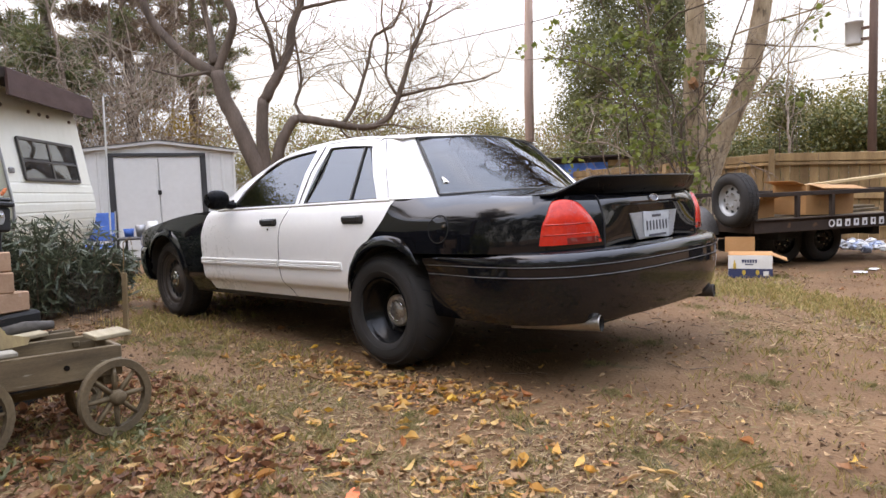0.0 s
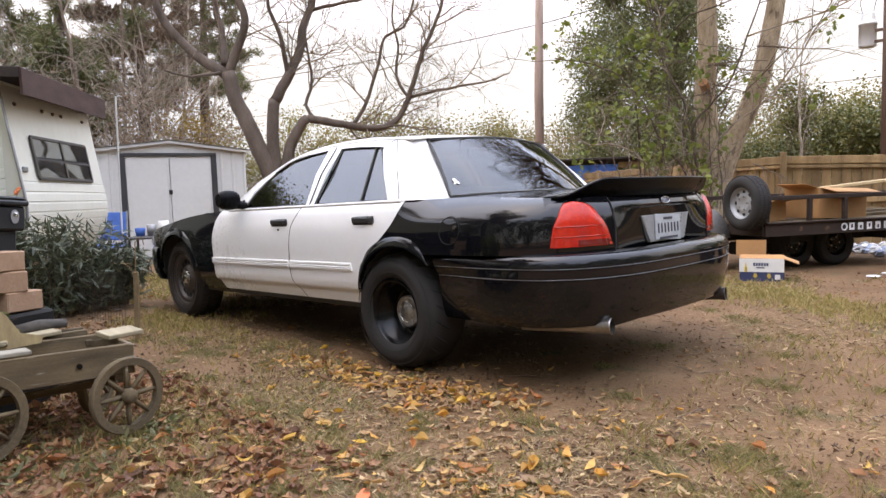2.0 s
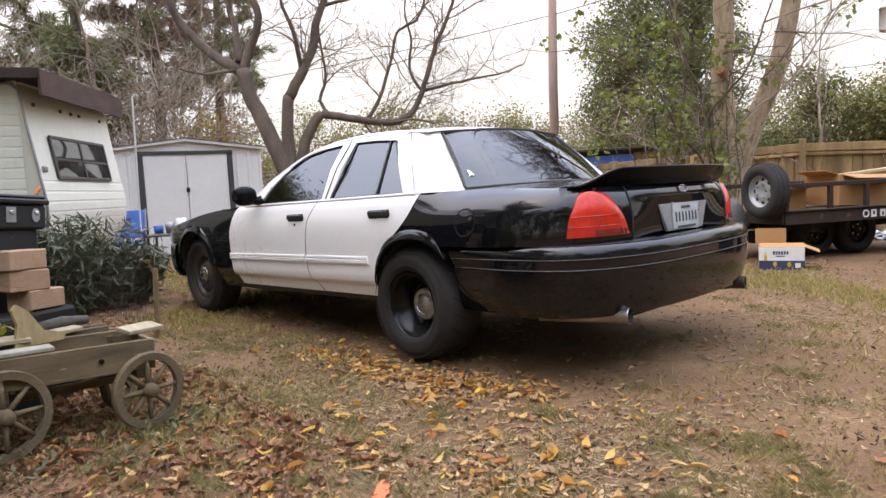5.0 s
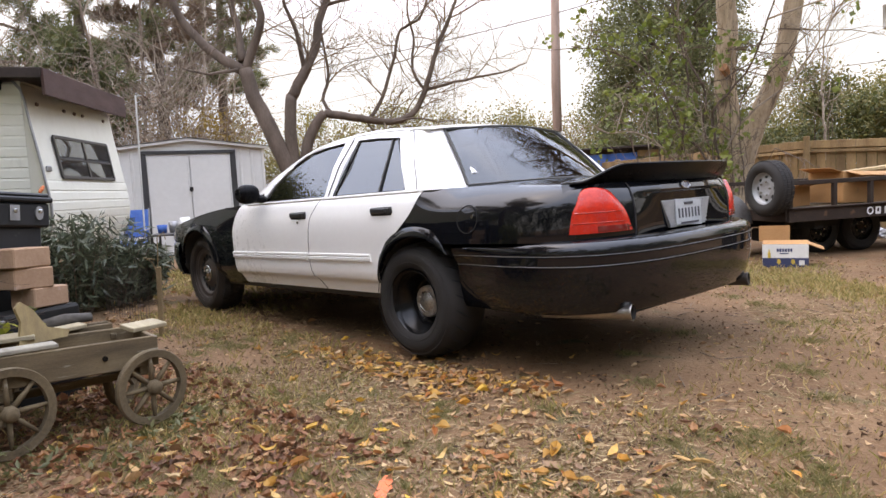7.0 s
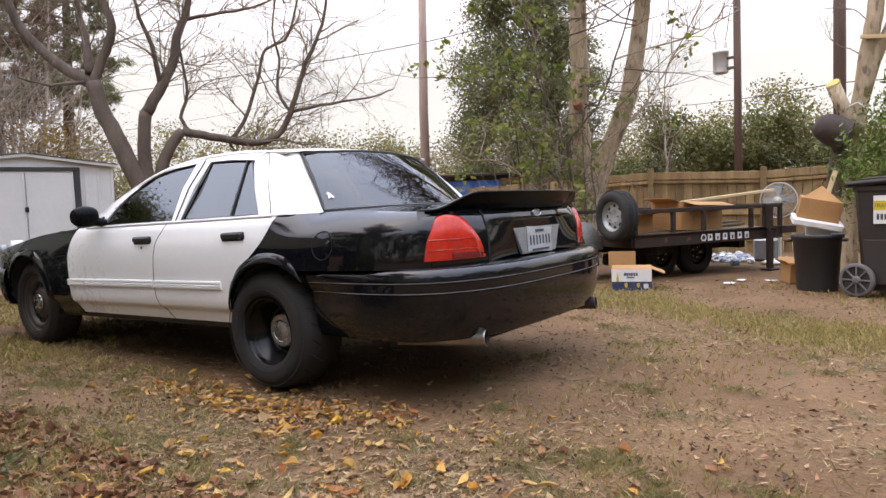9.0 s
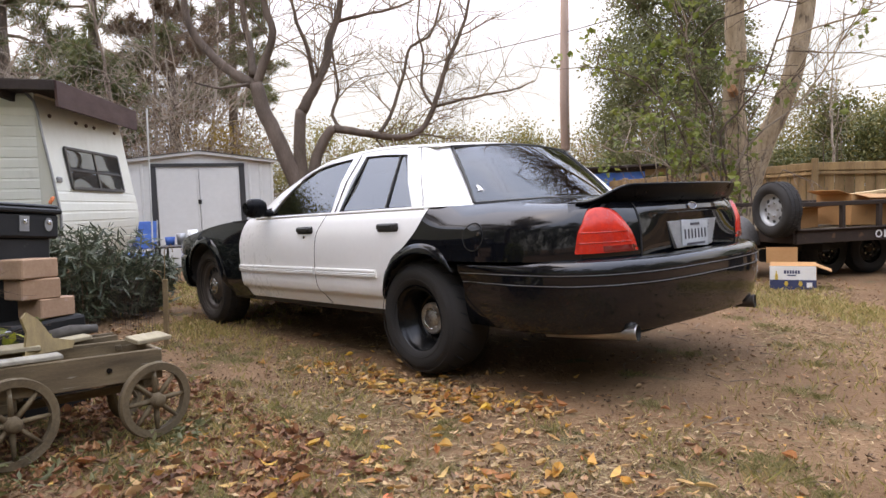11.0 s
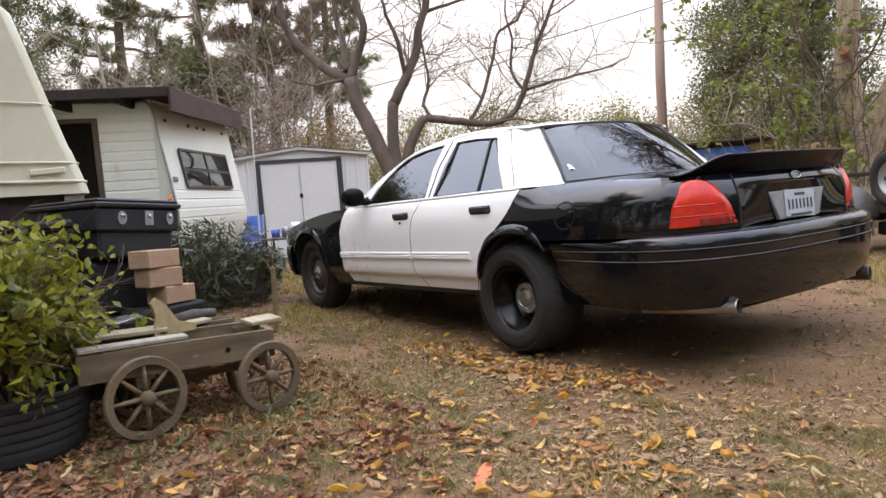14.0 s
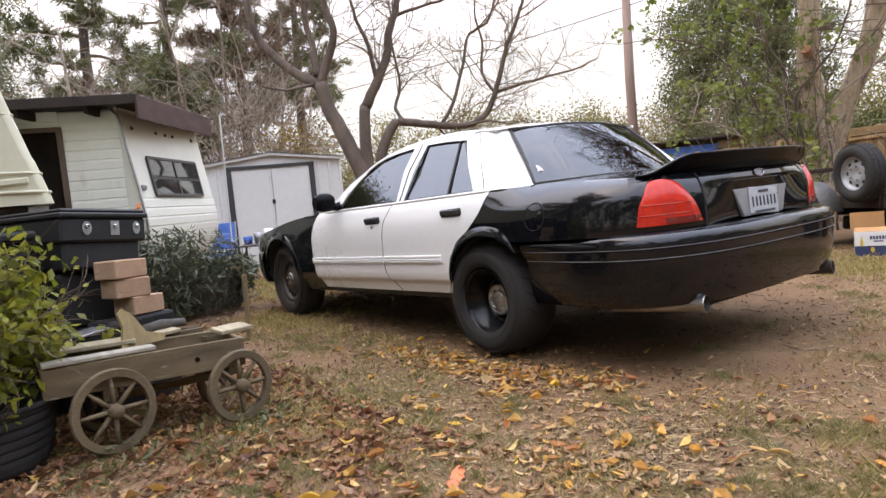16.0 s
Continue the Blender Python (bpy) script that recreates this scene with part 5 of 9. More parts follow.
def leaf_cloud(points, size, rng_np, flat=0.0, aspect=0.55, fold=0.25, droop=0.0):
    """Many small folded leaves, one at each point. Returns a Geo."""
    P = np.asarray(points, float)
    n = len(P)
    a = rng_np.normal(size=(n, 3))
    a[:, 2] *= (1 - flat)
    a[:, 2] -= droop
    a /= np.linalg.norm(a, axis=1)[:, None] + 1e-9
    b = rng_np.normal(size=(n, 3))
    if flat:
        b[:, 2] *= (1 - flat)
    b -= a * np.sum(a * b, 1)[:, None]
    b /= np.linalg.norm(b, axis=1)[:, None] + 1e-9
    c = np.cross(a, b)
    s = size * rng_np.uniform(0.6, 1.35, n)[:, None]
    w = s * aspect * 0.5
    v = np.stack([P - a * s * 0.5, P + b * w + c * w * fold, P + a * s * 0.5, P - b * w + c * w * fold], 1).reshape(-1, 3)
    g = Geo()
    g.v = [tuple(q) for q in v.tolist()]
    g.f = [(i, i + 1, i + 2, i + 3) for i in range(0, 4 * n, 4)]
    return g


def blobs(rng_np, centres, per, spread, squash=0.75):
    """Points gathered in uneven clumps round centres."""
    C = np.asarray(centres, float)
    k = len(C)
    pts = np.repeat(C, per, 0) + rng_np.normal(size=(k * per, 3)) * np.asarray(spread) * np.array([1, 1, squash])
    return pts


L_OAK = leafy("oak_leaves", [(0.078, 0.092, 0.036), (0.135, 0.145, 0.056), (0.22, 0.22, 0.095), (0.095, 0.11, 0.044)])
L_BRIGHT = leafy("fig_leaves", [(0.11, 0.15, 0.03), (0.17, 0.21, 0.042), (0.24, 0.265, 0.065), (0.09, 0.12, 0.03)], trans=0.4)
L_HEDGE = leafy("hedge_leaves", [(0.060, 0.078, 0.022), (0.115, 0.125, 0.035), (0.21, 0.165, 0.045), (0.050, 0.064, 0.022), (0.15, 0.145, 0.04)])
L_FAR = leafy("far_leaves", [(0.13, 0.135, 0.045), (0.19, 0.17, 0.055), (0.26, 0.19, 0.06), (0.115, 0.12, 0.05)])
L_PINE = leafy("pine_needles", [(0.056, 0.080, 0.030), (0.10, 0.125, 0.044), (0.16, 0.165, 0.06), (0.17, 0.135, 0.055)], trans=0.2)
L_RUST = leafy("withered_leaves", [(0.16, 0.095, 0.06), (0.22, 0.13, 0.08), (0.12, 0.08, 0.06), (0.26, 0.17, 0.10)], trans=0.25)
L_YELLOW = leafy("yellow_leaves", [(0.28, 0.17, 0.04), (0.22, 0.14, 0.04), (0.32, 0.21, 0.065)], trans=0.4)
L_CEDAR = leafy("cedar_sprays", [(0.085, 0.14, 0.022), (0.13, 0.19, 0.034), (0.07, 0.11, 0.022)], trans=0.2)


def build_old_tree():
    rng = random.Random(11)
    base, R, N = Vector((-9.5, 4.3, 0)), Vector((0.53, 0.848, 0)), Vector((-0.848, 0.53, 0))
    tree = thing("bare_tree", T(*base), "large bare grey tree with spreading crooked limbs", "tree")

    def at(s, z, d=0.0):
        return R * s + N * d + Vector((0, 0, z))
    g = Geo()
    limb(g, [at(0, -0.1), at(-0.12, 0.7), at(-0.2, 1.25)], 0.36, 0.28, 14)
    limb(g, [at(-0.1, 0.9), at(-0.35, 1.69), at(-0.65, 2.46), at(-0.91, 3.08), at(-1.04, 3.64)], 0.20, 0.145, 12, 0.15, 0.01, rng)
    limb(g, [at(-0.1, 0.9), at(-0.2, 1.83), at(-0.2, 2.52), at(-0.14, 3.08)], 0.15, 0.12, 12, 0.15, 0.01, rng)
    limb(g, [at(0, 0.9), at(0.07, 1.89), at(0.34, 2.51), at(0.52, 2.69)], 0.15, 0.10, 12, 0.15, 0.01, rng)
    part("trunk", g, M_BARK, tree, smooth=True)
    limbs = [
        ([(-1.04, 3.6, 0), (-1.45, 3.86, 0.2), (-1.78, 4.15, 0.3), (-2.11, 4.51, 0.4), (-2.39, 5.03, 0.4), (-2.5, 5.9, 0.5), (-2.9, 7.0, 0.4)], 0.15, 0.05),
        ([(-1.04, 3.6, 0), (-0.77, 4.23, -0.1), (-0.62, 4.67, -0.2), (-0.73, 5.04, -0.2), (-0.8, 5.9, -0.3), (-0.5, 7.0, -0.3)], 0.13, 0.04),
        ([(-1.07, 3.8, 0), (-1.15, 4.56, 0.3), (-1.24, 5.09, 0.4), (-1.3, 6.0, 0.5), (-1.6, 7.2, 0.6)], 0.11, 0.035),
        ([(-1.1, 3.64, 0), (-1.47, 3.56, -0.2), (-1.73, 3.5, -0.3), (-2.2, 3.6, -0.4)], 0.05, 0.02),
        ([(-0.14, 3.05, 0), (0.2, 3.63, 0), (0.43, 4.11, 0.1), (0.52, 4.59, 0.1), (0.72, 5.08, 0.2), (0.9, 5.9, 0.2), (1.3, 7.0, 0.3)], 0.15, 0.045),
        ([(0.16, 3.6, 0), (0.06, 4.31, -0.2), (-0.14, 4.85, -0.3), (-0.3, 5.9, -0.4)], 0.07, 0.025),
        ([(0.52, 2.69, 0), (0.9, 2.61, -0.1), (1.39, 2.51, -0.2), (1.9, 2.45, -0.2), (2.34, 2.59, -0.2), (2.66, 3.09, -0.2), (3.0, 4.06, -0.3), (3.4, 4.93, -0.3), (3.6, 6.0, -0.3)], 0.11, 0.028),
        ([(2.66, 3.09, -0.2), (3.11, 3.2, -0.3), (3.72, 3.31, -0.3), (4.34, 3.41, -0.4), (4.9, 3.6, -0.4)], 0.05, 0.016),
        ([(1.39, 2.51, -0.2), (1.7, 2.85, -0.1), (2.03, 3.7, 0), (2.24, 4.41, 0), (2.65, 4.63, 0), (2.94, 5.35, 0.1), (3.1, 6.2, 0.1)], 0.055, 0.022),
        ([(0.7, 2.66, 0), (0.51, 3.0, 0.2), (0.67, 3.56, 0.3), (0.58, 4.46, 0.3), (0.7, 5.4, 0.3)], 0.05, 0.02),
        ([(0.71, 4.97, 0.2), (1.17, 5.09, 0.1), (1.67, 5.17, 0), (2.17, 5.32, 0), (2.8, 5.7, 0)], 0.05, 0.02),
        ([(2.66, 3.09, -0.2), (2.46, 3.56, 0), (2.53, 4.27, 0.1), (2.44, 4.91, 0.2), (2.6, 5.8, 0.2)], 0.045, 0.018),
        ([(1.9, 2.45, -0.2), (2.48, 2.48, -0.4), (2.85, 2.37, -0.5), (3.3, 2.45, -0.5)], 0.035, 0.014),
        ([(1.4, 2.51, 0), (1.6, 2.3, 0.3), (2.3, 2.2, 0.5), (3.1, 2.4, 0.6)], 0.03, 0.012),
    ]
    for pts, r0, r1 in limbs:
        g = Geo()
        line = limb(g, [at(*p) for p in pts], r0 * 0.8, r1 * 0.75, 8, 0.16, 0.012, rng)
        lb = part("limb", g, M_BARK, tree, smooth=True)
        g = Geo()
        k = len(line)
        for i in range(3, k):
            if rng.random() < 0.8:
                d = (line[i] - line[i - 1]).normalized()
                side = (R * rng.gauss(0.25, 1) + N * rng.gauss(0, 0.7) + Vector((0, 0, rng.gauss(0.5, 0.7)))).normalized()
                rr = (r0 + (r1 - r0) * i / k)
                twig_tree(g, line[i], d * 0.4 + side, rng.uniform(0.5, 1.15), min(0.018, rr * 0.35), 3, rng, 0.0, 0.8, (2, 4), 4)
        tw = part("twig_spray", g, M_TWIG, lb)
        tagged(tw, kind="stuff")


build_old_tree()


def build_right_tree():
    """Two pale trunks with leafy shoots round their feet."""
    rng = random.Random(21)
    base, R, N = Vector((-1.5, 6.6, 0)), Vector((0.913, 0.408, 0)), Vector((-0.408, 0.913, 0))
    tree = thing("twin_trunk_tree", T(*base), "tree with two pale trunks and sparse green shoots", "tree")

    def at(s, z, d=0.0):
        return R * s + N * d + Vector((0, 0, z))
    g = Geo()
    limb(g, [at(0.16, -0.1), at(0.13, 0.64), at(0.09, 1.5), at(0.02, 2.21), at(0.03, 2.66), at(0.06, 3.1), at(0.04, 3.54), at(0.04, 4.1), at(-0.1, 5.5)], 0.185, 0.11, 16, 0.14, 0.006, rng)
    part("trunk", g, M_BARK_PALE, tree, "pale smooth trunk", smooth=True)
    g = Geo()
    limb(g, [at(0.2, 0.1), at(0.2, 0.9), at(0.42, 1.68), at(0.63, 2.16), at(0.79, 2.63), at(0.9, 3.15), at(0.99, 3.71), at(1.05, 4.2), at(1.3, 5.6)], 0.16, 0.10, 16, 0.14, 0.006, rng)
    part("trunk", g, M_BARK_PALE, tree, "pale leaning trunk", smooth=True)
    g = Geo().tube([at(0.02, 2.46, -0.12), at(-0.01, 2.52, -0.26)], [0.075, 0.06], 12)
    part("cut_stub", g, surface("sawn_wood", (0.42, 0.20, 0.09), (0.30, 0.13, 0.06), rough=0.8, scale=12, fine=60, bump=0.2), tree, "orange freshly sawn stub")
    shoots = [
        [(-0.04, 0.2, -0.4), (-0.04, 1.05, -0.4), (0.09, 1.5, -0.4), (0.42, 1.88, -0.5), (0.78, 2.15, -0.5), (1.05, 2.46, -0.5), (1.27, 2.82, -0.5), (1.52, 3.26, -0.5), (1.8, 3.8, -0.5)],
        [(-0.08, 0.2, -0.4), (-0.08, 1.05, -0.4), (-0.15, 1.87, -0.5), (0.05, 2.11, -0.5), (0.38, 2.52, -0.6), (0.56, 3.04, -0.6), (0.75, 3.64, -0.6), (0.9, 4.4, -0.6)],
        [(-0.11, 0.2, -0.3), (-0.11, 1.05, -0.3), (-0.29, 1.68, -0.4), (-0.24, 2.13, -0.4), (-0.48, 2.65, -0.5), (-0.57, 3.12, -0.5), (-0.75, 3.79, -0.5), (-0.9, 4.5, -0.5)],
        [(-0.2, 0.2, -0.3), (-0.2, 1.06, -0.3), (-0.59, 1.69, -0.5), (-0.73, 2.06, -0.6), (-0.93, 2.39, -0.6), (-1.38, 2.79, -0.7), (-2.1, 3.0, -0.7)],
        [(-0.4, 0.2, -0.3), (-0.5, 0.92, -0.4), (-0.84, 1.4, -0.6), (-1.19, 1.65, -0.7), (-1.61, 1.68, -0.7), (-1.87, 1.86, -0.8)],
        [(-0.57, 3.12, -0.5), (-0.96, 3.31, -0.6), (-1.21, 3.6, -0.7)],
        [(-0.52, 3.16, -0.5), (-0.18, 3.42, -0.6), (0.2, 3.52, -0.6), (0.66, 3.7, -0.6), (1.2, 4.2, -0.5)],
        [(-0.95, 0.1, 0.2), (-0.95, 0.88, 0.2), (-0.94, 1.61, 0.1), (-0.98, 2.2, 0), (-1.1, 2.9, 0)],
        [(0.56, 3.04, -0.6), (1.05, 3.18, -0.6), (1.5, 3.26, -0.6), (1.9, 3.42, -0.6), (2.3, 3.62, -0.6)],
        [(-0.6, 0.1, 0.3), (-0.62, 1.3, 0.2), (-0.5, 2.4, 0.1), (-0.65, 3.4, 0.1), (-0.4, 4.5, 0)],
    ]
    for i in range(16):
        s0 = -1.25 + 1.75 * i / 15 + rng.uniform(-0.05, 0.05)
        d0, h, bend = rng.uniform(-0.65, -0.15), rng.uniform(1.1, 2.6), rng.gauss(0, 0.22)
        shoots.append([(s0, 0.02, d0), (s0 + bend * 0.2, h * 0.4, d0), (s0 + bend * 0.7 + rng.gauss(0, 0.06), h * 0.75, d0), (s0 + bend, h, d0)])
    tips = []
    for n_, pts in enumerate(shoots):
        g = Geo()
        line = limb(g, [at(*p) for p in pts], 0.013 if n_ in (5, 6, 8) else 0.025 if n_ < 10 else 0.017, 0.006 if n_ < 10 else 0.004, 6, 0.14, 0.012, rng)
        lb = part("shoot", g, M_BARK if n_ % 4 else M_TWIG_PALE, tree, smooth=True)
        g = Geo()
        for i in range(5, len(line)):
            if rng.random() < (0.7 if n_ < 10 else 0.30):
                side = (R * rng.gauss(0, 1) + N * rng.gauss(-0.2, 0.8) + Vector((0, 0, rng.gauss(0.5, 0.6)))).normalized()
                twig_tree(g, line[i], side + (line[i] - line[i - 1]).normalized() * 0.4, rng.uniform(0.3, 0.7), 0.009, 2, rng, 0.02, 0.7, (2, 3), 4, tips if n_ < 10 else None)
        tagged(part("twig_spray", g, M_TWIG if n_ % 2 else M_TWIG_PALE, lb), kind="stuff")
    # thin boughs that hang across the trunks and out over the fence
    g = Geo()
    for i in range(15):
        z = rng.uniform(1.9, 4.6)
        o = at(rng.uniform(0.0, 0.15), z, -0.15) if i % 3 else at(0.35 + (z - 1.7) * 0.28, z, -0.15)
        sd = 1 if rng.random() < 0.72 else -1
        twig_tree(g, o, R * sd * rng.uniform(0.6, 1.0) - N * rng.uniform(0.1, 0.7) + Vector((0, 0, rng.uniform(-0.15, 0.55))), rng.uniform(0.8, 1.35), 0.013, 3, rng, 0.03, 0.7, (2, 3), 4)
    tagged(part("twig_spray", g, M_TWIG, tree), kind="stuff")
    # bare crown above, seen mirrored in the car's glass
    g = Geo()
    for i in range(60):
        a = rng.uniform(0, 6.28)
        o = at(-0.1, 5.4) if i % 2 else at(1.3, 5.5)
        if rng.random() < 0.4:
            o = o - Vector((0, 0, rng.uniform(0.3, 1.0)))
        d = Vector((math.cos(a), math.sin(a) - 0.75, rng.uniform(0.15, 0.8)))
        twig_tree(g, o, d, rng.uniform(1.5, 2.4), 0.034, 4, rng, 0.03, 0.7, (2, 3), 4)
    tagged(part("crown_spray", g, M_TWIG, tree), kind="stuff")
    rn = np.random.default_rng(4)
    keep = []
    for t in tips:
        s = (t).dot(R)
        w = 0.15 if s < 0.1 else (0.07 if s < 0.6 else 0.03)
        if rng.random() < w:
            keep += [tuple(t + Vector((rng.gauss(0, 0.06), rng.gauss(0, 0.06), rng.gauss(-0.03, 0.06)))) for _ in range(6)]
    low = [tuple(at(rng.gauss(-0.65, 0.36), rng.uniform(0.9, 3.3), rng.gauss(-0.6, 0.3))) for _ in range(26)]
    low = [tuple(Vector(c) + Vector((rng.gauss(0, 0.09), rng.gauss(0, 0.09), rng.gauss(0, 0.06)))) for c in low for _ in range(7)]
    ob = part("leaves", leaf_cloud(keep + low, 0.105, rn, 0.2, 0.72, 0.3, 0.3), L_BRIGHT, tree, "broad bright green leaves")
    tagged(ob, kind="stuff")


build_right_tree()


def build_oak():
    """The dense evergreen behind the fence corner."""
    rng, rn = random.Random(31), np.random.default_rng(7)
    base = Vector((-6.2, 14.8, 0))
    tree = thing("evergreen_oak", T(*base), "tall dense dark green evergreen tree", "tree")
    g = Geo()
    limb(g, [(0, 0, -0.2), (0.1, 0.1, 1.4), (-0.1, 0.2, 2.8), (0.3, 0.2, 4.6), (0.2, 0.1, 7.5)], 0.30, 0.09, 12, 0.3, 0.02, rng)
    part("trunk", g, M_BARK, tree, smooth=True)
    cent = []
    R = Vector((0.89, 0.45, 0))
    N = Vector((-0.45, 0.89, 0))
    g = Geo()
    for i in range(300):
        z = rng.uniform(1.0, 9.0)
        w = soft_tab([(0.8, 1.7), (2.2, 2.1), (4.0, 2.05), (6, 1.75), (9.2, 0.6)], z)
        a, rad = rng.uniform(0, 6.28), rng.uniform(0.35, 1.0) ** 0.6
        c = R * (math.cos(a) * w * rad - 0.55) + N * math.sin(a) * w * rad * 0.8 + Vector((0, 0, z))
        cent.append(tuple(c))
        if i % 3 == 0:
            limb(g, [(0.1, 0.1, max(0.8, z - 1.2)), c * 0.55 + Vector((0, 0, z * 0.4)), c], 0.035, 0.012, 5, 0.5)
    tagged(part("branch_mass", g, M_BARK, tree, smooth=True), kind="stuff")
    pts = blobs(rn, cent, 340, 0.25)
    ob = part("crown", leaf_cloud(pts, 0.088, rn, 0.1, 0.5), L_OAK, tree, "dark evergreen foliage")
    tagged(ob, kind="stuff")


build_oak()


def wood_band(name, label, mat, line, height, depth, clumps, per, spread, size, seed, low=0.1, shape=None, stems=None):
    """A hedge or wood edge: clumps of leaves along a line, uneven at the top."""
    rng, rn = random.Random(seed), np.random.default_rng(seed)
    line = [Vector((*p, 0)) for p in line]
    seg = [(line[i], line[i + 1]) for i in range(len(line) - 1)]
    tot = sum((b - a).length for a, b in seg)
    cent = []
    for _ in range(clumps):
        t = rng.uniform(0, tot)
        for a, b in seg:
            L = (b - a).length
            if t <= L:
                break
            t -= L
        p = a.lerp(b, t / L)
        n = Vector((-(b - a).y, (b - a).x, 0)).normalized()
        q = p + n * rng.uniform(0, depth)
        top = height * (0.72 + 0.45 * noise.noise(Vector((p.x * 0.35, p.y * 0.35, seed))) + 0.22 * noise.noise(Vector((p.x * 1.3, p.y * 1.3, seed))))
        q.z = low + (top - low) * rng.random() ** 0.75
        cent.append(tuple(q))
    pts = blobs(rn, cent, per, spread)
    pts[:, 2] = np.maximum(pts[:, 2], 0.02)
    ob = part(name, leaf_cloud(pts, size, rn, 0.1, 0.55), mat)
    tagged(ob, label, "hedge", kind="stuff")
    if stems:
        g = Geo()
        for c in cent[::stems]:
            c = Vector(c)
            limb(g, [(c.x + rng.gauss(0, 0.2), c.y + rng.gauss(0, 0.2), 0), (c.x, c.y, c.z * 0.5), c], 0.03, 0.01, 4, 0.8)
        tagged(part("stem_clump", g, M_TWIG, ob), kind="stuff")
    return ob


# hedge trees behind the fence on the side street
wood_band("hedge_row", "overgrown green hedge trees behind the fence", L_HEDGE, [(-6.5, 19.5), (-2.8, 17.5), (1.0, 17.0), (6, 16), (12, 14)], 4.0, 2.6, 430, 300, 0.25, 0.115, 41, stems=4)
wood_band("shrub_row", "low green shrubs along the fence", L_HEDGE, [(-14, 20), (-9.5, 18.6), (-6, 17)], 3.1, 2.5, 210, 280, 0.28, 0.11, 42, stems=6)
# wooded skyline further off
wood_band("far_wood", "distant olive and yellow treeline", L_FAR, [(-46, 14), (-36, 32), (-20, 40), (-4, 40), (20, 36)], 8.2, 5, 1100, 150, 0.65, 0.20, 43, stems=14)
wood_band("far_thicket", "leafless brown scrub in the distance", L_RUST, [(-26, 16), (-20, 24), (-14, 28)], 5.6, 3, 150, 90, 0.6, 0.12, 44, stems=1)
# woods that close the yard behind the filming spot
wood_band("back_wood", "green wood edge closing the yard", L_OAK, [(20, 26), (18, 6), (15, -8), (8, -17), (-4, -19), (-18, -18), (-34, -13)], 13.5, 5, 800, 100, 0.85, 0.42, 45)


def needle_tufts(centres, dirs, per, length, width, rng_np):
    """Starbursts of needles round the tips of the boughs."""
    C, D = np.repeat(np.asarray(centres, float), per, 0), np.repeat(np.asarray(dirs, float), per, 0)
    n = len(C)
    a = D * 0.75 + rng_np.normal(size=(n, 3)) * 0.75
    a /= np.linalg.norm(a, axis=1)[:, None] + 1e-9
    b = np.cross(a, rng_np.normal(size=(n, 3)))
    b /= np.linalg.norm(b, axis=1)[:, None] + 1e-9
    s = length * rng_np.uniform(0.7, 1.25, n)[:, None]
    o = C - D * rng_np.uniform(0, 0.28, n)[:, None]
    v = np.stack([o, o + a * s * 0.55 + b * width, o + a * s, o + a * s * 0.55 - b * width], 1).reshape(-1, 3)
    g = Geo()
    g.v = [tuple(q) for q in v.tolist()]
    g.f = [(i, i + 1, i + 2, i + 3) for i in range(0, 4 * n, 4)]
    return g


def build_pine(x, y, h, seed, lean, crown, reach, boughs, name_label="tall pine with dark needle tufts", mat=None):
    rng, rn = random.Random(seed), np.random.default_rng(seed)
    tree = thing("pine_tree", T(x, y, 0), name_label, "tree", "pines")
    g = Geo()
    limb(g, [(0, 0, -0.2), (lean[0] * 0.3, lean[1] * 0.3, h * 0.4), (lean[0], lean[1], h)], 0.24, 0.06, 10, 0.5, 0.02, rng)
    part("trunk", g, M_BARK, tree, smooth=True)
    g = Geo()
    cen, dirs = [], []
    for i in range(boughs):
        z = h * (crown + (1 - crown) * (i + rng.random()) / boughs)
        a = i * 2.4 + rng.uniform(-0.4, 0.4)
        L = reach * rng.uniform(0.55, 1.1) * (1.1 - 0.75 * (z / h - crown) / (1 - crown))
        o = Vector((lean[0] * z / h, lean[1] * z / h, z))
        e = Vector((math.cos(a), math.sin(a), 0))
        up = rng.uniform(-0.1, 0.3)
        line = limb(g, [o, o + e * L * 0.5 + Vector((0, 0, L * up * 0.2 - 0.05)), o + e * L + Vector((rng.gauss(0, 0.2), rng.gauss(0, 0.2), L * up))], 0.05, 0.012, 5, 0.3, 0.05, rng)
        k0 = int(len(line) * 0.35)
        for k in range(k0, len(line)):
            for _ in range(rng.randint(3, 5)):
                d = (e * rng.uniform(0.1, 0.9) + Vector((rng.gauss(0, 0.7), rng.gauss(0, 0.7), rng.gauss(0.35, 0.4)))).normalized()
                q = line[k] + d * rng.uniform(0.2, 0.55)
                g.tube([line[k], line[k] + d * 0.15, q], [0.012, 0.010, 0.006], 4)
                cen.append(tuple(q))
                dirs.append(tuple(d))
    tagged(part("bough_mass", g, M_TWIG, tree), kind="stuff")
    tagged(part("needles", needle_tufts(cen, dirs, 80, 0.25, 0.010, rn), mat or L_PINE, tree, "browned needle tufts" if mat else "dark green needle tufts"), kind="stuff")


build_pine(-19.0, 2.8, 11.5, 54, (0.2, 0.3), 0.24, 4.0, 31)


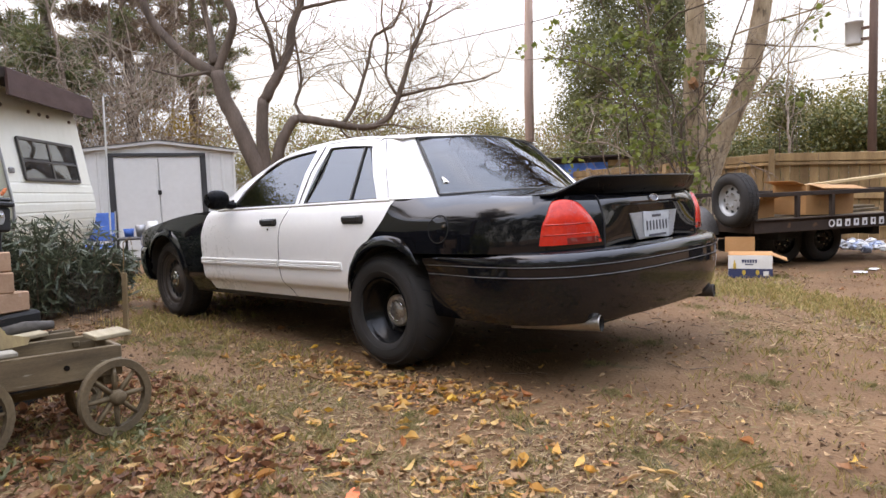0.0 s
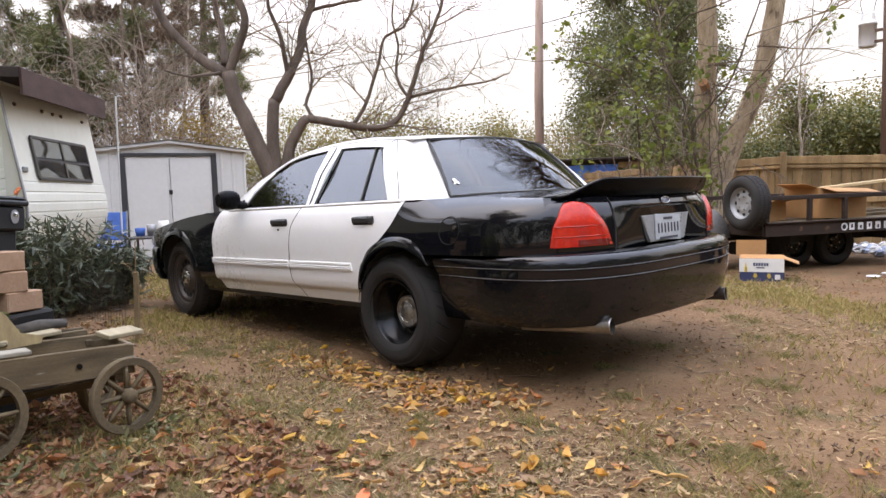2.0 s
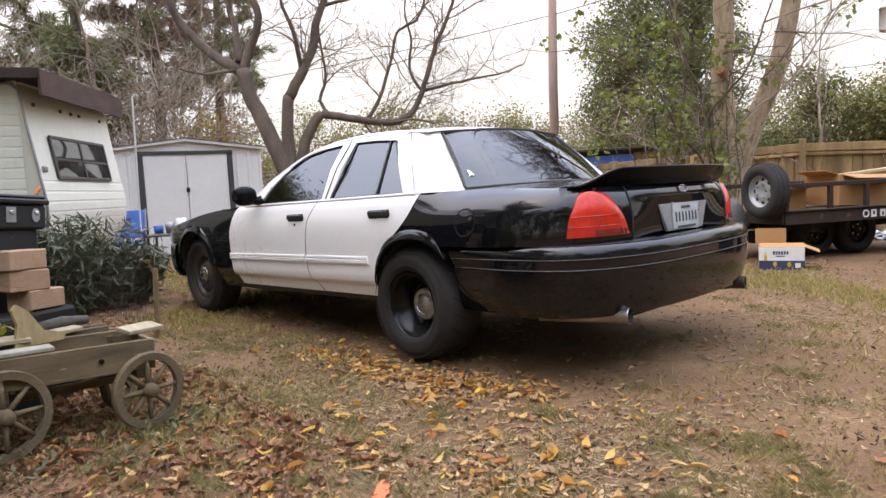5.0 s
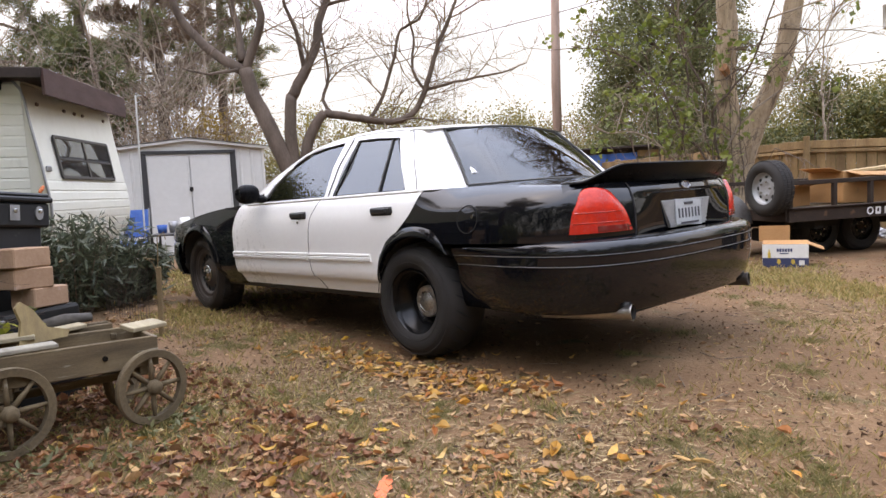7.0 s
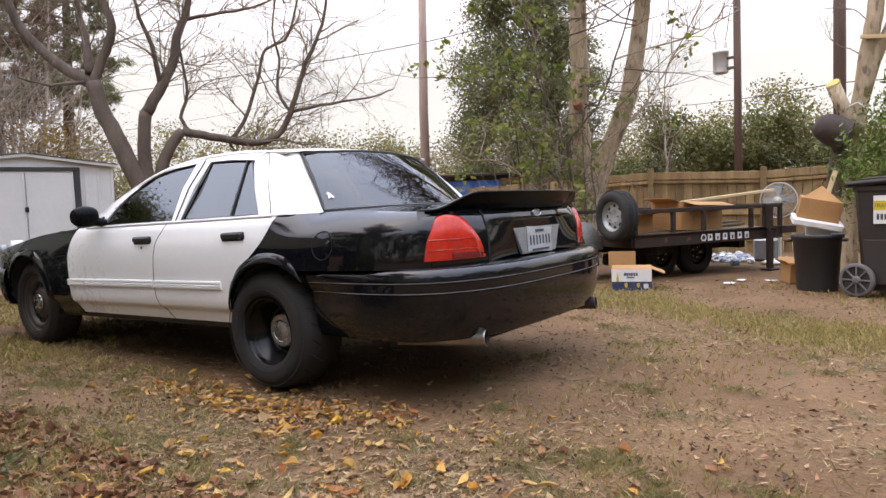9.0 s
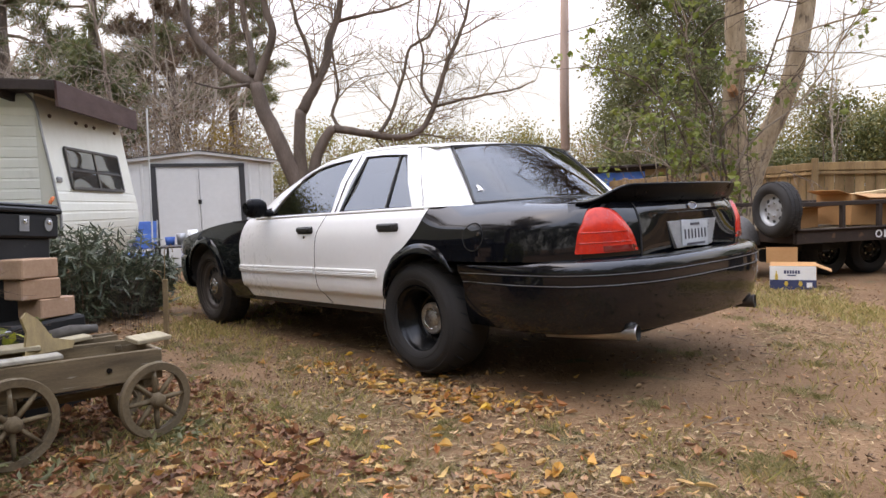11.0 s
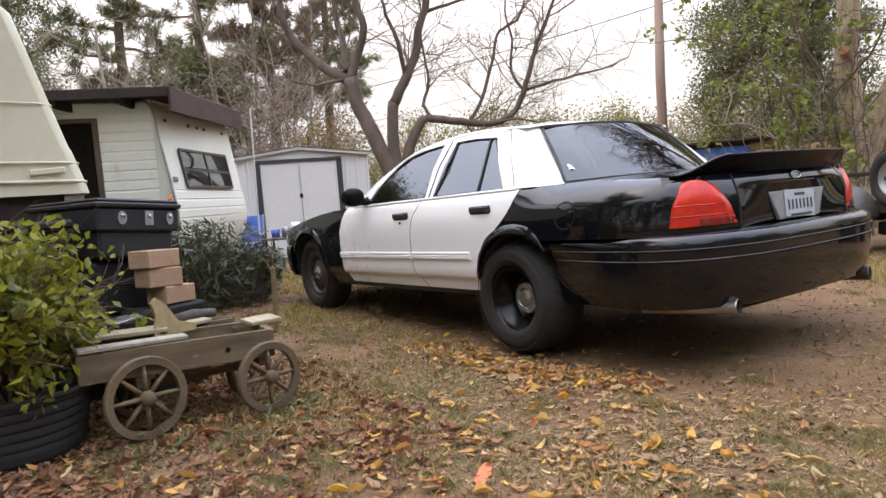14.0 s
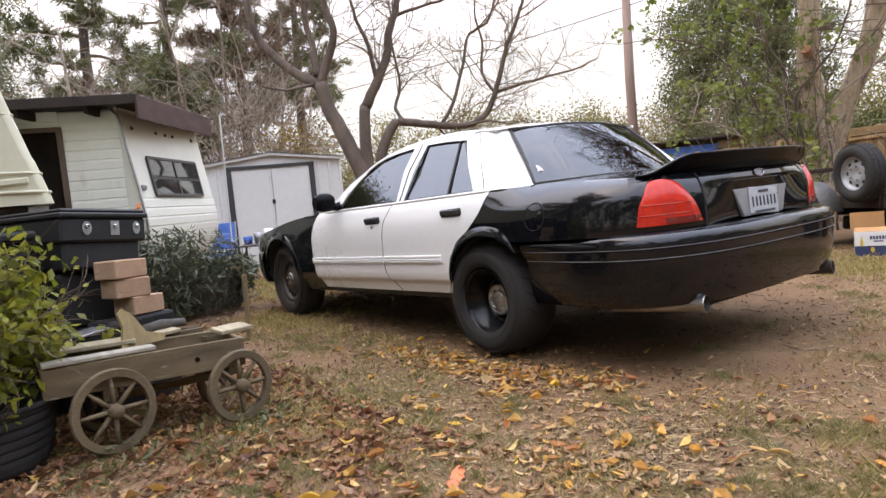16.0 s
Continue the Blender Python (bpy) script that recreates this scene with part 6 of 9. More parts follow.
def build_side_tree():
    """A tall loose-crowned tree beyond the caravan."""
    rng, rn = random.Random(58), np.random.default_rng(58)
    tree = thing("broadleaf_tree", T(-11.6, -5.9, 0), "tall loose grey-green tree beyond the caravan", "tree")
    g = Geo()
    line = limb(g, [(0, 0, -0.2), (0.1, 0.0, 2.2), (-0.1, 0.2, 3.6), (0.2, 0.1, 5.4)], 0.26, 0.07, 12, 0.4, 0.03, rng)
    part("trunk", g, M_BARK, tree, smooth=True)
    cent = []
    for i in range(30):
        z = rng.uniform(1.6, 4.8)
        a = i * 2.4 + rng.uniform(-0.5, 0.5)
        L = rng.uniform(1.2, 2.9) * (1.0 if z < 4.2 else 0.65)
        o = min(line, key=lambda p: abs(p.z - z + 0.8))
        g = Geo()
        e = Vector((math.cos(a), math.sin(a), 0))
        br = limb(g, [o, o + e * L * 0.5 + Vector((0, 0, 0.35)), o + e * L + Vector((0, 0, rng.uniform(0.4, 1.2)))], 0.06, 0.015, 6, 0.3, 0.05, rng)
        part("branch", g, M_BARK, tree, smooth=True)
        for p in br[len(br) // 3:]:
            cent += [tuple(p + Vector((rng.gauss(0, 0.28), rng.gauss(0, 0.28), rng.gauss(0.1, 0.25)))) for _ in range(3)]
    tagged(part("crown", leaf_cloud(blobs(rn, cent, 260, 0.27), 0.085, rn, 0.0, 0.45), L_OAK, tree, "loose grey-green foliage"), kind="stuff")


build_side_tree()
build_pine(-18.4, 5.0, 9.6, 56, (0.3, -0.2), 0.40, 2.3, 24, "half-dead pine with browned needles", L_RUST)
build_pine(-19.5, 7.4, 10.5, 55, (0.2, 0.3), 0.43, 2.1, 22)
build_pine(-17.2, 0.2, 8.6, 59, (-0.1, 0.2), 0.42, 2.2, 15)
build_pine(-14.6, 1.55, 5.0, 60, (0.1, 0.1), 0.40, 1.0, 16, "low young pine with olive needles behind the caravan")


def build_thicket():
    """Leafless brown undergrowth between shed and pines."""
    rng, rn = random.Random(61), np.random.default_rng(61)
    g = Geo()
    tips = []
    for i in range(92):
        u = rng.random()
        x, y = -12.4 - rng.uniform(0, 3.6), -3.2 + 7.2 * u + rng.uniform(-0.4, 0.4)
        h = rng.uniform(1.3, 2.6)
        if i > 70:
            y, h = rng.uniform(0.6, 4.0), rng.uniform(2.2, 3.3)
        twig_tree(g, (x, y, rng.uniform(0, 0.6)), (rng.gauss(0, 0.35), rng.gauss(0, 0.4), 1), h, 0.04, 4, rng, 0.02, 0.75, (2, 3), 4, tips)
    ob = tagged(part("brown_thicket", g, M_TWIG_PALE), "tangle of leafless brown undergrowth behind the shed", "bushes", kind="stuff")
    pts = blobs(rn, [tuple(t) for t in tips if t.z < 3.6], 2, 0.10)
    tagged(part("withered_leaves", leaf_cloud(pts, 0.085, rn, 0.0, 0.5), L_RUST, ob), kind="stuff")
    cent = [(-11.9 + rng.uniform(-0.5, 0.4), 3.5 + rng.uniform(-0.5, 0.6), rng.uniform(1.2, 2.9)) for _ in range(22)]
    tagged(part("yellow_shrub", leaf_cloud(blobs(rn, cent, 60, 0.20), 0.09, rn, 0.0, 0.5), L_YELLOW), "yellowing shrub behind the shed", "bush", kind="stuff")


build_thicket()


def build_grey_tree(x, y, k, seed):
    """A tall grey-green tree far beyond the caravan; k: its height against the tallest."""
    rng, rn = random.Random(seed), np.random.default_rng(seed)
    tree = thing("broadleaf_tree", T(x, y, 0) @ Matrix.Diagonal((1, 1, k, 1)), "tall thin-leaved grey-green tree beyond the caravan", "tree")
    g = Geo()
    line = limb(g, [(0, 0, -0.2), (0.1, 0.1, 3.0), (-0.1, 0.0, 6.0), (0.1, 0.1, 9.5)], 0.25, 0.05, 10, 0.4, 0.03, rng)
    part("trunk", g, M_BARK, tree, smooth=True)
    cent = []
    g = Geo()
    for i in range(44):
        o = line[int(len(line) * rng.uniform(0.28, 0.98))]
        a = i * 2.4
        e = Vector((math.cos(a), math.sin(a), 0)) * rng.uniform(0.9, 2.1) * (1.15 - 0.06 * o.z)
        br = limb(g, [o, o + e * 0.5 + Vector((0, 0, 0.3)), o + e + Vector((0, 0, rng.uniform(0.2, 0.9)))], 0.04, 0.01, 5, 0.3, 0.04, rng)
        for p in br[len(br) // 3:]:
            cent += [tuple(p + Vector((rng.gauss(0, 0.25), rng.gauss(0, 0.25), rng.gauss(0.05, 0.25)))) for _ in range(2)]
    tagged(part("branch_mass", g, M_BARK, tree, smooth=True), kind="stuff")
    tagged(part("crown", leaf_cloud(blobs(rn, cent, 150, 0.26), 0.085, rn, 0.0, 0.45), L_OAK, tree, "thin grey-green foliage"), kind="stuff")


def build_bare_tree():
    """A thin leafless tree rising from the hedge beyond the fence."""
    rng = random.Random(69)
    tree = thing("bare_tree", T(-3.2, 16.3, 0), "thin grey leafless tree rising from the hedge", "tree")
    g = Geo()
    line = limb(g, [(0, 0, -0.1), (0.05, 0, 1.8), (-0.05, 0.1, 3.2), (0.05, 0, 4.6)], 0.05, 0.012, 7, 0.2, 0.02, rng)
    part("trunk", g, M_TWIG_PALE, tree, smooth=True)
    g = Geo()
    for p in line[9:]:
        twig_tree(g, p, Vector((rng.gauss(0, 0.8), rng.gauss(0, 0.5), 0.9)), rng.uniform(0.6, 1.1), 0.013, 3, rng, 0.01, 0.6, (2, 3), 3)
    tagged(part("twig_spray", g, M_TWIG_PALE, tree), kind="stuff")


build_bare_tree()
build_grey_tree(-18.8, -2.15, 1.0, 63)
build_grey_tree(-15.2, -4.95, 0.86, 64)


def build_shade_tree():
    """A broad tree out of view beside the cart, added to shade that side of the yard."""
    rng, rn = random.Random(67), np.random.default_rng(67)
    tree = thing("shade_tree", T(-2.5, -6.3, 0), "unseen broad tree with orange-brown autumn leaves, added for shade", "tree")
    g = Geo()
    line = limb(g, [(0, 0, -0.2), (0.1, 0.1, 1.6), (0.0, 0.3, 3.2), (0.2, 0.4, 5.2), (0.1, 0.5, 7.4)], 0.26, 0.07, 12, 0.3, 0.02, rng)
    part("trunk", g, M_BARK, tree, smooth=True)
    cent = []
    for i in range(22):
        o = line[int(len(line) * rng.uniform(0.40, 0.96))]
        a = i * 2.4 + rng.uniform(-0.3, 0.3)
        L = rng.uniform(1.4, 3.1) * (1.25 - 0.07 * o.z)
        e = Vector((math.cos(a), math.sin(a), 0))
        g = Geo()
        br = limb(g, [o, o + e * L * 0.5 + Vector((0, 0, 0.35)), o + e * L + Vector((rng.gauss(0, 0.2), rng.gauss(0, 0.2), rng.uniform(0.3, 1.2)))], 0.06, 0.014, 6, 0.3, 0.05, rng)
        lb = part("branch", g, M_BARK, tree, smooth=True)
        g = Geo()
        for p in br[len(br) // 3:]:
            twig_tree(g, p, Vector((rng.gauss(0, 1), rng.gauss(0, 1), rng.gauss(0.3, 0.6))), rng.uniform(0.4, 0.8), 0.012, 2, rng, 0.02, 0.8, (2, 3), 3)
            cent += [tuple(p + Vector((rng.gauss(0, 0.32), rng.gauss(0, 0.32), rng.gauss(0.1, 0.3)))) for _ in range(2)]
        tagged(part("twig_spray", g, M_TWIG, lb), kind="stuff")
    tagged(part("crown", leaf_cloud(blobs(rn, cent, 130, 0.30), 0.12, rn, 0.0, 0.55), L_YELLOW, tree, "orange-brown autumn leaves"), kind="stuff")


build_shade_tree()


def build_brown_wood():
    """Tall leafless trees with a haze of brown twigs behind shed and caravan."""
    rng, rn = random.Random(65), np.random.default_rng(65)
    for i, (x, y, h, lean) in enumerate(((-13.6, -0.6, 3.0, -0.1), (-13.4, 2.0, 3.4, -0.25), (-15.2, 3.1, 3.9, 0.1), (-16.0, 4.9, 3.8, 0.2))):
        tree = thing("leafless_tree", T(x, y, 0), "slender leafless tree with a haze of brown twigs", "tree", "leafless trees behind the shed")
        g = Geo()
        line = limb(g, [(0, 0, -0.2), (lean * 0.3, lean * 0.5, h * 0.6), (lean, lean * 1.6, h * 1.25), (lean * 1.2, lean * 2.4, h * 1.8)], 0.075, 0.022, 8, 0.25, 0.025, rng)
        part("trunk", g, M_TWIG_PALE if i % 3 == 0 else M_TWIG, tree, smooth=True)
        g, tips = Geo(), []
        k = len(line)
        for j in range(int(k * 0.22), k):
            d = Vector((rng.gauss(0, 0.9), rng.gauss(0, 0.9), rng.gauss(0.45, 0.45)))
            twig_tree(g, line[j], d, rng.uniform(0.7, 1.5), 0.018, 3, rng, 0.03, 0.8, (2, 3), 3, tips)
        tagged(part("twig_spray", g, M_TWIG_PALE if i in (0, 1) else M_TWIG, tree), kind="stuff")
        tips = [tuple(t) for t in tips if rng.random() < 0.22]
        tagged(part("withered_leaves", leaf_cloud(blobs(rn, tips, 2, 0.09), 0.075, rn, 0.0, 0.4), L_RUST, tree, "shrivelled brown leaves"), kind="stuff")


build_brown_wood()

# ---- caravan with an added roof ----
M_RV = surface("caravan_cream", (0.73, 0.715, 0.625), (0.66, 0.64, 0.545), rough=0.45, scale=0.9, fine=14, bump=0.06, c3=(0.36, 0.33, 0.25), spots=0.16, stretch=(1, 1, 0.5))
M_RV_DK = surface("caravan_dark", (0.045, 0.032, 0.027), (0.025, 0.02, 0.018), spec=0.2, rough=0.85, scale=3, fine=30, bump=0.1)
M_FASCIA = surface("fascia_board", (0.085, 0.038, 0.029), (0.055, 0.026, 0.021), rough=0.75, scale=2, fine=30, bump=0.2, stretch=(1, 1, 4), c3=(0.14, 0.09, 0.07), spots=0.15)
M_ALU = surface("dull_aluminium", (0.36, 0.36, 0.36), (0.25, 0.25, 0.25), rough=0.45, metal=0.8, scale=6, fine=40, bump=0.05)
M_FRAME_DK = surface("dark_window_frame", (0.034, 0.030, 0.028), (0.055, 0.05, 0.047), rough=0.45, scale=6, fine=40, bump=0.03)
M_PANE = clear_glass("window_glass", (0.6, 0.65, 0.65), 0.02, 1.45)
M_AMBER = surface("amber_lens", (0.14, 0.08, 0.05), (0.10, 0.06, 0.04), rough=0.4, bump=0.03)


def frame_from(o, ex, ey, ez=(0, 0, 1)):
    """A pose whose x, y and z run along the given directions."""
    m = Matrix((tuple(ex), tuple(ey), tuple(ez))).transposed().to_4x4()
    m.translation = Vector(o)
    return m


def siding(a, b, nrm, z0, z1, step, off, lap=0.009):
    """Lapped boards from a to b (plan points), stood out along nrm by off(z)."""
    g = Geo()
    rows = []
    n = int(round((z1 - z0) / step))
    for i in range(n):
        za, zb = z0 + step * i, z0 + step * (i + 1)
        for z, o in ((za, lap), (za + step * 0.72, lap * 0.85), (zb - 0.004, 0.0)):
            rows.append([Vector((*a, z)) + nrm * (off(z) + o), Vector((*b, z)) + nrm * (off(z) + o)])
    g.grid(rows)
    return g


def build_caravan():
    O = Vector((-5.21, -1.73))
    F = O + Vector((-0.79, 0.613)) * 2.3
    L = O + Vector((-0.30, -0.954)) * 5.2
    K = L + (F - O)
    rv = thing("caravan", T(0, 0, 0), "old cream caravan with ribbed sides and a brown added roof", "caravan")
    n1 = Vector((0.613, 0.79, 0))
    n2 = Vector((0.954, -0.30, 0))
    nose = lambda z: soft_tab([(0.40, -0.10), (0.62, 0.10), (0.95, 0.19), (1.3, 0.155), (1.9, 0.06), (2.25, 0.0), (2.36, -0.10)], z)
    flat = lambda z: 0.0
    # nose wall: siding below, smooth sheet above
    g = siding(tuple(O), tuple(F), n1, 0.42, 1.30, 0.11, nose)
    ww, wa, wz0, wz1 = (0.17, 0.82), 0, 1.33, 1.78
    part("nose_siding", fix_normals(part("tmp", g, M_RV, rv)).data and g, M_RV, rv, "ribbed cream lower nose")
    bpy.data.objects.remove(bpy.data.objects["tmp"])
    g = Geo()
    rows = []
    for i in range(13):
        z = 1.30 + 1.06 * i / 12
        rows.append([Vector((*(O.lerp(F, j / 8)), z)) + n1 * nose(z) for j in range(9)])
    g.grid(rows)
    part("nose_wall", g, M_RV, rv, "smooth cream upper nose", smooth=True)
    # side with a doorway
    d0, d1, zt = 0.60, 1.20, 2.12
    P = lambda s: tuple(O.lerp(L, s / 5.2))
    for nm, s0, s1, z0, z1 in (("side_siding", 0.0, d0, 0.45, 2.21), ("side_siding", d1, 5.2, 0.45, 2.21), ("side_siding", d0, d1, 2.10, 2.32), ("side_siding", d0, d1, 0.45, 0.67)):
        part(nm, siding(P(s0), P(s1), n2, z0, z1, 0.11, flat), M_RV, rv, "ribbed cream side")
    g = Geo()
    g.grid([[Vector((*P(0.0), 2.20)), Vector((*P(5.2), 2.20))], [Vector((*P(0.0), 2.30)) - n2 * 0.02, Vector((*P(5.2), 2.30)) - n2 * 0.02], [Vector((*P(0.0), 2.36)) - n2 * 0.10, Vector((*P(5.2), 2.36)) - n2 * 0.10]])
    part("side_cornice", g, M_RV, rv)
    # corner cover where side meets nose
    pts = [Vector((*O, z)) + n1 * nose(z) for z in [0.45 + 0.12 * i for i in range(17)]]
    g = Geo()
    g.grid([[Vector((*O, p.z)) - n2 * 0.0, p] for p in pts])
    part("corner_cheek", g, M_RV, rv)
    part("corner_trim", Geo().tube([p + n2 * 0.012 for p in pts], 0.016, 6), M_ALU, rv, "dull metal corner trim")
    # far side, back and shell
    g = Geo()
    g.grid([[Vector((*F, z)) + n1 * nose(z), Vector((*F, z)), Vector((*K, z)), Vector((*L, z))] for z in (0.45, 0.95, 1.5, 2.0, 2.32)])
    g.add([(*O, 2.34), (*F, 2.34), (*K, 2.34), (*L, 2.34)], [(0, 1, 2, 3)])
    g.add([(*O, 0.46), (*F, 0.46), (*K, 0.46), (*L, 0.46)], [(3, 2, 1, 0)])
    part("shell", g, M_RV, rv)
    # doorway: frame, and a dark sheet that stands for the unlit inside
    fr = Geo()
    for s in (d0, d1):
        p = Vector((*P(s), 1.385))
        fr.box(0.06, 0.05, 1.50, frame_from(p + n2 * 0.012, (-0.30, -0.954, 0), n2), 0.006)
    p = Vector((*P((d0 + d1) / 2), zt))
    fr.box(d1 - d0 + 0.06, 0.05, 0.05, frame_from(p + n2 * 0.012, (-0.30, -0.954, 0), n2), 0.006)
    part("door_frame", fr, surface("brown_frame", (0.12, 0.075, 0.05), (0.08, 0.05, 0.035), rough=0.7, scale=4, fine=40, bump=0.2), rv, "brown timber door frame")
    p = Vector((*P((d0 + d1) / 2), 1.38)) - n2 * 0.30
    part("unlit_inside", Geo().box(1.6, 0.02, 1.8, frame_from(p, (-0.30, -0.954, 0), n2)), M_RV_DK, rv, "dark sheet for the unlit inside of the doorway")
    # nose window with four lights
    ex = Vector((-0.79, 0.613, 0))
    xe = -ex
    s0, s1 = 0.17 * 2.3, 0.82 * 2.3
    zc, hh = 1.56, 0.46
    tilt = Vector((0, 0, 1)) + n1 * -0.15
    ez = tilt.normalized()
    ey = ez.cross(ex)
    c = Vector((*O, 0)) + ex * (s0 + s1) / 2 + n1 * (nose(zc) + 0.02) + Vector((0, 0, zc))
    m = frame_from(c, xe, ez.cross(xe), ez)
    wd = s1 - s0
    PSGN = 1 if ez.cross(xe).dot(n1) > 0 else -1
    win = new("nose_window")
    win.parent = rv
    win["label"] = "dark framed caravan window with four lights"
    for x, z, sx, sz in ((0, hh / 2, wd, 0.036), (0, -hh / 2, wd, 0.036), (-wd / 2, 0, 0.04, hh), (wd / 2, 0, 0.04, hh), (0, 0, 0.045, hh), (0, -0.02, wd, 0.024)):
        part("frame_bar", Geo().box(sx, 0.024, sz, m @ T(x, 0, z), 0.004), M_FRAME_DK, win)
    for x in (-wd / 4, wd / 4):
        for z in (-hh / 4, hh / 4):
            part("pane", Geo().box(wd / 2 - 0.05, 0.006, hh / 2 - 0.03, m @ T(x, PSGN * -0.002, z)), M_PANE, win)
    # the unlit room is a dark-coloured sheet close behind the panes
    part("dim_sheet", Geo().box(wd, 0.01, hh, m @ T(0, PSGN * -0.016, 0)), surface("dim_room", (0.035, 0.035, 0.04), (0.09, 0.09, 0.10), rough=0.9, scale=7, fine=20, bump=0.0), win, "dark sheet for the dim room behind the panes")
    for u in (0.10, 0.38, 0.50, 0.60, 0.88):
        z = 2.12
        q = Vector((*O.lerp(F, u), z)) + n1 * (nose(z) + 0.012)
        part("marker_lamp", Geo().box(0.055, 0.03, 0.045, frame_from(q, ex, n1), 0.014), M_AMBER, rv, "small brown marker lamp")
    # makeshift roof with deep brown fascia
    ca, cb = Vector((-4.86, -1.60, 2.40)), Vector((-7.20, -0.02, 2.47))
    la, lb = Vector((-5.6, -5.6, 2.27)), Vector((-8.2, -4.3, 2.40))
    g = Geo()
    top = [ca, cb, lb, la]
    g.add([p + Vector((0, 0, 0.03)) for p in top] + [p - Vector((0, 0, 0.06)) for p in top], [(0, 1, 2, 3), (7, 6, 5, 4), (0, 4, 5, 1), (1, 5, 6, 2), (2, 6, 7, 3), (3, 7, 4, 0)])
    fix_normals(part("added_roof", g, M_RV_DK, rv, "dark flat added roof"))

    def board(a, b, h, drop, t=0.03, nm="fascia"):
        d = (b - a)
        L_ = d.length
        e = d.normalized()
        e2 = Vector((0, 0, 1)).cross(e)
        up = e.cross(e2)
        part(nm, Geo().box(L_, t, h, frame_from((a + b) / 2 - Vector((0, 0, drop)), e, e2, up), 0.004), M_FASCIA if nm == "fascia" else M_RV_DK, rv, "brown painted fascia board" if nm == "fascia" else "")
    board(ca, cb, 0.27, 0.11)
    board(ca + Vector((0.01, -0.02, 0)), la, 0.10, 0.03, 0.03, "edge_board")
    for i in range(6):
        u = 0.12 + 0.16 * i
        a = ca.lerp(la, u) - Vector((0.05, 0, 0.10))
        board(a, a + Vector((-0.9, 0.55, 0.0)), 0.09, 0.0, 0.045, "rafter")
    part("mast", Geo().tube([(-7.22, 0.10, 0.0), (-7.18, 0.14, 2.55)], 0.013, 8), M_SHED, rv, "pale pole at the corner")
    part("nose_light", Geo().box(0.10, 0.03, 0.06, frame_from(Vector((*O.lerp(F, 0.05), 1.42)) + n1 * 0.15, ex, n1), 0.01), M_ALU, rv)
    for s in (2.6, 3.4):
        q = Vector((*P(s), 0.33))
        part("wheel", Geo().lathe([(0.18, -0.09), (0.31, -0.08), (0.335, -0.04), (0.335, 0.04), (0.31, 0.08), (0.18, 0.09), (0.02, 0.06)], frame_from(q - n2 * 0.12, (-0.30, -0.954, 0), (0, 0, 1), n2), 28), M_RUBBER, rv, smooth=True)
    for s in (0.3, 4.6):
        q = Vector((*P(s), 0.22)) - n2 * 0.3
        part("jack_stand", Geo().box(0.12, 0.12, 0.50, T(*q), 0.01), M_RV_DK, rv)


build_caravan()


def build_camper():
    """The cream cab-over camper that stands nearer."""
    cp = thing("cabover_camper", T(-3.38, -2.70, 0), "cream glassfibre camper with a raked nose and ribs", "camper")
    M_CP = surface("camper_shell", (0.64, 0.60, 0.44), (0.56, 0.52, 0.37), rough=0.42, scale=0.8, fine=14, bump=0.05, c3=(0.36, 0.31, 0.2), spots=0.14)
    prof = [(0.0, 1.24), (-0.012, 1.30), (-0.10, 1.60), (-0.115, 1.625), (-0.20, 1.92), (-0.34, 2.42), (-0.42, 2.70), (-0.60, 2.88), (-2.2, 2.95)]
    rows = []
    for y, z in prof:
        rows.append([(0.06, y - 0.07, z), (0.045, y - 0.02, z), (0.0, y, z), (-0.3, y + 0.01, z), (-2.2, y + 0.05, z)])
    part("nose_shell", Geo().grid(rows), M_CP, cp, "raked cream nose", smooth=True)
    rows = []
    for y, z in prof[:-1]:
        rows.append([(0.06, -2.3, z), (0.075, -1.2, z), (0.06, y - 0.07, z)])
    part("front_shell", Geo().grid(rows), M_CP, cp, "cream front panel", smooth=True)
    for z, d, t in ((1.50, 0.045, 0.010), (1.345, 0.05, 0.013), (1.98, 0.03, 0.008)):
        y = soft_tab([(a[1], a[0]) for a in prof], z)
        part("moulded_rib", Geo().tube([(0.075, -2.3, z + 0.04), (0.09, -1.2, z + 0.02), (0.08, y - 0.10, z), (0.02, y + 0.005, z - 0.008), (-0.4, y + 0.03, z - 0.02)], t, 8), M_CP, cp, smooth=True)
    part("hatch", Geo().box(0.02, 0.26, 0.05, T(0.088, -0.30, 1.43, 4), 0.008), M_CP, cp, "low hatch cover")
    part("dark_skirt", Geo().box(2.0, 2.1, 0.30, T(-1.02, -1.25, 1.10), 0.02), M_RV_DK, cp, "dark underside")
    part("vent_grille", Geo().box(0.02, 0.15, 0.06, T(0.0, -0.12, 1.20), 0.006), M_ALU, cp, "small louvred vent")
    part("lower_body", Geo().box(1.7, 1.9, 0.75, T(-1.2, -1.3, 0.62), 0.03), M_RV_DK, cp)
    part("floor_block", Geo().box(1.2, 1.5, 0.30, T(-1.2, -1.3, 0.13), 0.01), M_RV_DK, cp)


build_camper()


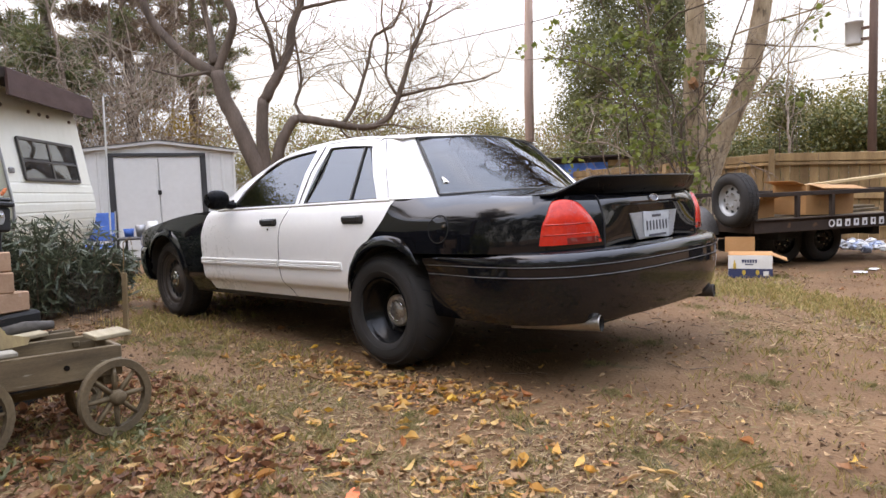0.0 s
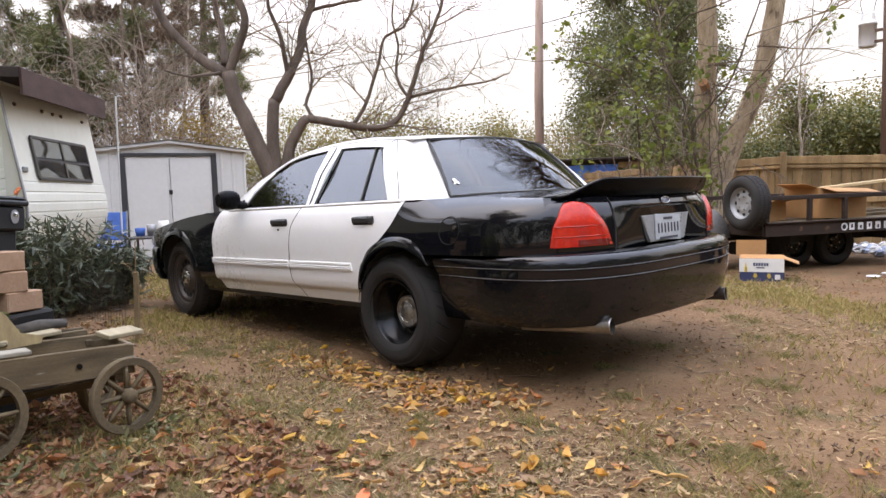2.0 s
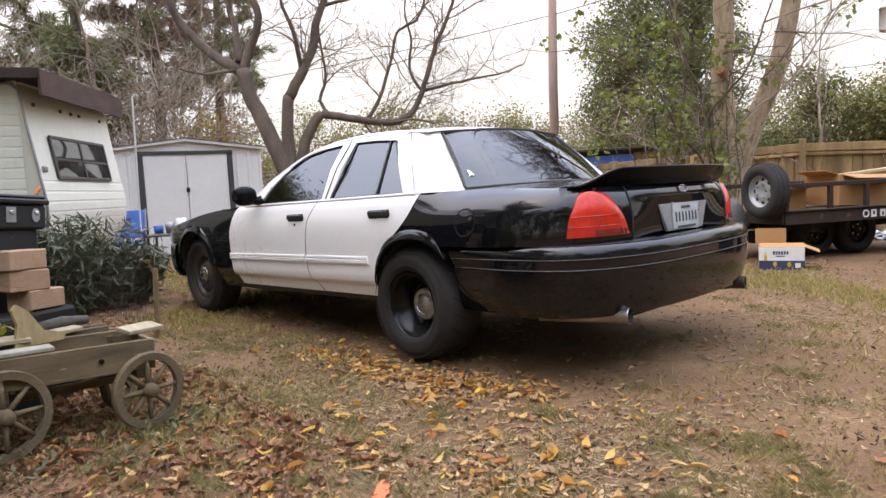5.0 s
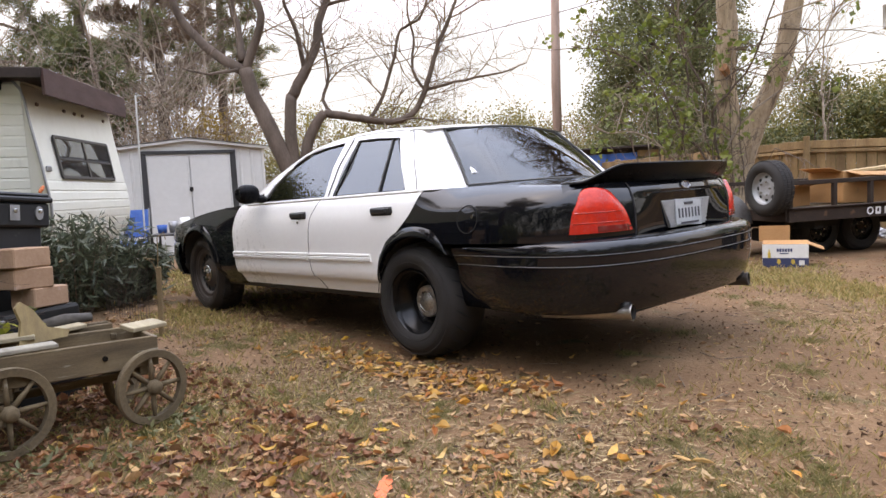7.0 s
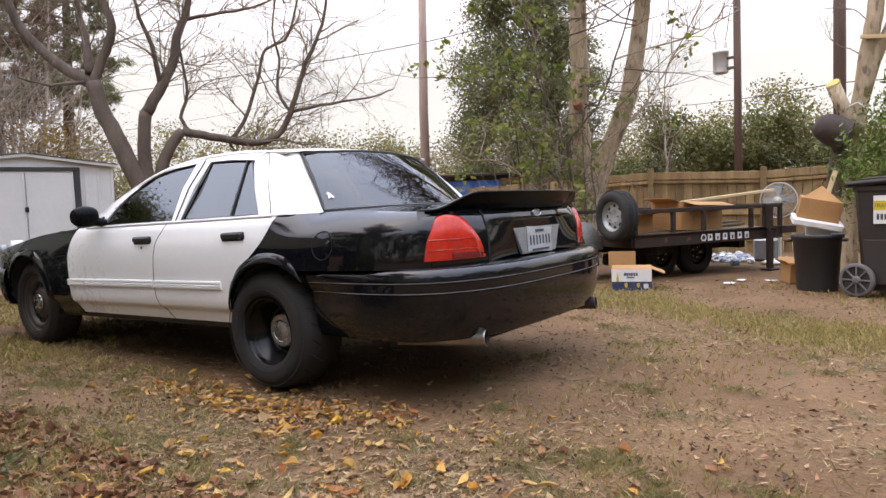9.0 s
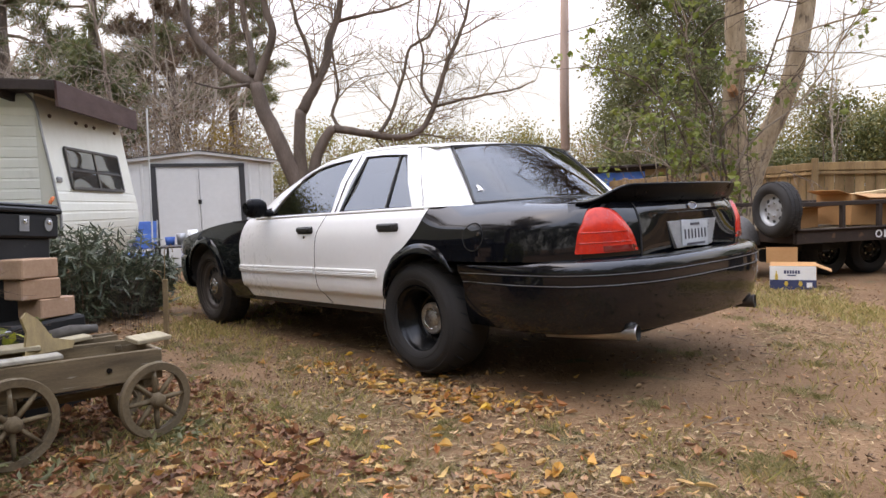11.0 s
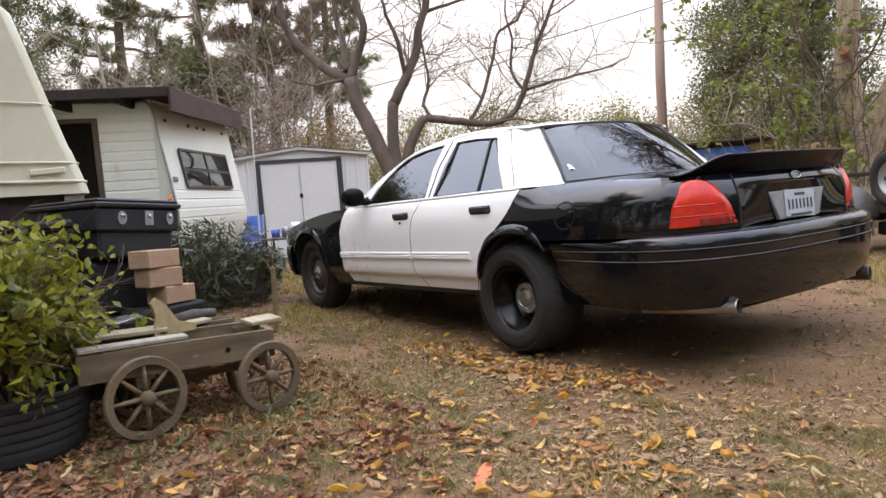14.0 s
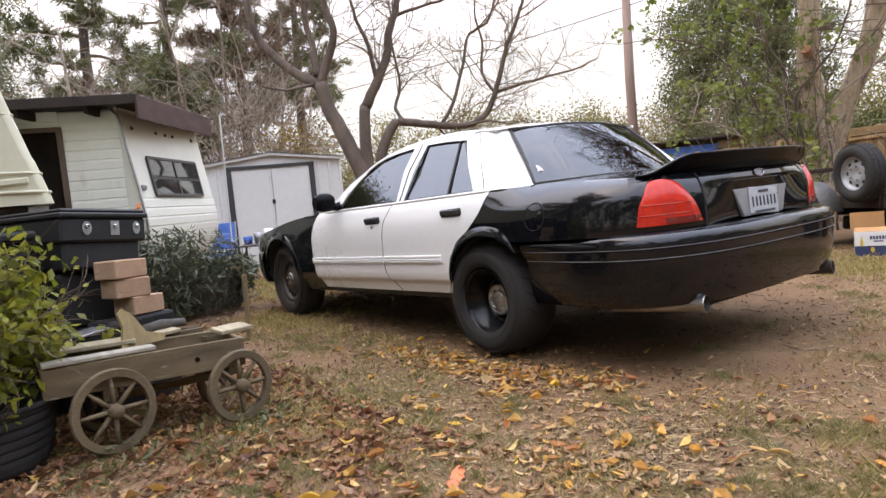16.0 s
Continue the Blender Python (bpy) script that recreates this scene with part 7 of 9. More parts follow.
# ---- old goat cart and what lies on it ----
def build_cart():
    M = frame_from((-0.17, -2.72, 0), Vector((0.075, 0.997, 0)), Vector((-0.997, 0.075, 0)))
    cart = thing("wooden_cart", M, "small weathered wooden cart with spoked wheels", "cart")
    # local x runs along the cart, y to its far side
    def plank(nm, sx, sy, sz, m, lab=""):
        return part(nm, Geo().box(sx, sy, sz, m, 0.004), M_WOOD_GREY, cart, lab)
    plank("side_board", 0.86, 0.022, 0.135, T(-0.105, -0.015, 0.338, 0, 1.5))
    plank("side_board", 0.86, 0.022, 0.135, T(-0.105, 0.335, 0.338, 0, 1.5))
    plank("end_board", 0.022, 0.33, 0.125, T(0.315, 0.16, 0.33))
    plank("end_board", 0.022, 0.33, 0.125, T(-0.525, 0.16, 0.35))
    for i in range(4):
        plank("floor_board", 0.84, 0.078, 0.016, T(-0.105, 0.035 + 0.083 * i, 0.282))
    plank("bolster", 0.06, 0.36, 0.05, T(0.27, 0.16, 0.25))
    plank("bolster", 0.06, 0.36, 0.06, T(-0.28, 0.16, 0.25))
    plank("reach_pole", 0.70, 0.035, 0.035, T(0.0, 0.16, 0.20))
    part("bolt", Geo().tube([(0.10, -0.022, 0.33), (0.10, -0.034, 0.33)], 0.012, 10), M_STEEL_BLK, cart)

    def wheel(x, y, r, seed):
        w = new("cart_wheel")
        w.parent = cart
        w.matrix_basis = T(x, y, r, 90, 0, seed * 17)
        w["label"] = "weathered eight-spoke wooden wheel"
        part("felloe", Geo().lathe([(r - 0.036, -0.015), (r - 0.004, -0.017), (r, -0.010), (r, 0.010), (r - 0.004, 0.017), (r - 0.036, 0.015)], None, 40, True), M_WOOD_GREY, w, smooth=False)
        part("hub", Geo().lathe([(0, 0.045), (0.022, 0.045), (0.030, 0.035), (0.036, 0.0), (0.030, -0.045), (0, -0.045)], None, 18), M_WOOD_GREY, w, smooth=True)
        for k in range(8):
            a = 2 * math.pi * k / 8
            part("spoke", Geo().tube([(0.025 * math.cos(a), 0.025 * math.sin(a), 0), (0.09 * math.cos(a), 0.09 * math.sin(a), 0), ((r - 0.03) * math.cos(a), (r - 0.03) * math.sin(a), 0)], [0.013, 0.011, 0.008], 6), M_WOOD_GREY, w, smooth=True)
        return w
    for x, r in ((0.276, 0.171), (-0.277, 0.186)):
        wheel(x, -0.06, r, 1)
        wheel(x - 0.02, 0.375, r, 3)
        part("axle", Geo().tube([(x, -0.05, r), (x, 0.37, r)], 0.014, 8), M_STEEL_BLK, cart)

    def loose(nm, sx, sy, sz, m, label, mat):
        ob = part(nm, Geo().box(sx, sy, sz, m, 0.004), mat)
        return tagged(ob, label, "plank", "boards on the cart")
    M_PALE = surface("bleached_board", (0.36, 0.29, 0.185), (0.24, 0.19, 0.12), rough=0.85, scale=4, fine=60, bump=0.3, stretch=(1, 6, 6))
    M_PALE2 = surface("grey_white_board", (0.30, 0.265, 0.205), (0.20, 0.175, 0.135), rough=0.8, scale=4, fine=60, bump=0.3, stretch=(1, 6, 6))
    M_OCHRE = surface("split_board", (0.34, 0.24, 0.11), (0.22, 0.15, 0.08), rough=0.85, scale=5, fine=60, bump=0.4, stretch=(1, 6, 2))
    loose("loose_board", 0.46, 0.09, 0.02, M @ T(-0.30, 0.02, 0.424, 0, 1.5, 4), "bleached loose board lying along the cart side", M_PALE2)
    loose("loose_board", 0.48, 0.14, 0.022, M @ T(-0.36, 0.27, 0.440, 0, 1, -3), "pale weathered board lying across the cart", M_PALE)
    loose("loose_board", 0.17, 0.13, 0.022, M @ T(0.335, 0.22, 0.408, 4, 0, 12), "short pale board resting on the cart end", M_PALE)
    loose("loose_board", 0.17, 0.10, 0.02, M @ T(0.03, 0.42, 0.418, 0, -2, 10), "short ochre board across the cart end", M_PALE)
    g = Geo().prism([(-0.11, 0), (0.10, 0), (0.115, 0.03), (0.02, 0.06), (-0.03, 0.15), (-0.075, 0.19), (-0.10, 0.165), (-0.085, 0.10)], 0.022, M @ T(-0.09, 0.24, 0.405, 82, 0, 18))
    tagged(part("broken_board", g, M_OCHRE), "broken ochre board with jagged end standing in the cart", "plank")
    tagged(part("log", Geo().tube([M @ Vector(p) for p in ((-0.05, 0.50, 0.43), (0.05, 0.51, 0.448), (0.17, 0.53, 0.44))], [0.034, 0.030, 0.022], 10), surface("dark_log", (0.10, 0.085, 0.07), (0.05, 0.042, 0.035), rough=0.9, scale=8, fine=50, bump=0.5), smooth=True), "dark weathered stick lying across the cart edge", "log")
    for y in (0.47, 0.55):
        part("ledge", Geo().box(0.5, 0.03, 0.03, T(0.0, y, 0.39), 0.004), M_WOOD_GREY, cart)
    for x in (-0.22, 0.22):
        part("ledge_bracket", Geo().box(0.03, 0.25, 0.03, T(x, 0.44, 0.362), 0.004), M_WOOD_GREY, cart)


build_cart()


# ---- black tool chest, crate and blocks ----
def build_chest():
    ex = Vector((-0.40, 0.916, 0)).normalized()
    ey = Vector((-ex.y, ex.x, 0))
    m0 = frame_from((-0.905, -3.03, 0), ex, ey)
    crate = thing("plastic_crate", m0, "dark plastic crate holding up a tool chest", "crate")
    part("crate_body", Geo().box(0.50, 0.42, 0.46, T(0.24, 0.24, 0.225), 0.02), M_DARK, crate)
    part("crate_top", Geo().box(0.44, 0.56, 0.31, T(0.24, 0.36, 0.61), 0.02), M_DARK, crate)
    for i in range(4):
        part("crate_rib", Geo().box(0.02, 0.02, 0.40, T(0.06 + 0.12 * i, 0.025, 0.23), 0.004), M_DARK, crate)
    M_CHEST = surface("black_chest", (0.013, 0.0135, 0.0145), (0.023, 0.023, 0.0235), spec=0.28, rough=0.5, scale=6, fine=90, bump=0.08, c3=(0.07, 0.068, 0.065), spots=0.08)
    m = m0 @ T(0, 0, 0.785, 0, 4.5)
    ch = thing("tool_chest", m, "black plastic tool chest with metal latches", "tool chest")
    part("body", Geo().box(0.46, 0.62, 0.16, T(0.262, 0.34, 0.08), 0.015), M_CHEST, ch)
    part("upper_body", Geo().box(0.51, 0.68, 0.13, T(0.262, 0.34, 0.215), 0.012), M_CHEST, ch)
    part("lid", Geo().box(0.535, 0.715, 0.028, T(0.262, 0.345, 0.296), 0.008).box(0.51, 0.69, 0.02, T(0.262, 0.345, 0.32), 0.008), M_CHEST, ch)
    for x, w in ((0.150, 0.06), (0.315, 0.055), (0.450, 0.05)):
        lt = part("latch", Geo().prism([(w * 0.46 * math.cos(2 * math.pi * i / 14), 0.037 * math.sin(2 * math.pi * i / 14)) for i in range(14)] if w != 0.055 else [(-0.026, -0.04), (0.026, -0.04), (0.026, 0.04), (-0.026, 0.04)], 0.006, T(x, -0.001, 0.225, 90)), M_ALU, ch, "dull metal latch plate")
        part("latch_knob", Geo().box(0.022, 0.016, 0.022, T(x, -0.012, 0.235), 0.005), M_CHROME, lt)
    # second chest beside it, in shadow
    m2 = m0 @ T(-0.03, 0.10, 0, 0, 0, 92)
    ch2 = thing("storage_tote", m2, "dark plastic storage tote in shade", "storage box")
    part("tote_body", Geo().box(0.6, 0.62, 0.96, T(0.30, 0.36, 0.475), 0.03), M_DARK, ch2)
    part("tote_lid", Geo().box(0.64, 0.68, 0.05, T(0.30, 0.36, 0.985), 0.015), M_DARK, ch2)
    M_BLOCK = surface("tan_block", (0.42, 0.25, 0.155), (0.31, 0.175, 0.105), rough=0.85, scale=5, fine=60, bump=0.3, c3=(0.42, 0.28, 0.22), spots=0.2)
    rng = random.Random(8)
    for i, (s, z, l, h, rz) in enumerate(((0.36, 0.55, 0.21, 0.10, 6), (0.29, 0.655, 0.20, 0.105, -5), (0.275, 0.76, 0.22, 0.10, 8))):
        ob = part("block", Geo().box(l, 0.16, h, m0 @ T(s, -0.09, z - 0.004, 0, 2, rz), 0.006), M_BLOCK)
        tagged(ob, "reddish tan block stacked roughly", "block", "stacked blocks")
    part("block_stand", Geo().box(0.42, 0.20, 0.49, T(0.30, -0.09, 0.245), 0.015), M_DARK, crate)
    tagged(part("steel_tray", Geo().box(0.24, 0.14, 0.012, m0 @ T(0.02, -0.13, 0.463, 0, -3, 10), 0.004), M_ALU), "grey metal tray beside the blocks", "tray")
    part("tray_stand", Geo().box(0.2, 0.14, 0.455, T(0.0, -0.12, 0.225), 0.01), M_DARK, crate)


build_chest()


# ---- potted shrub ----
def build_pot_shrub():
    rng, rn = random.Random(71), np.random.default_rng(71)
    pot = thing("plant_tub", T(-0.42, -3.50, 0), "black ribbed tub holding a yellow-green shrub", "planter")
    prof = [(0.0, 0.0), (0.26, 0.0), (0.275, 0.02)]
    for i in range(6):
        z = 0.04 + i * 0.042
        r = 0.28 + 0.010 * i
        prof += [(r, z), (r + 0.003, z + 0.012), (r + 0.003, z + 0.026), (r + 0.001, z + 0.034)]
    prof += [(0.345, 0.275), (0.345, 0.29), (0.32, 0.29), (0.30, 0.24), (0.0, 0.235)]
    part("tub", Geo().lathe(prof, None, 40), M_RUBBER, pot, "black ribbed rubber tub", smooth=False)
    g = Geo()
    tips = []
    for i in range(48):
        a = rng.uniform(0, 6.28)
        twig_tree(g, (0.08 * math.cos(a), 0.08 * math.sin(a), 0.24), (math.cos(a) * rng.uniform(0.1, 0.55), math.sin(a) * rng.uniform(0.1, 0.55), 1), rng.uniform(0.28, 0.44), 0.007, 3, rng, 0.05, 0.65, (2, 3), 4, tips)
    tips = [t for t in tips if t.z < 0.98]
    tagged(part("stem_clump", g, M_TWIG, pot), kind="stuff")
    mat = leafy("shrub_leaves", [(0.15, 0.17, 0.022), (0.26, 0.26, 0.032), (0.36, 0.33, 0.05), (0.08, 0.095, 0.02), (0.20, 0.20, 0.028)], trans=0.5)
    pts = blobs(rn, [tuple(t) for t in tips], 13, 0.046)
    side = (pts[:, 0] + pts[:, 1]) * 0.7071
    pts = pts[(pts[:, 2] > 0.12) & (side < 0.27 + 0.20 * rn.random(len(pts)) ** 2)]
    tagged(part("foliage", leaf_cloud(pts[::3], 0.058, rn, 0.1, 0.6), mat, pot, "small yellow-green leaves"), kind="stuff")


build_pot_shrub()


# ---- oleander clump by the caravan ----
def build_oleander():
    rng, rn = random.Random(81), np.random.default_rng(81)
    mat = leafy("oleander_leaves", [(0.062, 0.080, 0.045), (0.10, 0.12, 0.07), (0.048, 0.060, 0.036), (0.14, 0.15, 0.09)], rough=0.45, trans=0.15)
    for cx, cy, w, h in ((-3.95, -1.72, 0.34, 0.95), (-4.1, -1.35, 0.34, 0.80), (-4.2, -1.05, 0.28, 0.56), (-4.05, -2.15, 0.34, 1.0)):
        b = thing("oleander_bush", T(cx, cy, 0), "dark green bush with long narrow leaves", "bush", "oleander clump")
        g = Geo()
        base = []
        for i in range(46):
            a, r = rng.uniform(0, 6.28), w * math.sqrt(rng.random()) * 0.6
            x0, y0 = r * math.cos(a) * 0.6, r * math.sin(a) * 0.6
            hh = h * rng.uniform(0.45, 1.0)
            x1, y1 = x0 + math.cos(a) * w * rng.uniform(0.2, 0.9), y0 + math.sin(a) * w * rng.uniform(0.2, 0.9)
            line = limb(g, [(x0, y0, 0), ((x0 + x1) / 2, (y0 + y1) / 2, hh * 0.6), (x1, y1, hh)], 0.007, 0.003, 4, 0.12)
            for p in line[1:]:
                base += [tuple(p)] * 10
        tagged(part("stem_clump", g, M_TWIG, b), kind="stuff")
        pts = np.array(base) + rn.normal(size=(len(base), 3)) * 0.045
        pts = pts[pts[:, 2] > 0.05]
        tagged(part("foliage", leaf_cloud(pts, 0.13, rn, 0.0, 0.16, 0.2), mat, b, "long narrow dark leaves"), kind="stuff")
        if h == 1.0:
            g = Geo()
            limb(g, [(0.08, 0.06, 0.5), (0.18, 0.14, 0.9), (0.24, 0.20, 1.15)], 0.005, 0.003, 4, 0.12)
            part("flower_stem", g, M_TWIG, b)
            g = Geo()
            for j in range(5):
                a = 2 * math.pi * j / 5
                g.lathe([(0, -0.004), (0.016, 0.0), (0.018, 0.006), (0, 0.012)], T(0.24 + 0.020 * math.cos(a), 0.20 + 0.012 * math.sin(a), 1.165 + 0.020 * math.sin(a), 70, 0, 40), 8)
            part("flower", g, surface("orange_petals", (0.72, 0.20, 0.06), (0.60, 0.14, 0.05), rough=0.6, bump=0.1), b, "orange blossom")


build_oleander()


# ---- stake, chair and table by the shed ----
def build_yard_bits():
    st = thing("fence_stake", T(-2.08, -1.65, 0), "rusty brown stake driven in the ground", "stake")
    M_RUST = surface("rusty_steel", (0.23, 0.155, 0.075), (0.15, 0.10, 0.055), rough=0.9, scale=9, fine=60, bump=0.3)
    part("post", Geo().box(0.038, 0.020, 0.60, T(0, 0, 0.225, 1, 3, 40), 0.004), M_RUST, st)
    part("wire_tail", Geo().tube([(0, 0, 0.48), (0.01, 0.01, 0.60), (0.0, 0.02, 0.74), (0.03, 0.06, 0.78), (0.0, 0.08, 0.72)], 0.004, 5), M_RUST, st)
    part("wire_tail", Geo().tube([(0, 0, 0.48), (-0.03, -0.02, 0.56), (-0.02, -0.08, 0.60), (0.03, -0.02, 0.58)], 0.004, 5), M_RUST, st)
    # wire netting that runs from the stake to the bushes
    g = Geo()
    a, b = Vector((-2.75, -1.50, 0)), Vector((-3.45, -1.62, 0))
    for i in range(17):
        p = a.lerp(b, i / 16)
        g.tube([p + Vector((0, 0, 0.02)), p + Vector((0.01, 0.01, 0.45))], 0.0018, 4)
    for z in (0.06, 0.16, 0.26, 0.36, 0.45):
        g.tube([a + Vector((0, 0, z)), a.lerp(b, 0.5) + Vector((0, 0, z - 0.015)), b + Vector((0, 0, z))], 0.0018, 4)
    tagged(part("wire_netting", g, M_STEEL_DUST), "low sagging rusty wire netting", "wire fence")
    M_BLUE = surface("blue_canvas", (0.035, 0.16, 0.48), (0.025, 0.11, 0.36), rough=0.75, scale=6, fine=60, bump=0.15)
    ch = thing("folding_chair", T(-7.35, -0.02, 0, 0, 0, 60), "bright blue folding garden chair by the shed", "chair")
    part("backrest", Geo().box(0.40, 0.02, 0.42, T(0, 0.18, 0.70, -14), 0.008), M_BLUE, ch)
    part("seat", Geo().box(0.42, 0.40, 0.02, T(0, -0.03, 0.42, 5), 0.008), M_BLUE, ch)
    for x in (-0.21, 0.21):
        part("frame_tube", Geo().tube([(x, -0.22, 0), (x, 0.12, 0.45), (x, 0.24, 0.92)], 0.012, 8), M_ALU, ch)
        part("frame_tube", Geo().tube([(x, 0.26, 0), (x, -0.20, 0.45), (x, -0.22, 0.60), (x, 0.14, 0.62)], 0.012, 8), M_ALU, ch)
    tb = thing("garden_table", T(-7.0, 0.62, 0, 0, 0, 55), "low dark garden table with clutter", "table")
    part("table_top", Geo().box(0.95, 0.55, 0.03, T(0, 0, 0.52), 0.008), M_FRAME_DK, tb)
    for x in (-0.42, 0.42):
        for y in (-0.22, 0.22):
            part("leg", Geo().box(0.03, 0.03, 0.51, T(x, y, 0.255)), M_FRAME_DK, tb)
    rng = random.Random(9)
    for i in range(5):
        c = (M_BLUE, M_ALU, M_WHITE, M_DARK, M_BLUE)[i]
        ob = part("tub", Geo().lathe([(0, 0), (0.06, 0), (0.075, 0.12 + 0.05 * (i % 3)), (0.068, 0.12 + 0.05 * (i % 3)), (0.055, 0.01), (0, 0.01)], T(-7.3 + 0.16 * i, 0.40 + 0.11 * i, 0.537), 16), c, smooth=True)
        tagged(ob, "small plastic tub standing on the garden table", "tub", "table clutter")
    for i in range(6):
        x, y = -6.9 + rng.uniform(-0.5, 0.3), -0.25 + rng.uniform(-0.3, 0.3)
        ob = part("plastic_bag", Geo().lathe([(0, 0), (0.12, 0.01), (0.16, 0.08), (0.12, 0.17), (0.04, 0.2), (0, 0.2)], T(x, y, -0.01, rng.uniform(-15, 15), rng.uniform(-15, 15), rng.uniform(0, 90)) @ Matrix.Diagonal((1, 0.7, 1, 1)), 9), (M_WHITE, M_ALU, M_BLUE)[i % 3], smooth=True)
        tagged(ob, "crumpled plastic bag lying by the shed", "plastic bag", "bags by the shed")
    # lean-to with a blue tarpaulin beyond the car
    lt = thing("lean_to", T(-5.9, 10.1, 0, 0, 0, 28), "low lean-to covered with a blue tarpaulin", "shelter")
    rows = []
    for i in range(9):
        z = 0.15 + 1.42 * i / 8
        rows.append([(-0.55 + 1.3 * j / 14, -0.02 + 0.03 * math.sin(j * 1.3 + i * 0.6) + 0.02 * math.sin(j * 2.9), z) for j in range(15)])
    part("tarpaulin", Geo().grid(rows), M_BLUE, lt, "creased blue tarpaulin", smooth=True)
    part("roof_sheet", Geo().box(2.3, 1.4, 0.05, T(0.25, 0.5, 1.66, -3), 0.01), M_RV_DK, lt, "dark roof sheet")
    for x in (-0.75, 1.3):
        for y in (0.0, 1.05):
            part("corner_post", Geo().box(0.09, 0.09, 1.64, T(x, y, 0.82), 0.008), M_FENCE, lt)
    part("back_boards", Geo().box(2.05, 0.03, 1.4, T(0.27, 1.1, 0.75)), M_FENCE, lt)
    part("front_rail", Geo().box(0.70, 0.04, 0.14, T(1.1, 0.0, 1.54), 0.006), M_FENCE, lt)


build_yard_bits()

# ---- utility trailer ----
M_TRAILER = surface("black_trailer_steel", (0.026, 0.018, 0.0145), (0.050, 0.033, 0.025), spec=0.2, rough=0.75, scale=5, fine=40, bump=0.12, c3=(0.13, 0.07, 0.042), spots=0.2)
M_LETTER = surface("white_lettering", (0.72, 0.72, 0.70), (0.62, 0.62, 0.60), rough=0.6, scale=12, fine=60, bump=0.0)
M_CARD = surface("cardboard", (0.43, 0.215, 0.085), (0.35, 0.165, 0.065), rough=0.85, scale=3, fine=60, bump=0.12, c3=(0.25, 0.14, 0.075), spots=0.12)
M_PINE = surface("new_pine", (0.62, 0.45, 0.25), (0.50, 0.34, 0.18), rough=0.75, scale=3, fine=50, bump=0.2, stretch=(1, 8, 8))
M_BINBLK = surface("bin_plastic", (0.022, 0.023, 0.025), (0.034, 0.034, 0.035), rough=0.5, scale=3, fine=60, bump=0.06, c3=(0.075, 0.07, 0.062), spots=0.12)


def carton(name, sx, sy, sz, m, label, group="", open_top=True, mat=None):
    """A cardboard carton with thin walls and flaps."""
    mat = mat or M_CARD
    c = thing(name, m, label, "box", group)
    t = 0.006
    part("panel", Geo().box(sx, t, sz, T(0, -sy / 2, sz / 2)), mat, c)
    part("panel", Geo().box(sx, t, sz, T(0, sy / 2, sz / 2)), mat, c)
    part("panel", Geo().box(t, sy - t, sz, T(-sx / 2, 0, sz / 2)), mat, c)
    part("panel", Geo().box(t, sy - t, sz, T(sx / 2, 0, sz / 2)), mat, c)
    part("base", Geo().box(sx - t, sy - t, t, T(0, 0, t / 2)), mat, c)
    if open_top:
        part("flap", Geo().box(sx, t, sy * 0.5, T(0, -sy / 2, sz, 0) @ T(0, 0, 0, 75) @ T(0, 0, sy * 0.25)), mat, c)
        part("flap", Geo().box(sx, t, sy * 0.5, T(0, sy / 2, sz) @ T(0, 0, 0, -60) @ T(0, 0, sy * 0.25)), mat, c)
        part("flap", Geo().box(t, sy, sx * 0.3, T(-sx / 2, 0, sz) @ T(0, 0, 0, 0, -55) @ T(0, 0, sx * 0.15)), mat, c)
        part("flap", Geo().box(t, sy, sx * 0.3, T(sx / 2, 0, sz) @ T(0, 0, 0, 0, 70) @ T(0, 0, sx * 0.15)), mat, c)
    else:
        part("lid_panel", Geo().box(sx, sy, t, T(0, 0, sz)), mat, c)
    return c


def road_wheel(parent, m, r, w, rim_mat, name):
    h = w / 2
    wh = new(name)
    wh.parent = parent
    wh.matrix_basis = m
    R = r * 0.58
    part("tyre", Geo().lathe([(R, h * 0.8), (R + 0.02, h), ((R + r) / 2, h + 0.012), (r - 0.03, h), (r - 0.006, h * 0.72), (r, h * 0.4), (r, -h * 0.4), (r - 0.006, -h * 0.72), (r - 0.03, -h), ((R + r) / 2, -h - 0.012), (R, -h * 0.8)], None, 44), M_RUBBER, wh, "black tyre", smooth=True)
    g = Geo()
    for k in range(36):
        for o in (-0.55, 0, 0.55):
            g.box(0.008, 0.045, w * 0.20, Matrix.Rotation(2 * math.pi * (k + 0.5 * (o == 0)) / 36, 4, "Z") @ T(r + 0.001, 0, o * h), 0.002)
    part("tread", g, M_RUBBER, wh)
    rim = part("rim", Geo().lathe([(R + 0.008, h * 0.86), (R, h * 0.62), (R * 0.92, h * 0.35), (R * 0.80, h * 0.25), (R * 0.55, h * 0.42), (R * 0.42, h * 0.45), (R * 0.30, h * 0.30), (0.0, h * 0.30)], None, 40), rim_mat, wh, "painted steel rim", smooth=True)
    for k in range(8):
        a = 2 * math.pi * k / 8
        part("slot", Geo().lathe([(0, 0.001), (0.022, 0.001), (0.022, -0.004)], T(R * 0.70 * math.cos(a), R * 0.70 * math.sin(a), h * 0.345), 12), M_SEAM, rim)
    for k in range(5):
        a = 2 * math.pi * k / 5
        part("nut", Geo().lathe([(0.011, 0), (0.011, 0.016), (0, 0.018)], T(R * 0.42 * math.cos(a), R * 0.42 * math.sin(a), h * 0.44), 8), M_CHROME, rim)
    part("backing", Geo().lathe([(R, -h * 0.6), (R * 0.9, -h * 0.2), (0, -h * 0.2)], None, 24), M_STEEL_BLK, wh)
    return wh


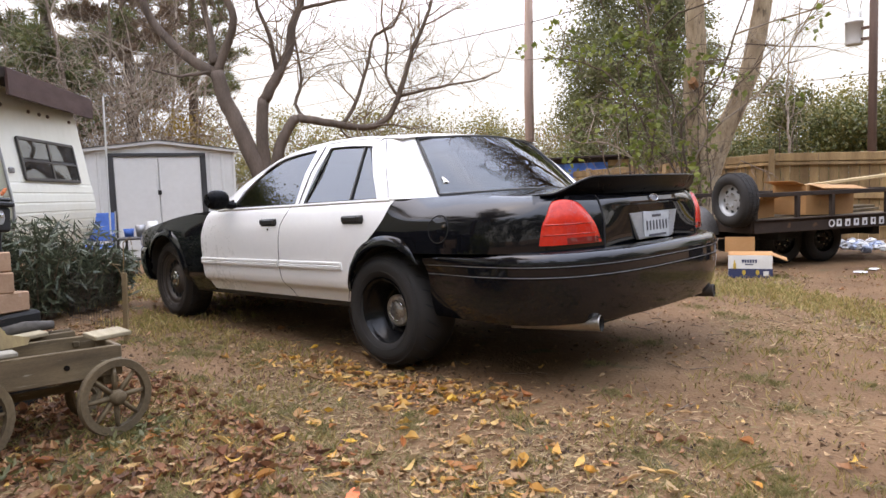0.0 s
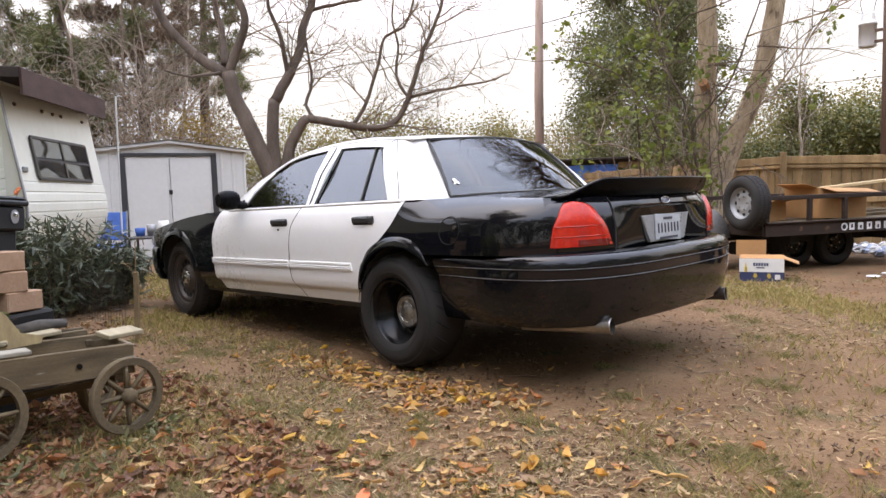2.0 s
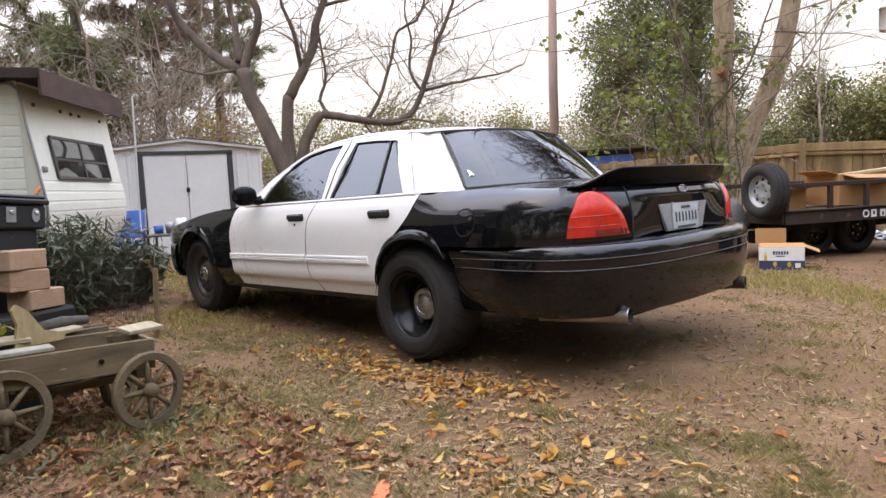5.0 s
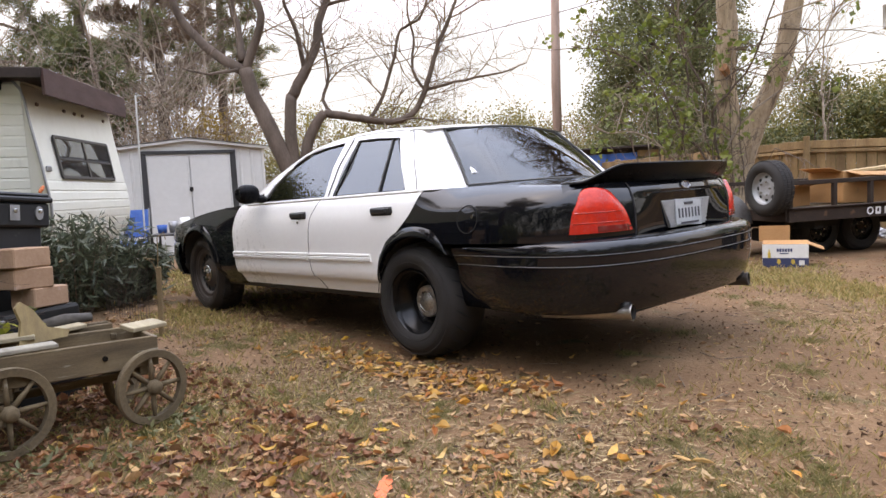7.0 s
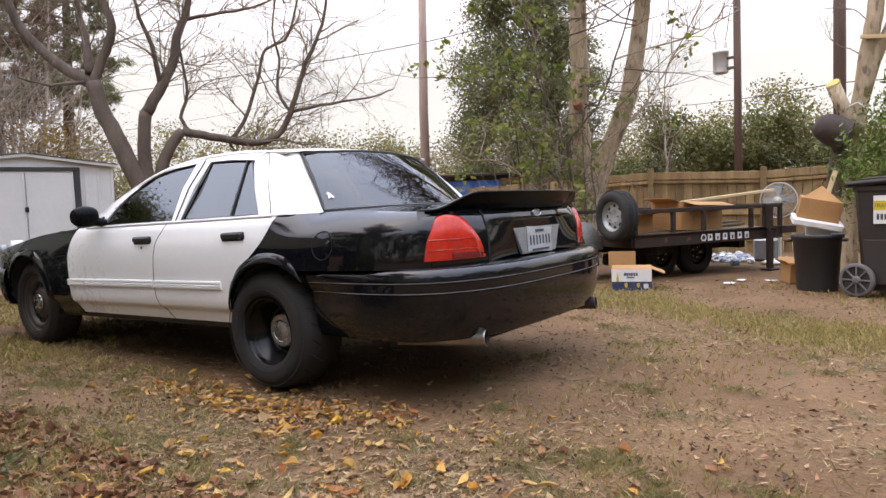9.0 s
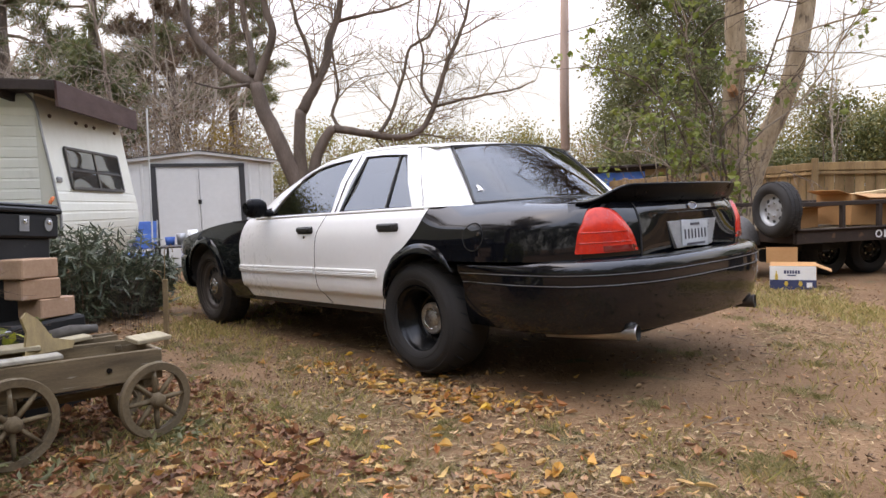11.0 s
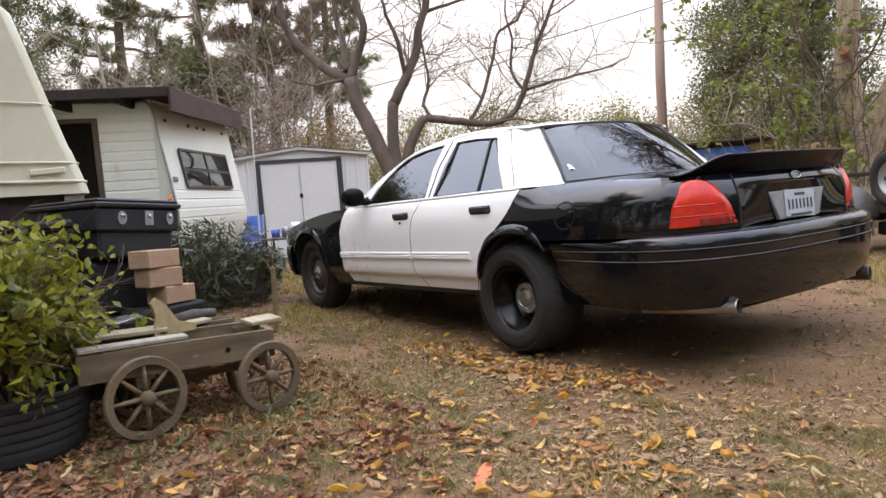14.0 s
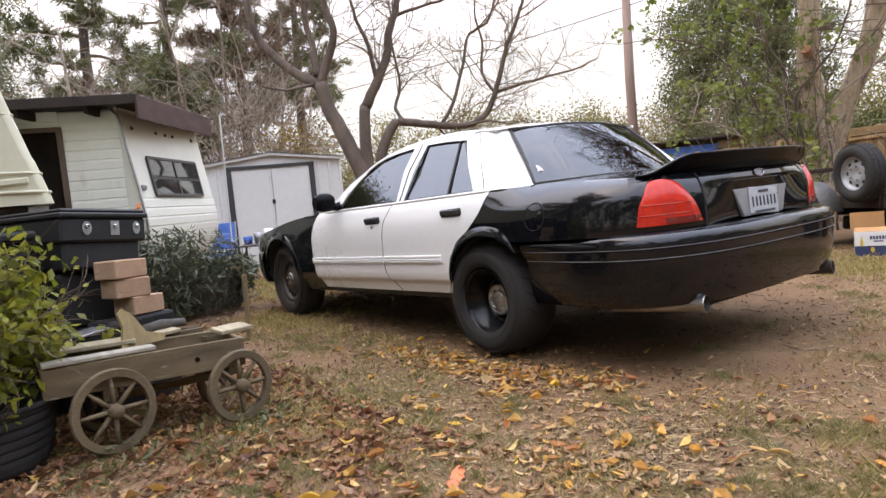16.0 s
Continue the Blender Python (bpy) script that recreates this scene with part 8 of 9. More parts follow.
def build_trailer():
    m = frame_from((0.19, 4.35, 0), (0.486, 0.874, 0), (-0.874, 0.486, 0))
    tr = thing("utility_trailer", m, "rusty black open utility trailer with side rails", "trailer")
    Ln, Wd = 2.52, 1.25
    def bar(nm, sx, sy, sz, x, y, z, lab=""):
        return part(nm, Geo().box(sx, sy, sz, T(x, y, z), 0.005), M_TRAILER, tr, lab)
    side = bar("side_channel", Ln, 0.05, 0.145, Ln / 2, 0, 0.485, "black side channel with white lettering")
    bar("side_flange", Ln, 0.08, 0.016, Ln / 2, -0.012, 0.565)
    bar("side_channel", Ln, 0.05, 0.13, Ln / 2, Wd, 0.485)
    bar("end_channel", 0.05, Wd, 0.13, 0, Wd / 2, 0.485)
    bar("end_channel", 0.05, Wd, 0.13, Ln, Wd / 2, 0.485)
    for y in (0.0, Wd):
        bar("top_rail", Ln, 0.05, 0.05, Ln / 2, y, 0.845)
        for x in (0.03, 0.62, 1.12, 1.95, 2.20, 2.49):
            bar("stanchion", 0.05, 0.05, 0.27, x, y, 0.695)
    bar("top_rail", 0.05, Wd, 0.05, Ln, Wd / 2, 0.845)
    for i in range(6):
        part("deck_board", Geo().box(Ln - 0.06, 0.19, 0.035, T(Ln / 2, 0.13 + 0.198 * i, 0.545), 0.004), M_WOOD_GREY, tr)
    # lettering reduced to plain upright strokes of its size
    for i in range(6):
        x = 1.20 + 0.128 * i
        part("letter_bar", Geo().box(0.075, 0.004, 0.085, T(x, -0.027, 0.485), 0.001), M_LETTER, side)
        part("letter_gap", Geo().box(0.026, 0.003, 0.04, T(x, -0.0295, 0.475 if i % 2 else 0.49), 0.0005), M_TRAILER, side)
    part("emblem_ring", Geo().lathe([(0.03, -0.003), (0.045, -0.003), (0.045, 0.003), (0.03, 0.003)], T(1.09, -0.027, 0.485, 90), 20, True), M_LETTER, side)
    M_RIM = surface("grey_rim_paint", (0.35, 0.36, 0.36), (0.26, 0.27, 0.27), rough=0.4, metal=0.3, scale=8, fine=40, bump=0.03)
    road_wheel(tr, T(-0.13, 0.13, 0.80, 90, 0, 90) @ T(0, 0, 0, 0, 180, 0), 0.305, 0.19, M_RIM, "spare_wheel")
    part("spare_bracket", Geo().box(0.10, 0.10, 0.36, T(-0.02, 0.16, 0.70), 0.006), M_TRAILER, tr)
    for x, y in ((0.84, 0.50), (1.36, 0.42), (1.36, 1.05)):
        road_wheel(tr, T(x, y, 0.268, 90, 0, 0), 0.272, 0.19, M_STEEL_BLK, "wheel")
    road_wheel(tr, T(-0.15, 0.93, 0.325, 90, 0, 90) @ T(0, 0, 0, 0, 180, 0), 0.32, 0.19, M_STEEL_BLK, "wheel")
    part("axle", Geo().tube([(1.36, 0.35, 0.27), (1.36, 1.15, 0.27)], 0.03, 10), M_TRAILER, tr)
    g = Geo()
    rows = []
    for i in range(15):
        a = radians(8 + 164 * i / 14)
        rows.append([(x, 0.93 - 0.42 * math.cos(a), 0.33 + (0.40 + dz) * math.sin(a)) for x, dz in ((-0.29, -0.02), (-0.285, 0.0), (-0.03, 0.0), (-0.028, -0.05))])
    g.grid(rows)
    part("mudguard", g, surface("grey_mudguard", (0.10, 0.095, 0.09), (0.065, 0.06, 0.056), rough=0.7, scale=5, fine=40, bump=0.15), tr, "rounded dark grey mudguard", smooth=True)
    part("undercarriage", Geo().box(1.7, 0.10, 0.12, T(1.15, 0.45, 0.36), 0.01).box(1.7, 0.10, 0.12, T(1.15, 1.0, 0.36), 0.01).box(0.10, 1.1, 0.10, T(0.5, 0.65, 0.36)).box(0.10, 1.1, 0.10, T(1.9, 0.65, 0.36)).box(1.2, 0.5, 0.16, T(1.0, 0.85, 0.20), 0.02), M_MUDLINER, tr, "dark undercarriage")
    # jack at the front corner
    part("jack_tube", Geo().box(0.07, 0.07, 0.86, T(2.22, -0.06, 0.43), 0.008), M_TRAILER, tr)
    part("jack_foot", Geo().box(0.16, 0.16, 0.02, T(2.22, -0.06, 0.01), 0.004), M_TRAILER, tr)
    part("jack_crank", Geo().tube([(2.22, -0.10, 0.55), (2.22, -0.18, 0.55), (2.22, -0.18, 0.42)], 0.012, 8), M_TRAILER, tr)
    part("coupler", Geo().box(0.30, 0.12, 0.10, T(2.62, 0.02, 0.52), 0.01), M_TRAILER, tr)
    big = carton("large_carton", 0.86, 0.46, 0.36, m @ T(1.36, 0.52, 0.566, 0, 2, 8), "large brown cardboard box on the trailer deck", "cartons on the trailer", False)
    part("flap", Geo().box(0.80, 0.006, 0.20, T(0.02, -0.23, 0.362, 104) @ T(0, 0, 0.10)), M_CARD, big)
    part("flap", Geo().box(0.006, 0.42, 0.20, T(-0.43, 0, 0.362) @ T(0, 0, 0, 0, -78) @ T(0, 0, 0.10)), M_CARD, big)
    part("tape_strip", Geo().box(0.86, 0.055, 0.003, T(0, 0, 0.366)), surface("parcel_tape", (0.30, 0.19, 0.11), rough=0.3, bump=0.0), big)
    carton("carton", 0.50, 0.34, 0.22, m @ T(0.40, 0.50, 0.566, 0, 0, 22), "brown cardboard box on the trailer deck", "cartons on the trailer")
    ob = part("new_plank", Geo().box(1.7, 0.09, 0.04, m @ T(2.35, 0.75, 0.985, 0, -4.5, -5), 0.004), M_PINE)
    tagged(ob, "new yellow pine board sticking out over the rail", "plank", "boards on the trailer")
    for i in range(4):
        ob = part("scrap_board", Geo().box(1.05, 0.10, 0.03, m @ T(1.95 + 0.04 * i, 0.55 + 0.14 * i, 0.585 + 0.03 * (i % 2), 0, -1, 6 - 5 * i), 0.004), M_WOOD_GREY)
        tagged(ob, "grey scrap board lying on the trailer deck", "plank", "boards on the trailer")


build_trailer()


def build_beer_carton():
    """An open drinks carton: white upper band, dark blue lower band."""
    M_CW = surface("printed_white_card", (0.66, 0.65, 0.61), (0.58, 0.57, 0.53), rough=0.6, scale=5, fine=50, bump=0.05)
    M_CB = surface("printed_blue_card", (0.018, 0.030, 0.085), (0.03, 0.04, 0.09), rough=0.55, scale=5, fine=50, bump=0.05)
    M_CY = surface("printed_gold", (0.55, 0.36, 0.06), (0.42, 0.28, 0.05), rough=0.6, scale=8, fine=50, bump=0.0)
    m = frame_from((0.18, 3.69, -0.004), Vector((0.945, 0.326, 0)).normalized(), Vector((-0.326, 0.945, 0)).normalized())
    c = thing("drinks_carton", m, "open white and dark blue drinks carton on the dirt", "box")
    sx, sy, sz = 0.42, 0.34, 0.24
    def wall(nm, w, mm):
        p_ = part(nm, Geo().box(w, 0.006, 0.14, mm @ T(0, 0, 0.17)), M_CW, c)
        part("blue_band", Geo().box(w + 0.001, 0.007, 0.10, mm @ T(0, 0, 0.05)), M_CB, p_)
        return p_
    front = wall("front_panel", sx, T(sx / 2, 0, 0))
    wall("back_panel", sx, T(sx / 2, sy, 0))
    part("end_panel", Geo().box(0.006, sy - 0.012, 0.14, T(sx, sy / 2, 0.17)), M_CARD, c)
    part("blue_end", Geo().box(0.006, sy - 0.012, 0.098, T(sx, sy / 2, 0.05)), M_CB, c)
    part("end_panel", Geo().box(0.006, sy - 0.012, 0.24, T(0, sy / 2, 0.12)), M_CW, c)
    part("base", Geo().box(sx - 0.01, sy - 0.01, 0.006, T(sx / 2, sy / 2, 0.006)), M_CARD, c)
    part("flap", Geo().box(0.30, 0.005, 0.17, T(0.10, sy + 0.002, 0.24, -4) @ T(0, 0, 0.085)), M_CARD, c, "raised brown flap")
    part("flap", Geo().box(0.005, sy - 0.02, 0.15, T(sx, sy / 2, 0.24) @ T(0, 0, 0, 0, 112) @ T(0, 0, 0.075)), M_CARD, c, "folded brown flap")
    part("flap", Geo().box(sx, 0.005, 0.12, T(sx / 2, 0.0, 0.24) @ T(0, 0, 0, -75) @ T(0, 0, 0.06)), M_CARD, c)
    for x, w in ((0.14, 0.020), (0.165, 0.018), (0.19, 0.018), (0.215, 0.018), (0.24, 0.018), (0.265, 0.018)):
        part("print_bar", Geo().box(w, 0.002, 0.034, T(x, -0.004, 0.18)), M_CB, front)
    part("print_line", Geo().box(0.08, 0.002, 0.012, T(0.20, -0.004, 0.145)), M_CB, front)
    part("print_bottle", Geo().lathe([(0, 0), (0.014, 0), (0.014, 0.05), (0.006, 0.07), (0.006, 0.09), (0, 0.09)], T(0.06, -0.002, 0.10), 10), M_CY, front)
    for x in (0.15, 0.28):
        part("print_emblem", Geo().prism([(-0.02, 0), (0, -0.025), (0.02, 0), (0.012, 0.03), (-0.012, 0.03)], 0.002, T(x, -0.004, 0.055, 90)), M_CY, front)
    part("print_patch", Geo().box(0.05, 0.002, 0.05, T(0.36, -0.004, 0.05)), M_CW, front)


build_beer_carton()


def build_bins():
    # tapered open dustbin
    can = thing("rubbish_bin", T(2.09, 4.44, -0.005) @ Matrix.Diagonal((0.88, 0.88, 0.95, 1)), "black plastic rubbish bin overfilled with cartons", "rubbish bin")
    part("bin_body", Geo().lathe([(0, 0), (0.205, 0), (0.215, 0.02), (0.255, 0.56), (0.275, 0.565), (0.28, 0.60), (0.265, 0.605), (0.245, 0.58), (0.20, 0.04), (0, 0.04)], None, 40), M_BINBLK, can, smooth=True)
    for s in (-1, 1):
        part("handle", Geo().box(0.06, 0.12, 0.03, T(s * 0.285, 0, 0.54), 0.008), M_BINBLK, can)
    M_STY = surface("white_foam", (0.68, 0.68, 0.66), (0.60, 0.60, 0.58), rough=0.8, scale=8, fine=90, bump=0.15)
    tagged(part("foam_block", Geo().box(0.22, 0.20, 0.50, T(2.09, 4.43, 0.40, 0, 2, 12), 0.01), M_STY), "white foam block standing in the bin", "packing foam")
    tagged(part("foam_tray", Geo().box(0.46, 0.36, 0.07, T(2.09, 4.40, 0.69, 8, 12, 14), 0.012), M_STY), "white foam tray lying on the bin", "packing foam")
    tc = carton("tipped_carton", 0.37, 0.22, 0.20, T(2.09, 4.40, 0.727, 8, 12, 14), "brown cardboard box tipped over the bin", "", False)
    g = Geo()
    fl = [Vector((-0.185, -0.108, 0.206)), Vector((0.185, -0.108, 0.206)), Vector((-0.02, 0.02, 0.335))]
    nrm = (fl[1] - fl[0]).cross(fl[2] - fl[0]).normalized() * 0.006
    g.add(fl + [p - nrm for p in fl], [(0, 1, 2), (5, 4, 3), (0, 3, 4, 1), (1, 4, 5, 2), (2, 5, 3, 0)])
    part("flap", g, M_CARD, tc, "folded peaked flap")
    # wheeled bin with a notice
    M_BROWN = surface("brown_bin", (0.026, 0.020, 0.018), (0.038, 0.030, 0.026), spec=0.3, rough=0.6, scale=3, fine=60, bump=0.06, c3=(0.085, 0.075, 0.066), spots=0.1)
    m = T(2.565, 4.40, -0.005, 0, 0, -22)
    wb = thing("wheeled_bin", m, "dark brown wheeled bin with a white notice", "wheelie bin")
    rows = []
    for z, k in ((0.06, 0.84), (0.10, 0.86), (0.55, 0.93), (0.98, 1.0), (1.0, 1.04), (1.04, 1.04)):
        hx, hy = 0.33 * k, 0.36 * k
        c = 0.05
        ring = [(0.33 - hx + c, -hy), (0.33 + hx - c, -hy), (0.33 + hx, -hy + c), (0.33 + hx, hy - c), (0.33 + hx - c, hy), (0.33 - hx + c, hy), (0.33 - hx, hy - c), (0.33 - hx, -hy + c)]
        rows.append([(x, y, z) for x, y in ring + ring[:1]])
    g = Geo().grid(rows)
    g.add(rows[0][:-1], [tuple(range(7, -1, -1))])
    g.add(rows[-1][:-1], [tuple(range(8))])
    body_ = auto_smooth(part("bin_body", g, M_BROWN, wb), 30)
    part("lid", Geo().box(0.76, 0.82, 0.05, T(0.34, 0, 1.085, 0, -3), 0.02).box(0.60, 0.66, 0.03, T(0.36, 0, 1.12, 0, -3), 0.012), M_BROWN, wb, "domed lid")
    part("hinge_bar", Geo().tube([(-0.05, -0.38, 1.05), (-0.05, 0.38, 1.05)], 0.02, 10), M_BROWN, wb)
    part("bottom_recess", Geo().box(0.50, 0.02, 0.42, T(0.34, -0.335, 0.33), 0.006), M_BROWN, wb)
    note = part("notice", Geo().box(0.34, 0.004, 0.26, T(0.36, -0.362, 0.82, 0, 0, 0), 0.001), M_STY, wb, "white printed notice")
    M_YEL = surface("yellow_print", (0.62, 0.44, 0.03), rough=0.6, bump=0)
    part("yellow_band", Geo().box(0.33, 0.002, 0.085, T(0.36, -0.3655, 0.86)), M_YEL, note)
    cu = bpy.data.curves.new("notice_words", "FONT")
    cu.body, cu.size, cu.align_x, cu.extrude = "TRASH PICKUP", 0.05, "CENTER", 0.0005
    tx = new("notice_words", cu)
    tx.data.materials.append(M_PLATE_INK)
    tx.parent = note
    tx.matrix_basis = T(0.36, -0.3675, 0.843, 90)
    for i in range(9):
        part("number_bar", Geo().box(0.022, 0.002, 0.055, T(0.23 + 0.033 * i, -0.3655, 0.755)), M_PLATE_INK, note)
    M_BINWHEEL = surface("bin_wheel_grey", (0.13, 0.125, 0.12), (0.085, 0.082, 0.078), rough=0.6, bump=0.05)
    for yy, sg in ((-0.39, 1), (0.39, -1)):
        wh = new("bin_wheel")
        wh.parent, wh.matrix_basis = wb, T(0.06, yy, 0.158, 90 * sg)
        part("tyre", Geo().lathe([(0.128, -0.026), (0.150, -0.028), (0.160, -0.018), (0.162, 0.0), (0.160, 0.018), (0.150, 0.028), (0.128, 0.026)], None, 44), M_BINWHEEL, wh, "grey plastic tread", smooth=True)
        part("disc", Geo().lathe([(0.130, 0.010), (0.05, 0.008), (0, 0.008)], None, 36), M_BROWN, wh)
        part("hub", Geo().lathe([(0.040, 0.006), (0.038, 0.026), (0.02, 0.030), (0, 0.030)], None, 24), M_BINWHEEL, wh, smooth=True)
        for k in range(8):
            part("spoke", Geo().box(0.10, 0.016, 0.014, Matrix.Rotation(math.pi / 4 * k, 4, "Z") @ T(0.084, 0, 0.016), 0.004), M_BINWHEEL, wh)
    part("wheel_axle", Geo().tube([(0.06, -0.38, 0.148), (0.06, 0.38, 0.148)], 0.012, 8), M_STEEL_BLK, wb)
    part("front_foot", Geo().box(0.10, 0.50, 0.07, T(0.56, 0, 0.035), 0.01), M_BROWN, wb)
    # pedestal fan
    M_FAN = surface("fan_white", (0.62, 0.61, 0.56), (0.54, 0.53, 0.48), rough=0.5, scale=6, fine=40, bump=0.03)
    M_FANBLADE = surface("fan_blade", (0.30, 0.33, 0.32), (0.24, 0.27, 0.26), rough=0.4, bump=0.0)
    fan = thing("pedestal_fan", T(1.28, 7.25, 0, 0, 0, -12) @ Matrix.Diagonal((1.20, 1.20, 0.96, 1)), "white pedestal fan standing idle outdoors", "fan")
    part("base", Geo().lathe([(0, 0), (0.20, 0), (0.21, 0.015), (0.17, 0.035), (0.03, 0.06), (0, 0.06)], None, 28), M_FAN, fan, smooth=True)
    part("pole", Geo().tube([(0, 0, 0.04), (0, 0, 0.90)], 0.018, 12), M_FAN, fan, smooth=True)
    part("motor", Geo().lathe([(0, -0.09), (0.05, -0.085), (0.065, -0.04), (0.065, 0.03), (0.03, 0.05), (0, 0.05)], T(0, 0.05, 0.94, 90), 20), M_DARK, fan, smooth=True)
    cage = new("cage")
    cage.parent = fan
    cage.matrix_basis = T(0, -0.03, 0.94, 90, 0, 8) @ Matrix.Diagonal((0.78, 0.975, 0.9, 1))
    part("cage_ring", Geo().tube([(0.265 * math.cos(2 * math.pi * i / 48), 0.265 * math.sin(2 * math.pi * i / 48), 0.0) for i in range(49)], 0.007, 6), M_FAN, cage, smooth=True)
    g = Geo()
    for i in range(64):
        a = 2 * math.pi * i / 64
        g.tube([(0.05 * math.cos(a), 0.05 * math.sin(a), 0.055), (0.18 * math.cos(a + 0.15), 0.18 * math.sin(a + 0.15), 0.050), (0.263 * math.cos(a + 0.25), 0.263 * math.sin(a + 0.25), 0.004)], 0.0022, 4, False)
    part("cage_wires", g, M_FAN, cage)
    part("cage_boss", Geo().lathe([(0, 0.064), (0.05, 0.06), (0.055, 0.05)], None, 20), M_FAN, cage, smooth=True)
    for k in range(4):
        a = math.pi / 2 * k
        g = Geo().grid([[Matrix.Rotation(a, 4, "Z") @ Vector((r, w, 0.012 * w / 0.06)) for w in (-0.05 * r / 0.2, 0.0, 0.07 * r / 0.2)] for r in (0.04, 0.12, 0.18, 0.22)])
        part("blade", g, M_FANBLADE, cage, smooth=True)
    # flattened carton, rubbish and paper on the ground
    carton("squashed_carton", 0.30, 0.26, 0.20, T(1.84, 5.02, -0.005, 0, 3, 30), "squashed brown carton on the dirt", "", True)
    rng = random.Random(12)
    M_BLUEBAG = surface("blue_bag", (0.25, 0.32, 0.46), (0.35, 0.40, 0.50), rough=0.4, scale=8, fine=40, bump=0.2)
    for i in range(64):
        u = rng.random()
        x, y = 0.10 + 0.90 * u + rng.gauss(0, 0.16), 7.95 - 0.60 * u + rng.gauss(0, 0.30)
        g = Geo()
        s = rng.uniform(0.025, 0.075)
        rings = []
        for j in range(7):
            f = j / 6 * math.pi
            rings.append([(s * math.sin(f) * math.cos(t) * rng.uniform(0.5, 1.5), s * math.sin(f) * math.sin(t) * rng.uniform(0.5, 1.5), s * 0.8 * (1 - math.cos(f)) * rng.uniform(0.9, 1.1)) for t in [2 * math.pi * k / 9 for k in range(9)]])
            rings[-1].append(rings[-1][0])
        g.grid(rings)
        ob = part("rubbish_bag", g, (M_STY, M_BLUEBAG, M_STY, M_ALU)[i % 4])
        ob.matrix_world = T(x, y, -0.02)
        tagged(ob, "crumpled pale plastic rubbish bag on the dirt", "rubbish bag", "litter behind the trailer")
    for i in range(4):
        x, y = 1.55 + rng.uniform(-0.45, 0.75), 4.55 + rng.uniform(-0.5, 0.5)
        g = Geo().grid([[(a * 0.06, b * 0.05, 0.008 + rng.uniform(0, 0.012)) for b in range(-1, 2)] for a in range(-1, 2)])
        ob = part("paper_scrap", g, M_STY)
        ob.matrix_world = T(x, y, ground_z(x, y), 0, 0, rng.uniform(0, 180))
        tagged(ob, "torn white paper scrap on the dirt", "paper", "paper scraps")
    st = tagged(part("leaning_stick", Geo().box(0.05, 0.03, 1.0, T(2.06, 5.0, 0.75, -8, 16, 0), 0.005), M_PINE), "pale timber batten leaning behind the bins", "plank")
    tagged(part("grey_tub", Geo().box(0.34, 0.30, 0.34, T(1.02, 7.75, 0.16), 0.03), M_ALU), "grey plastic tub behind the trailer", "tub")


build_bins()


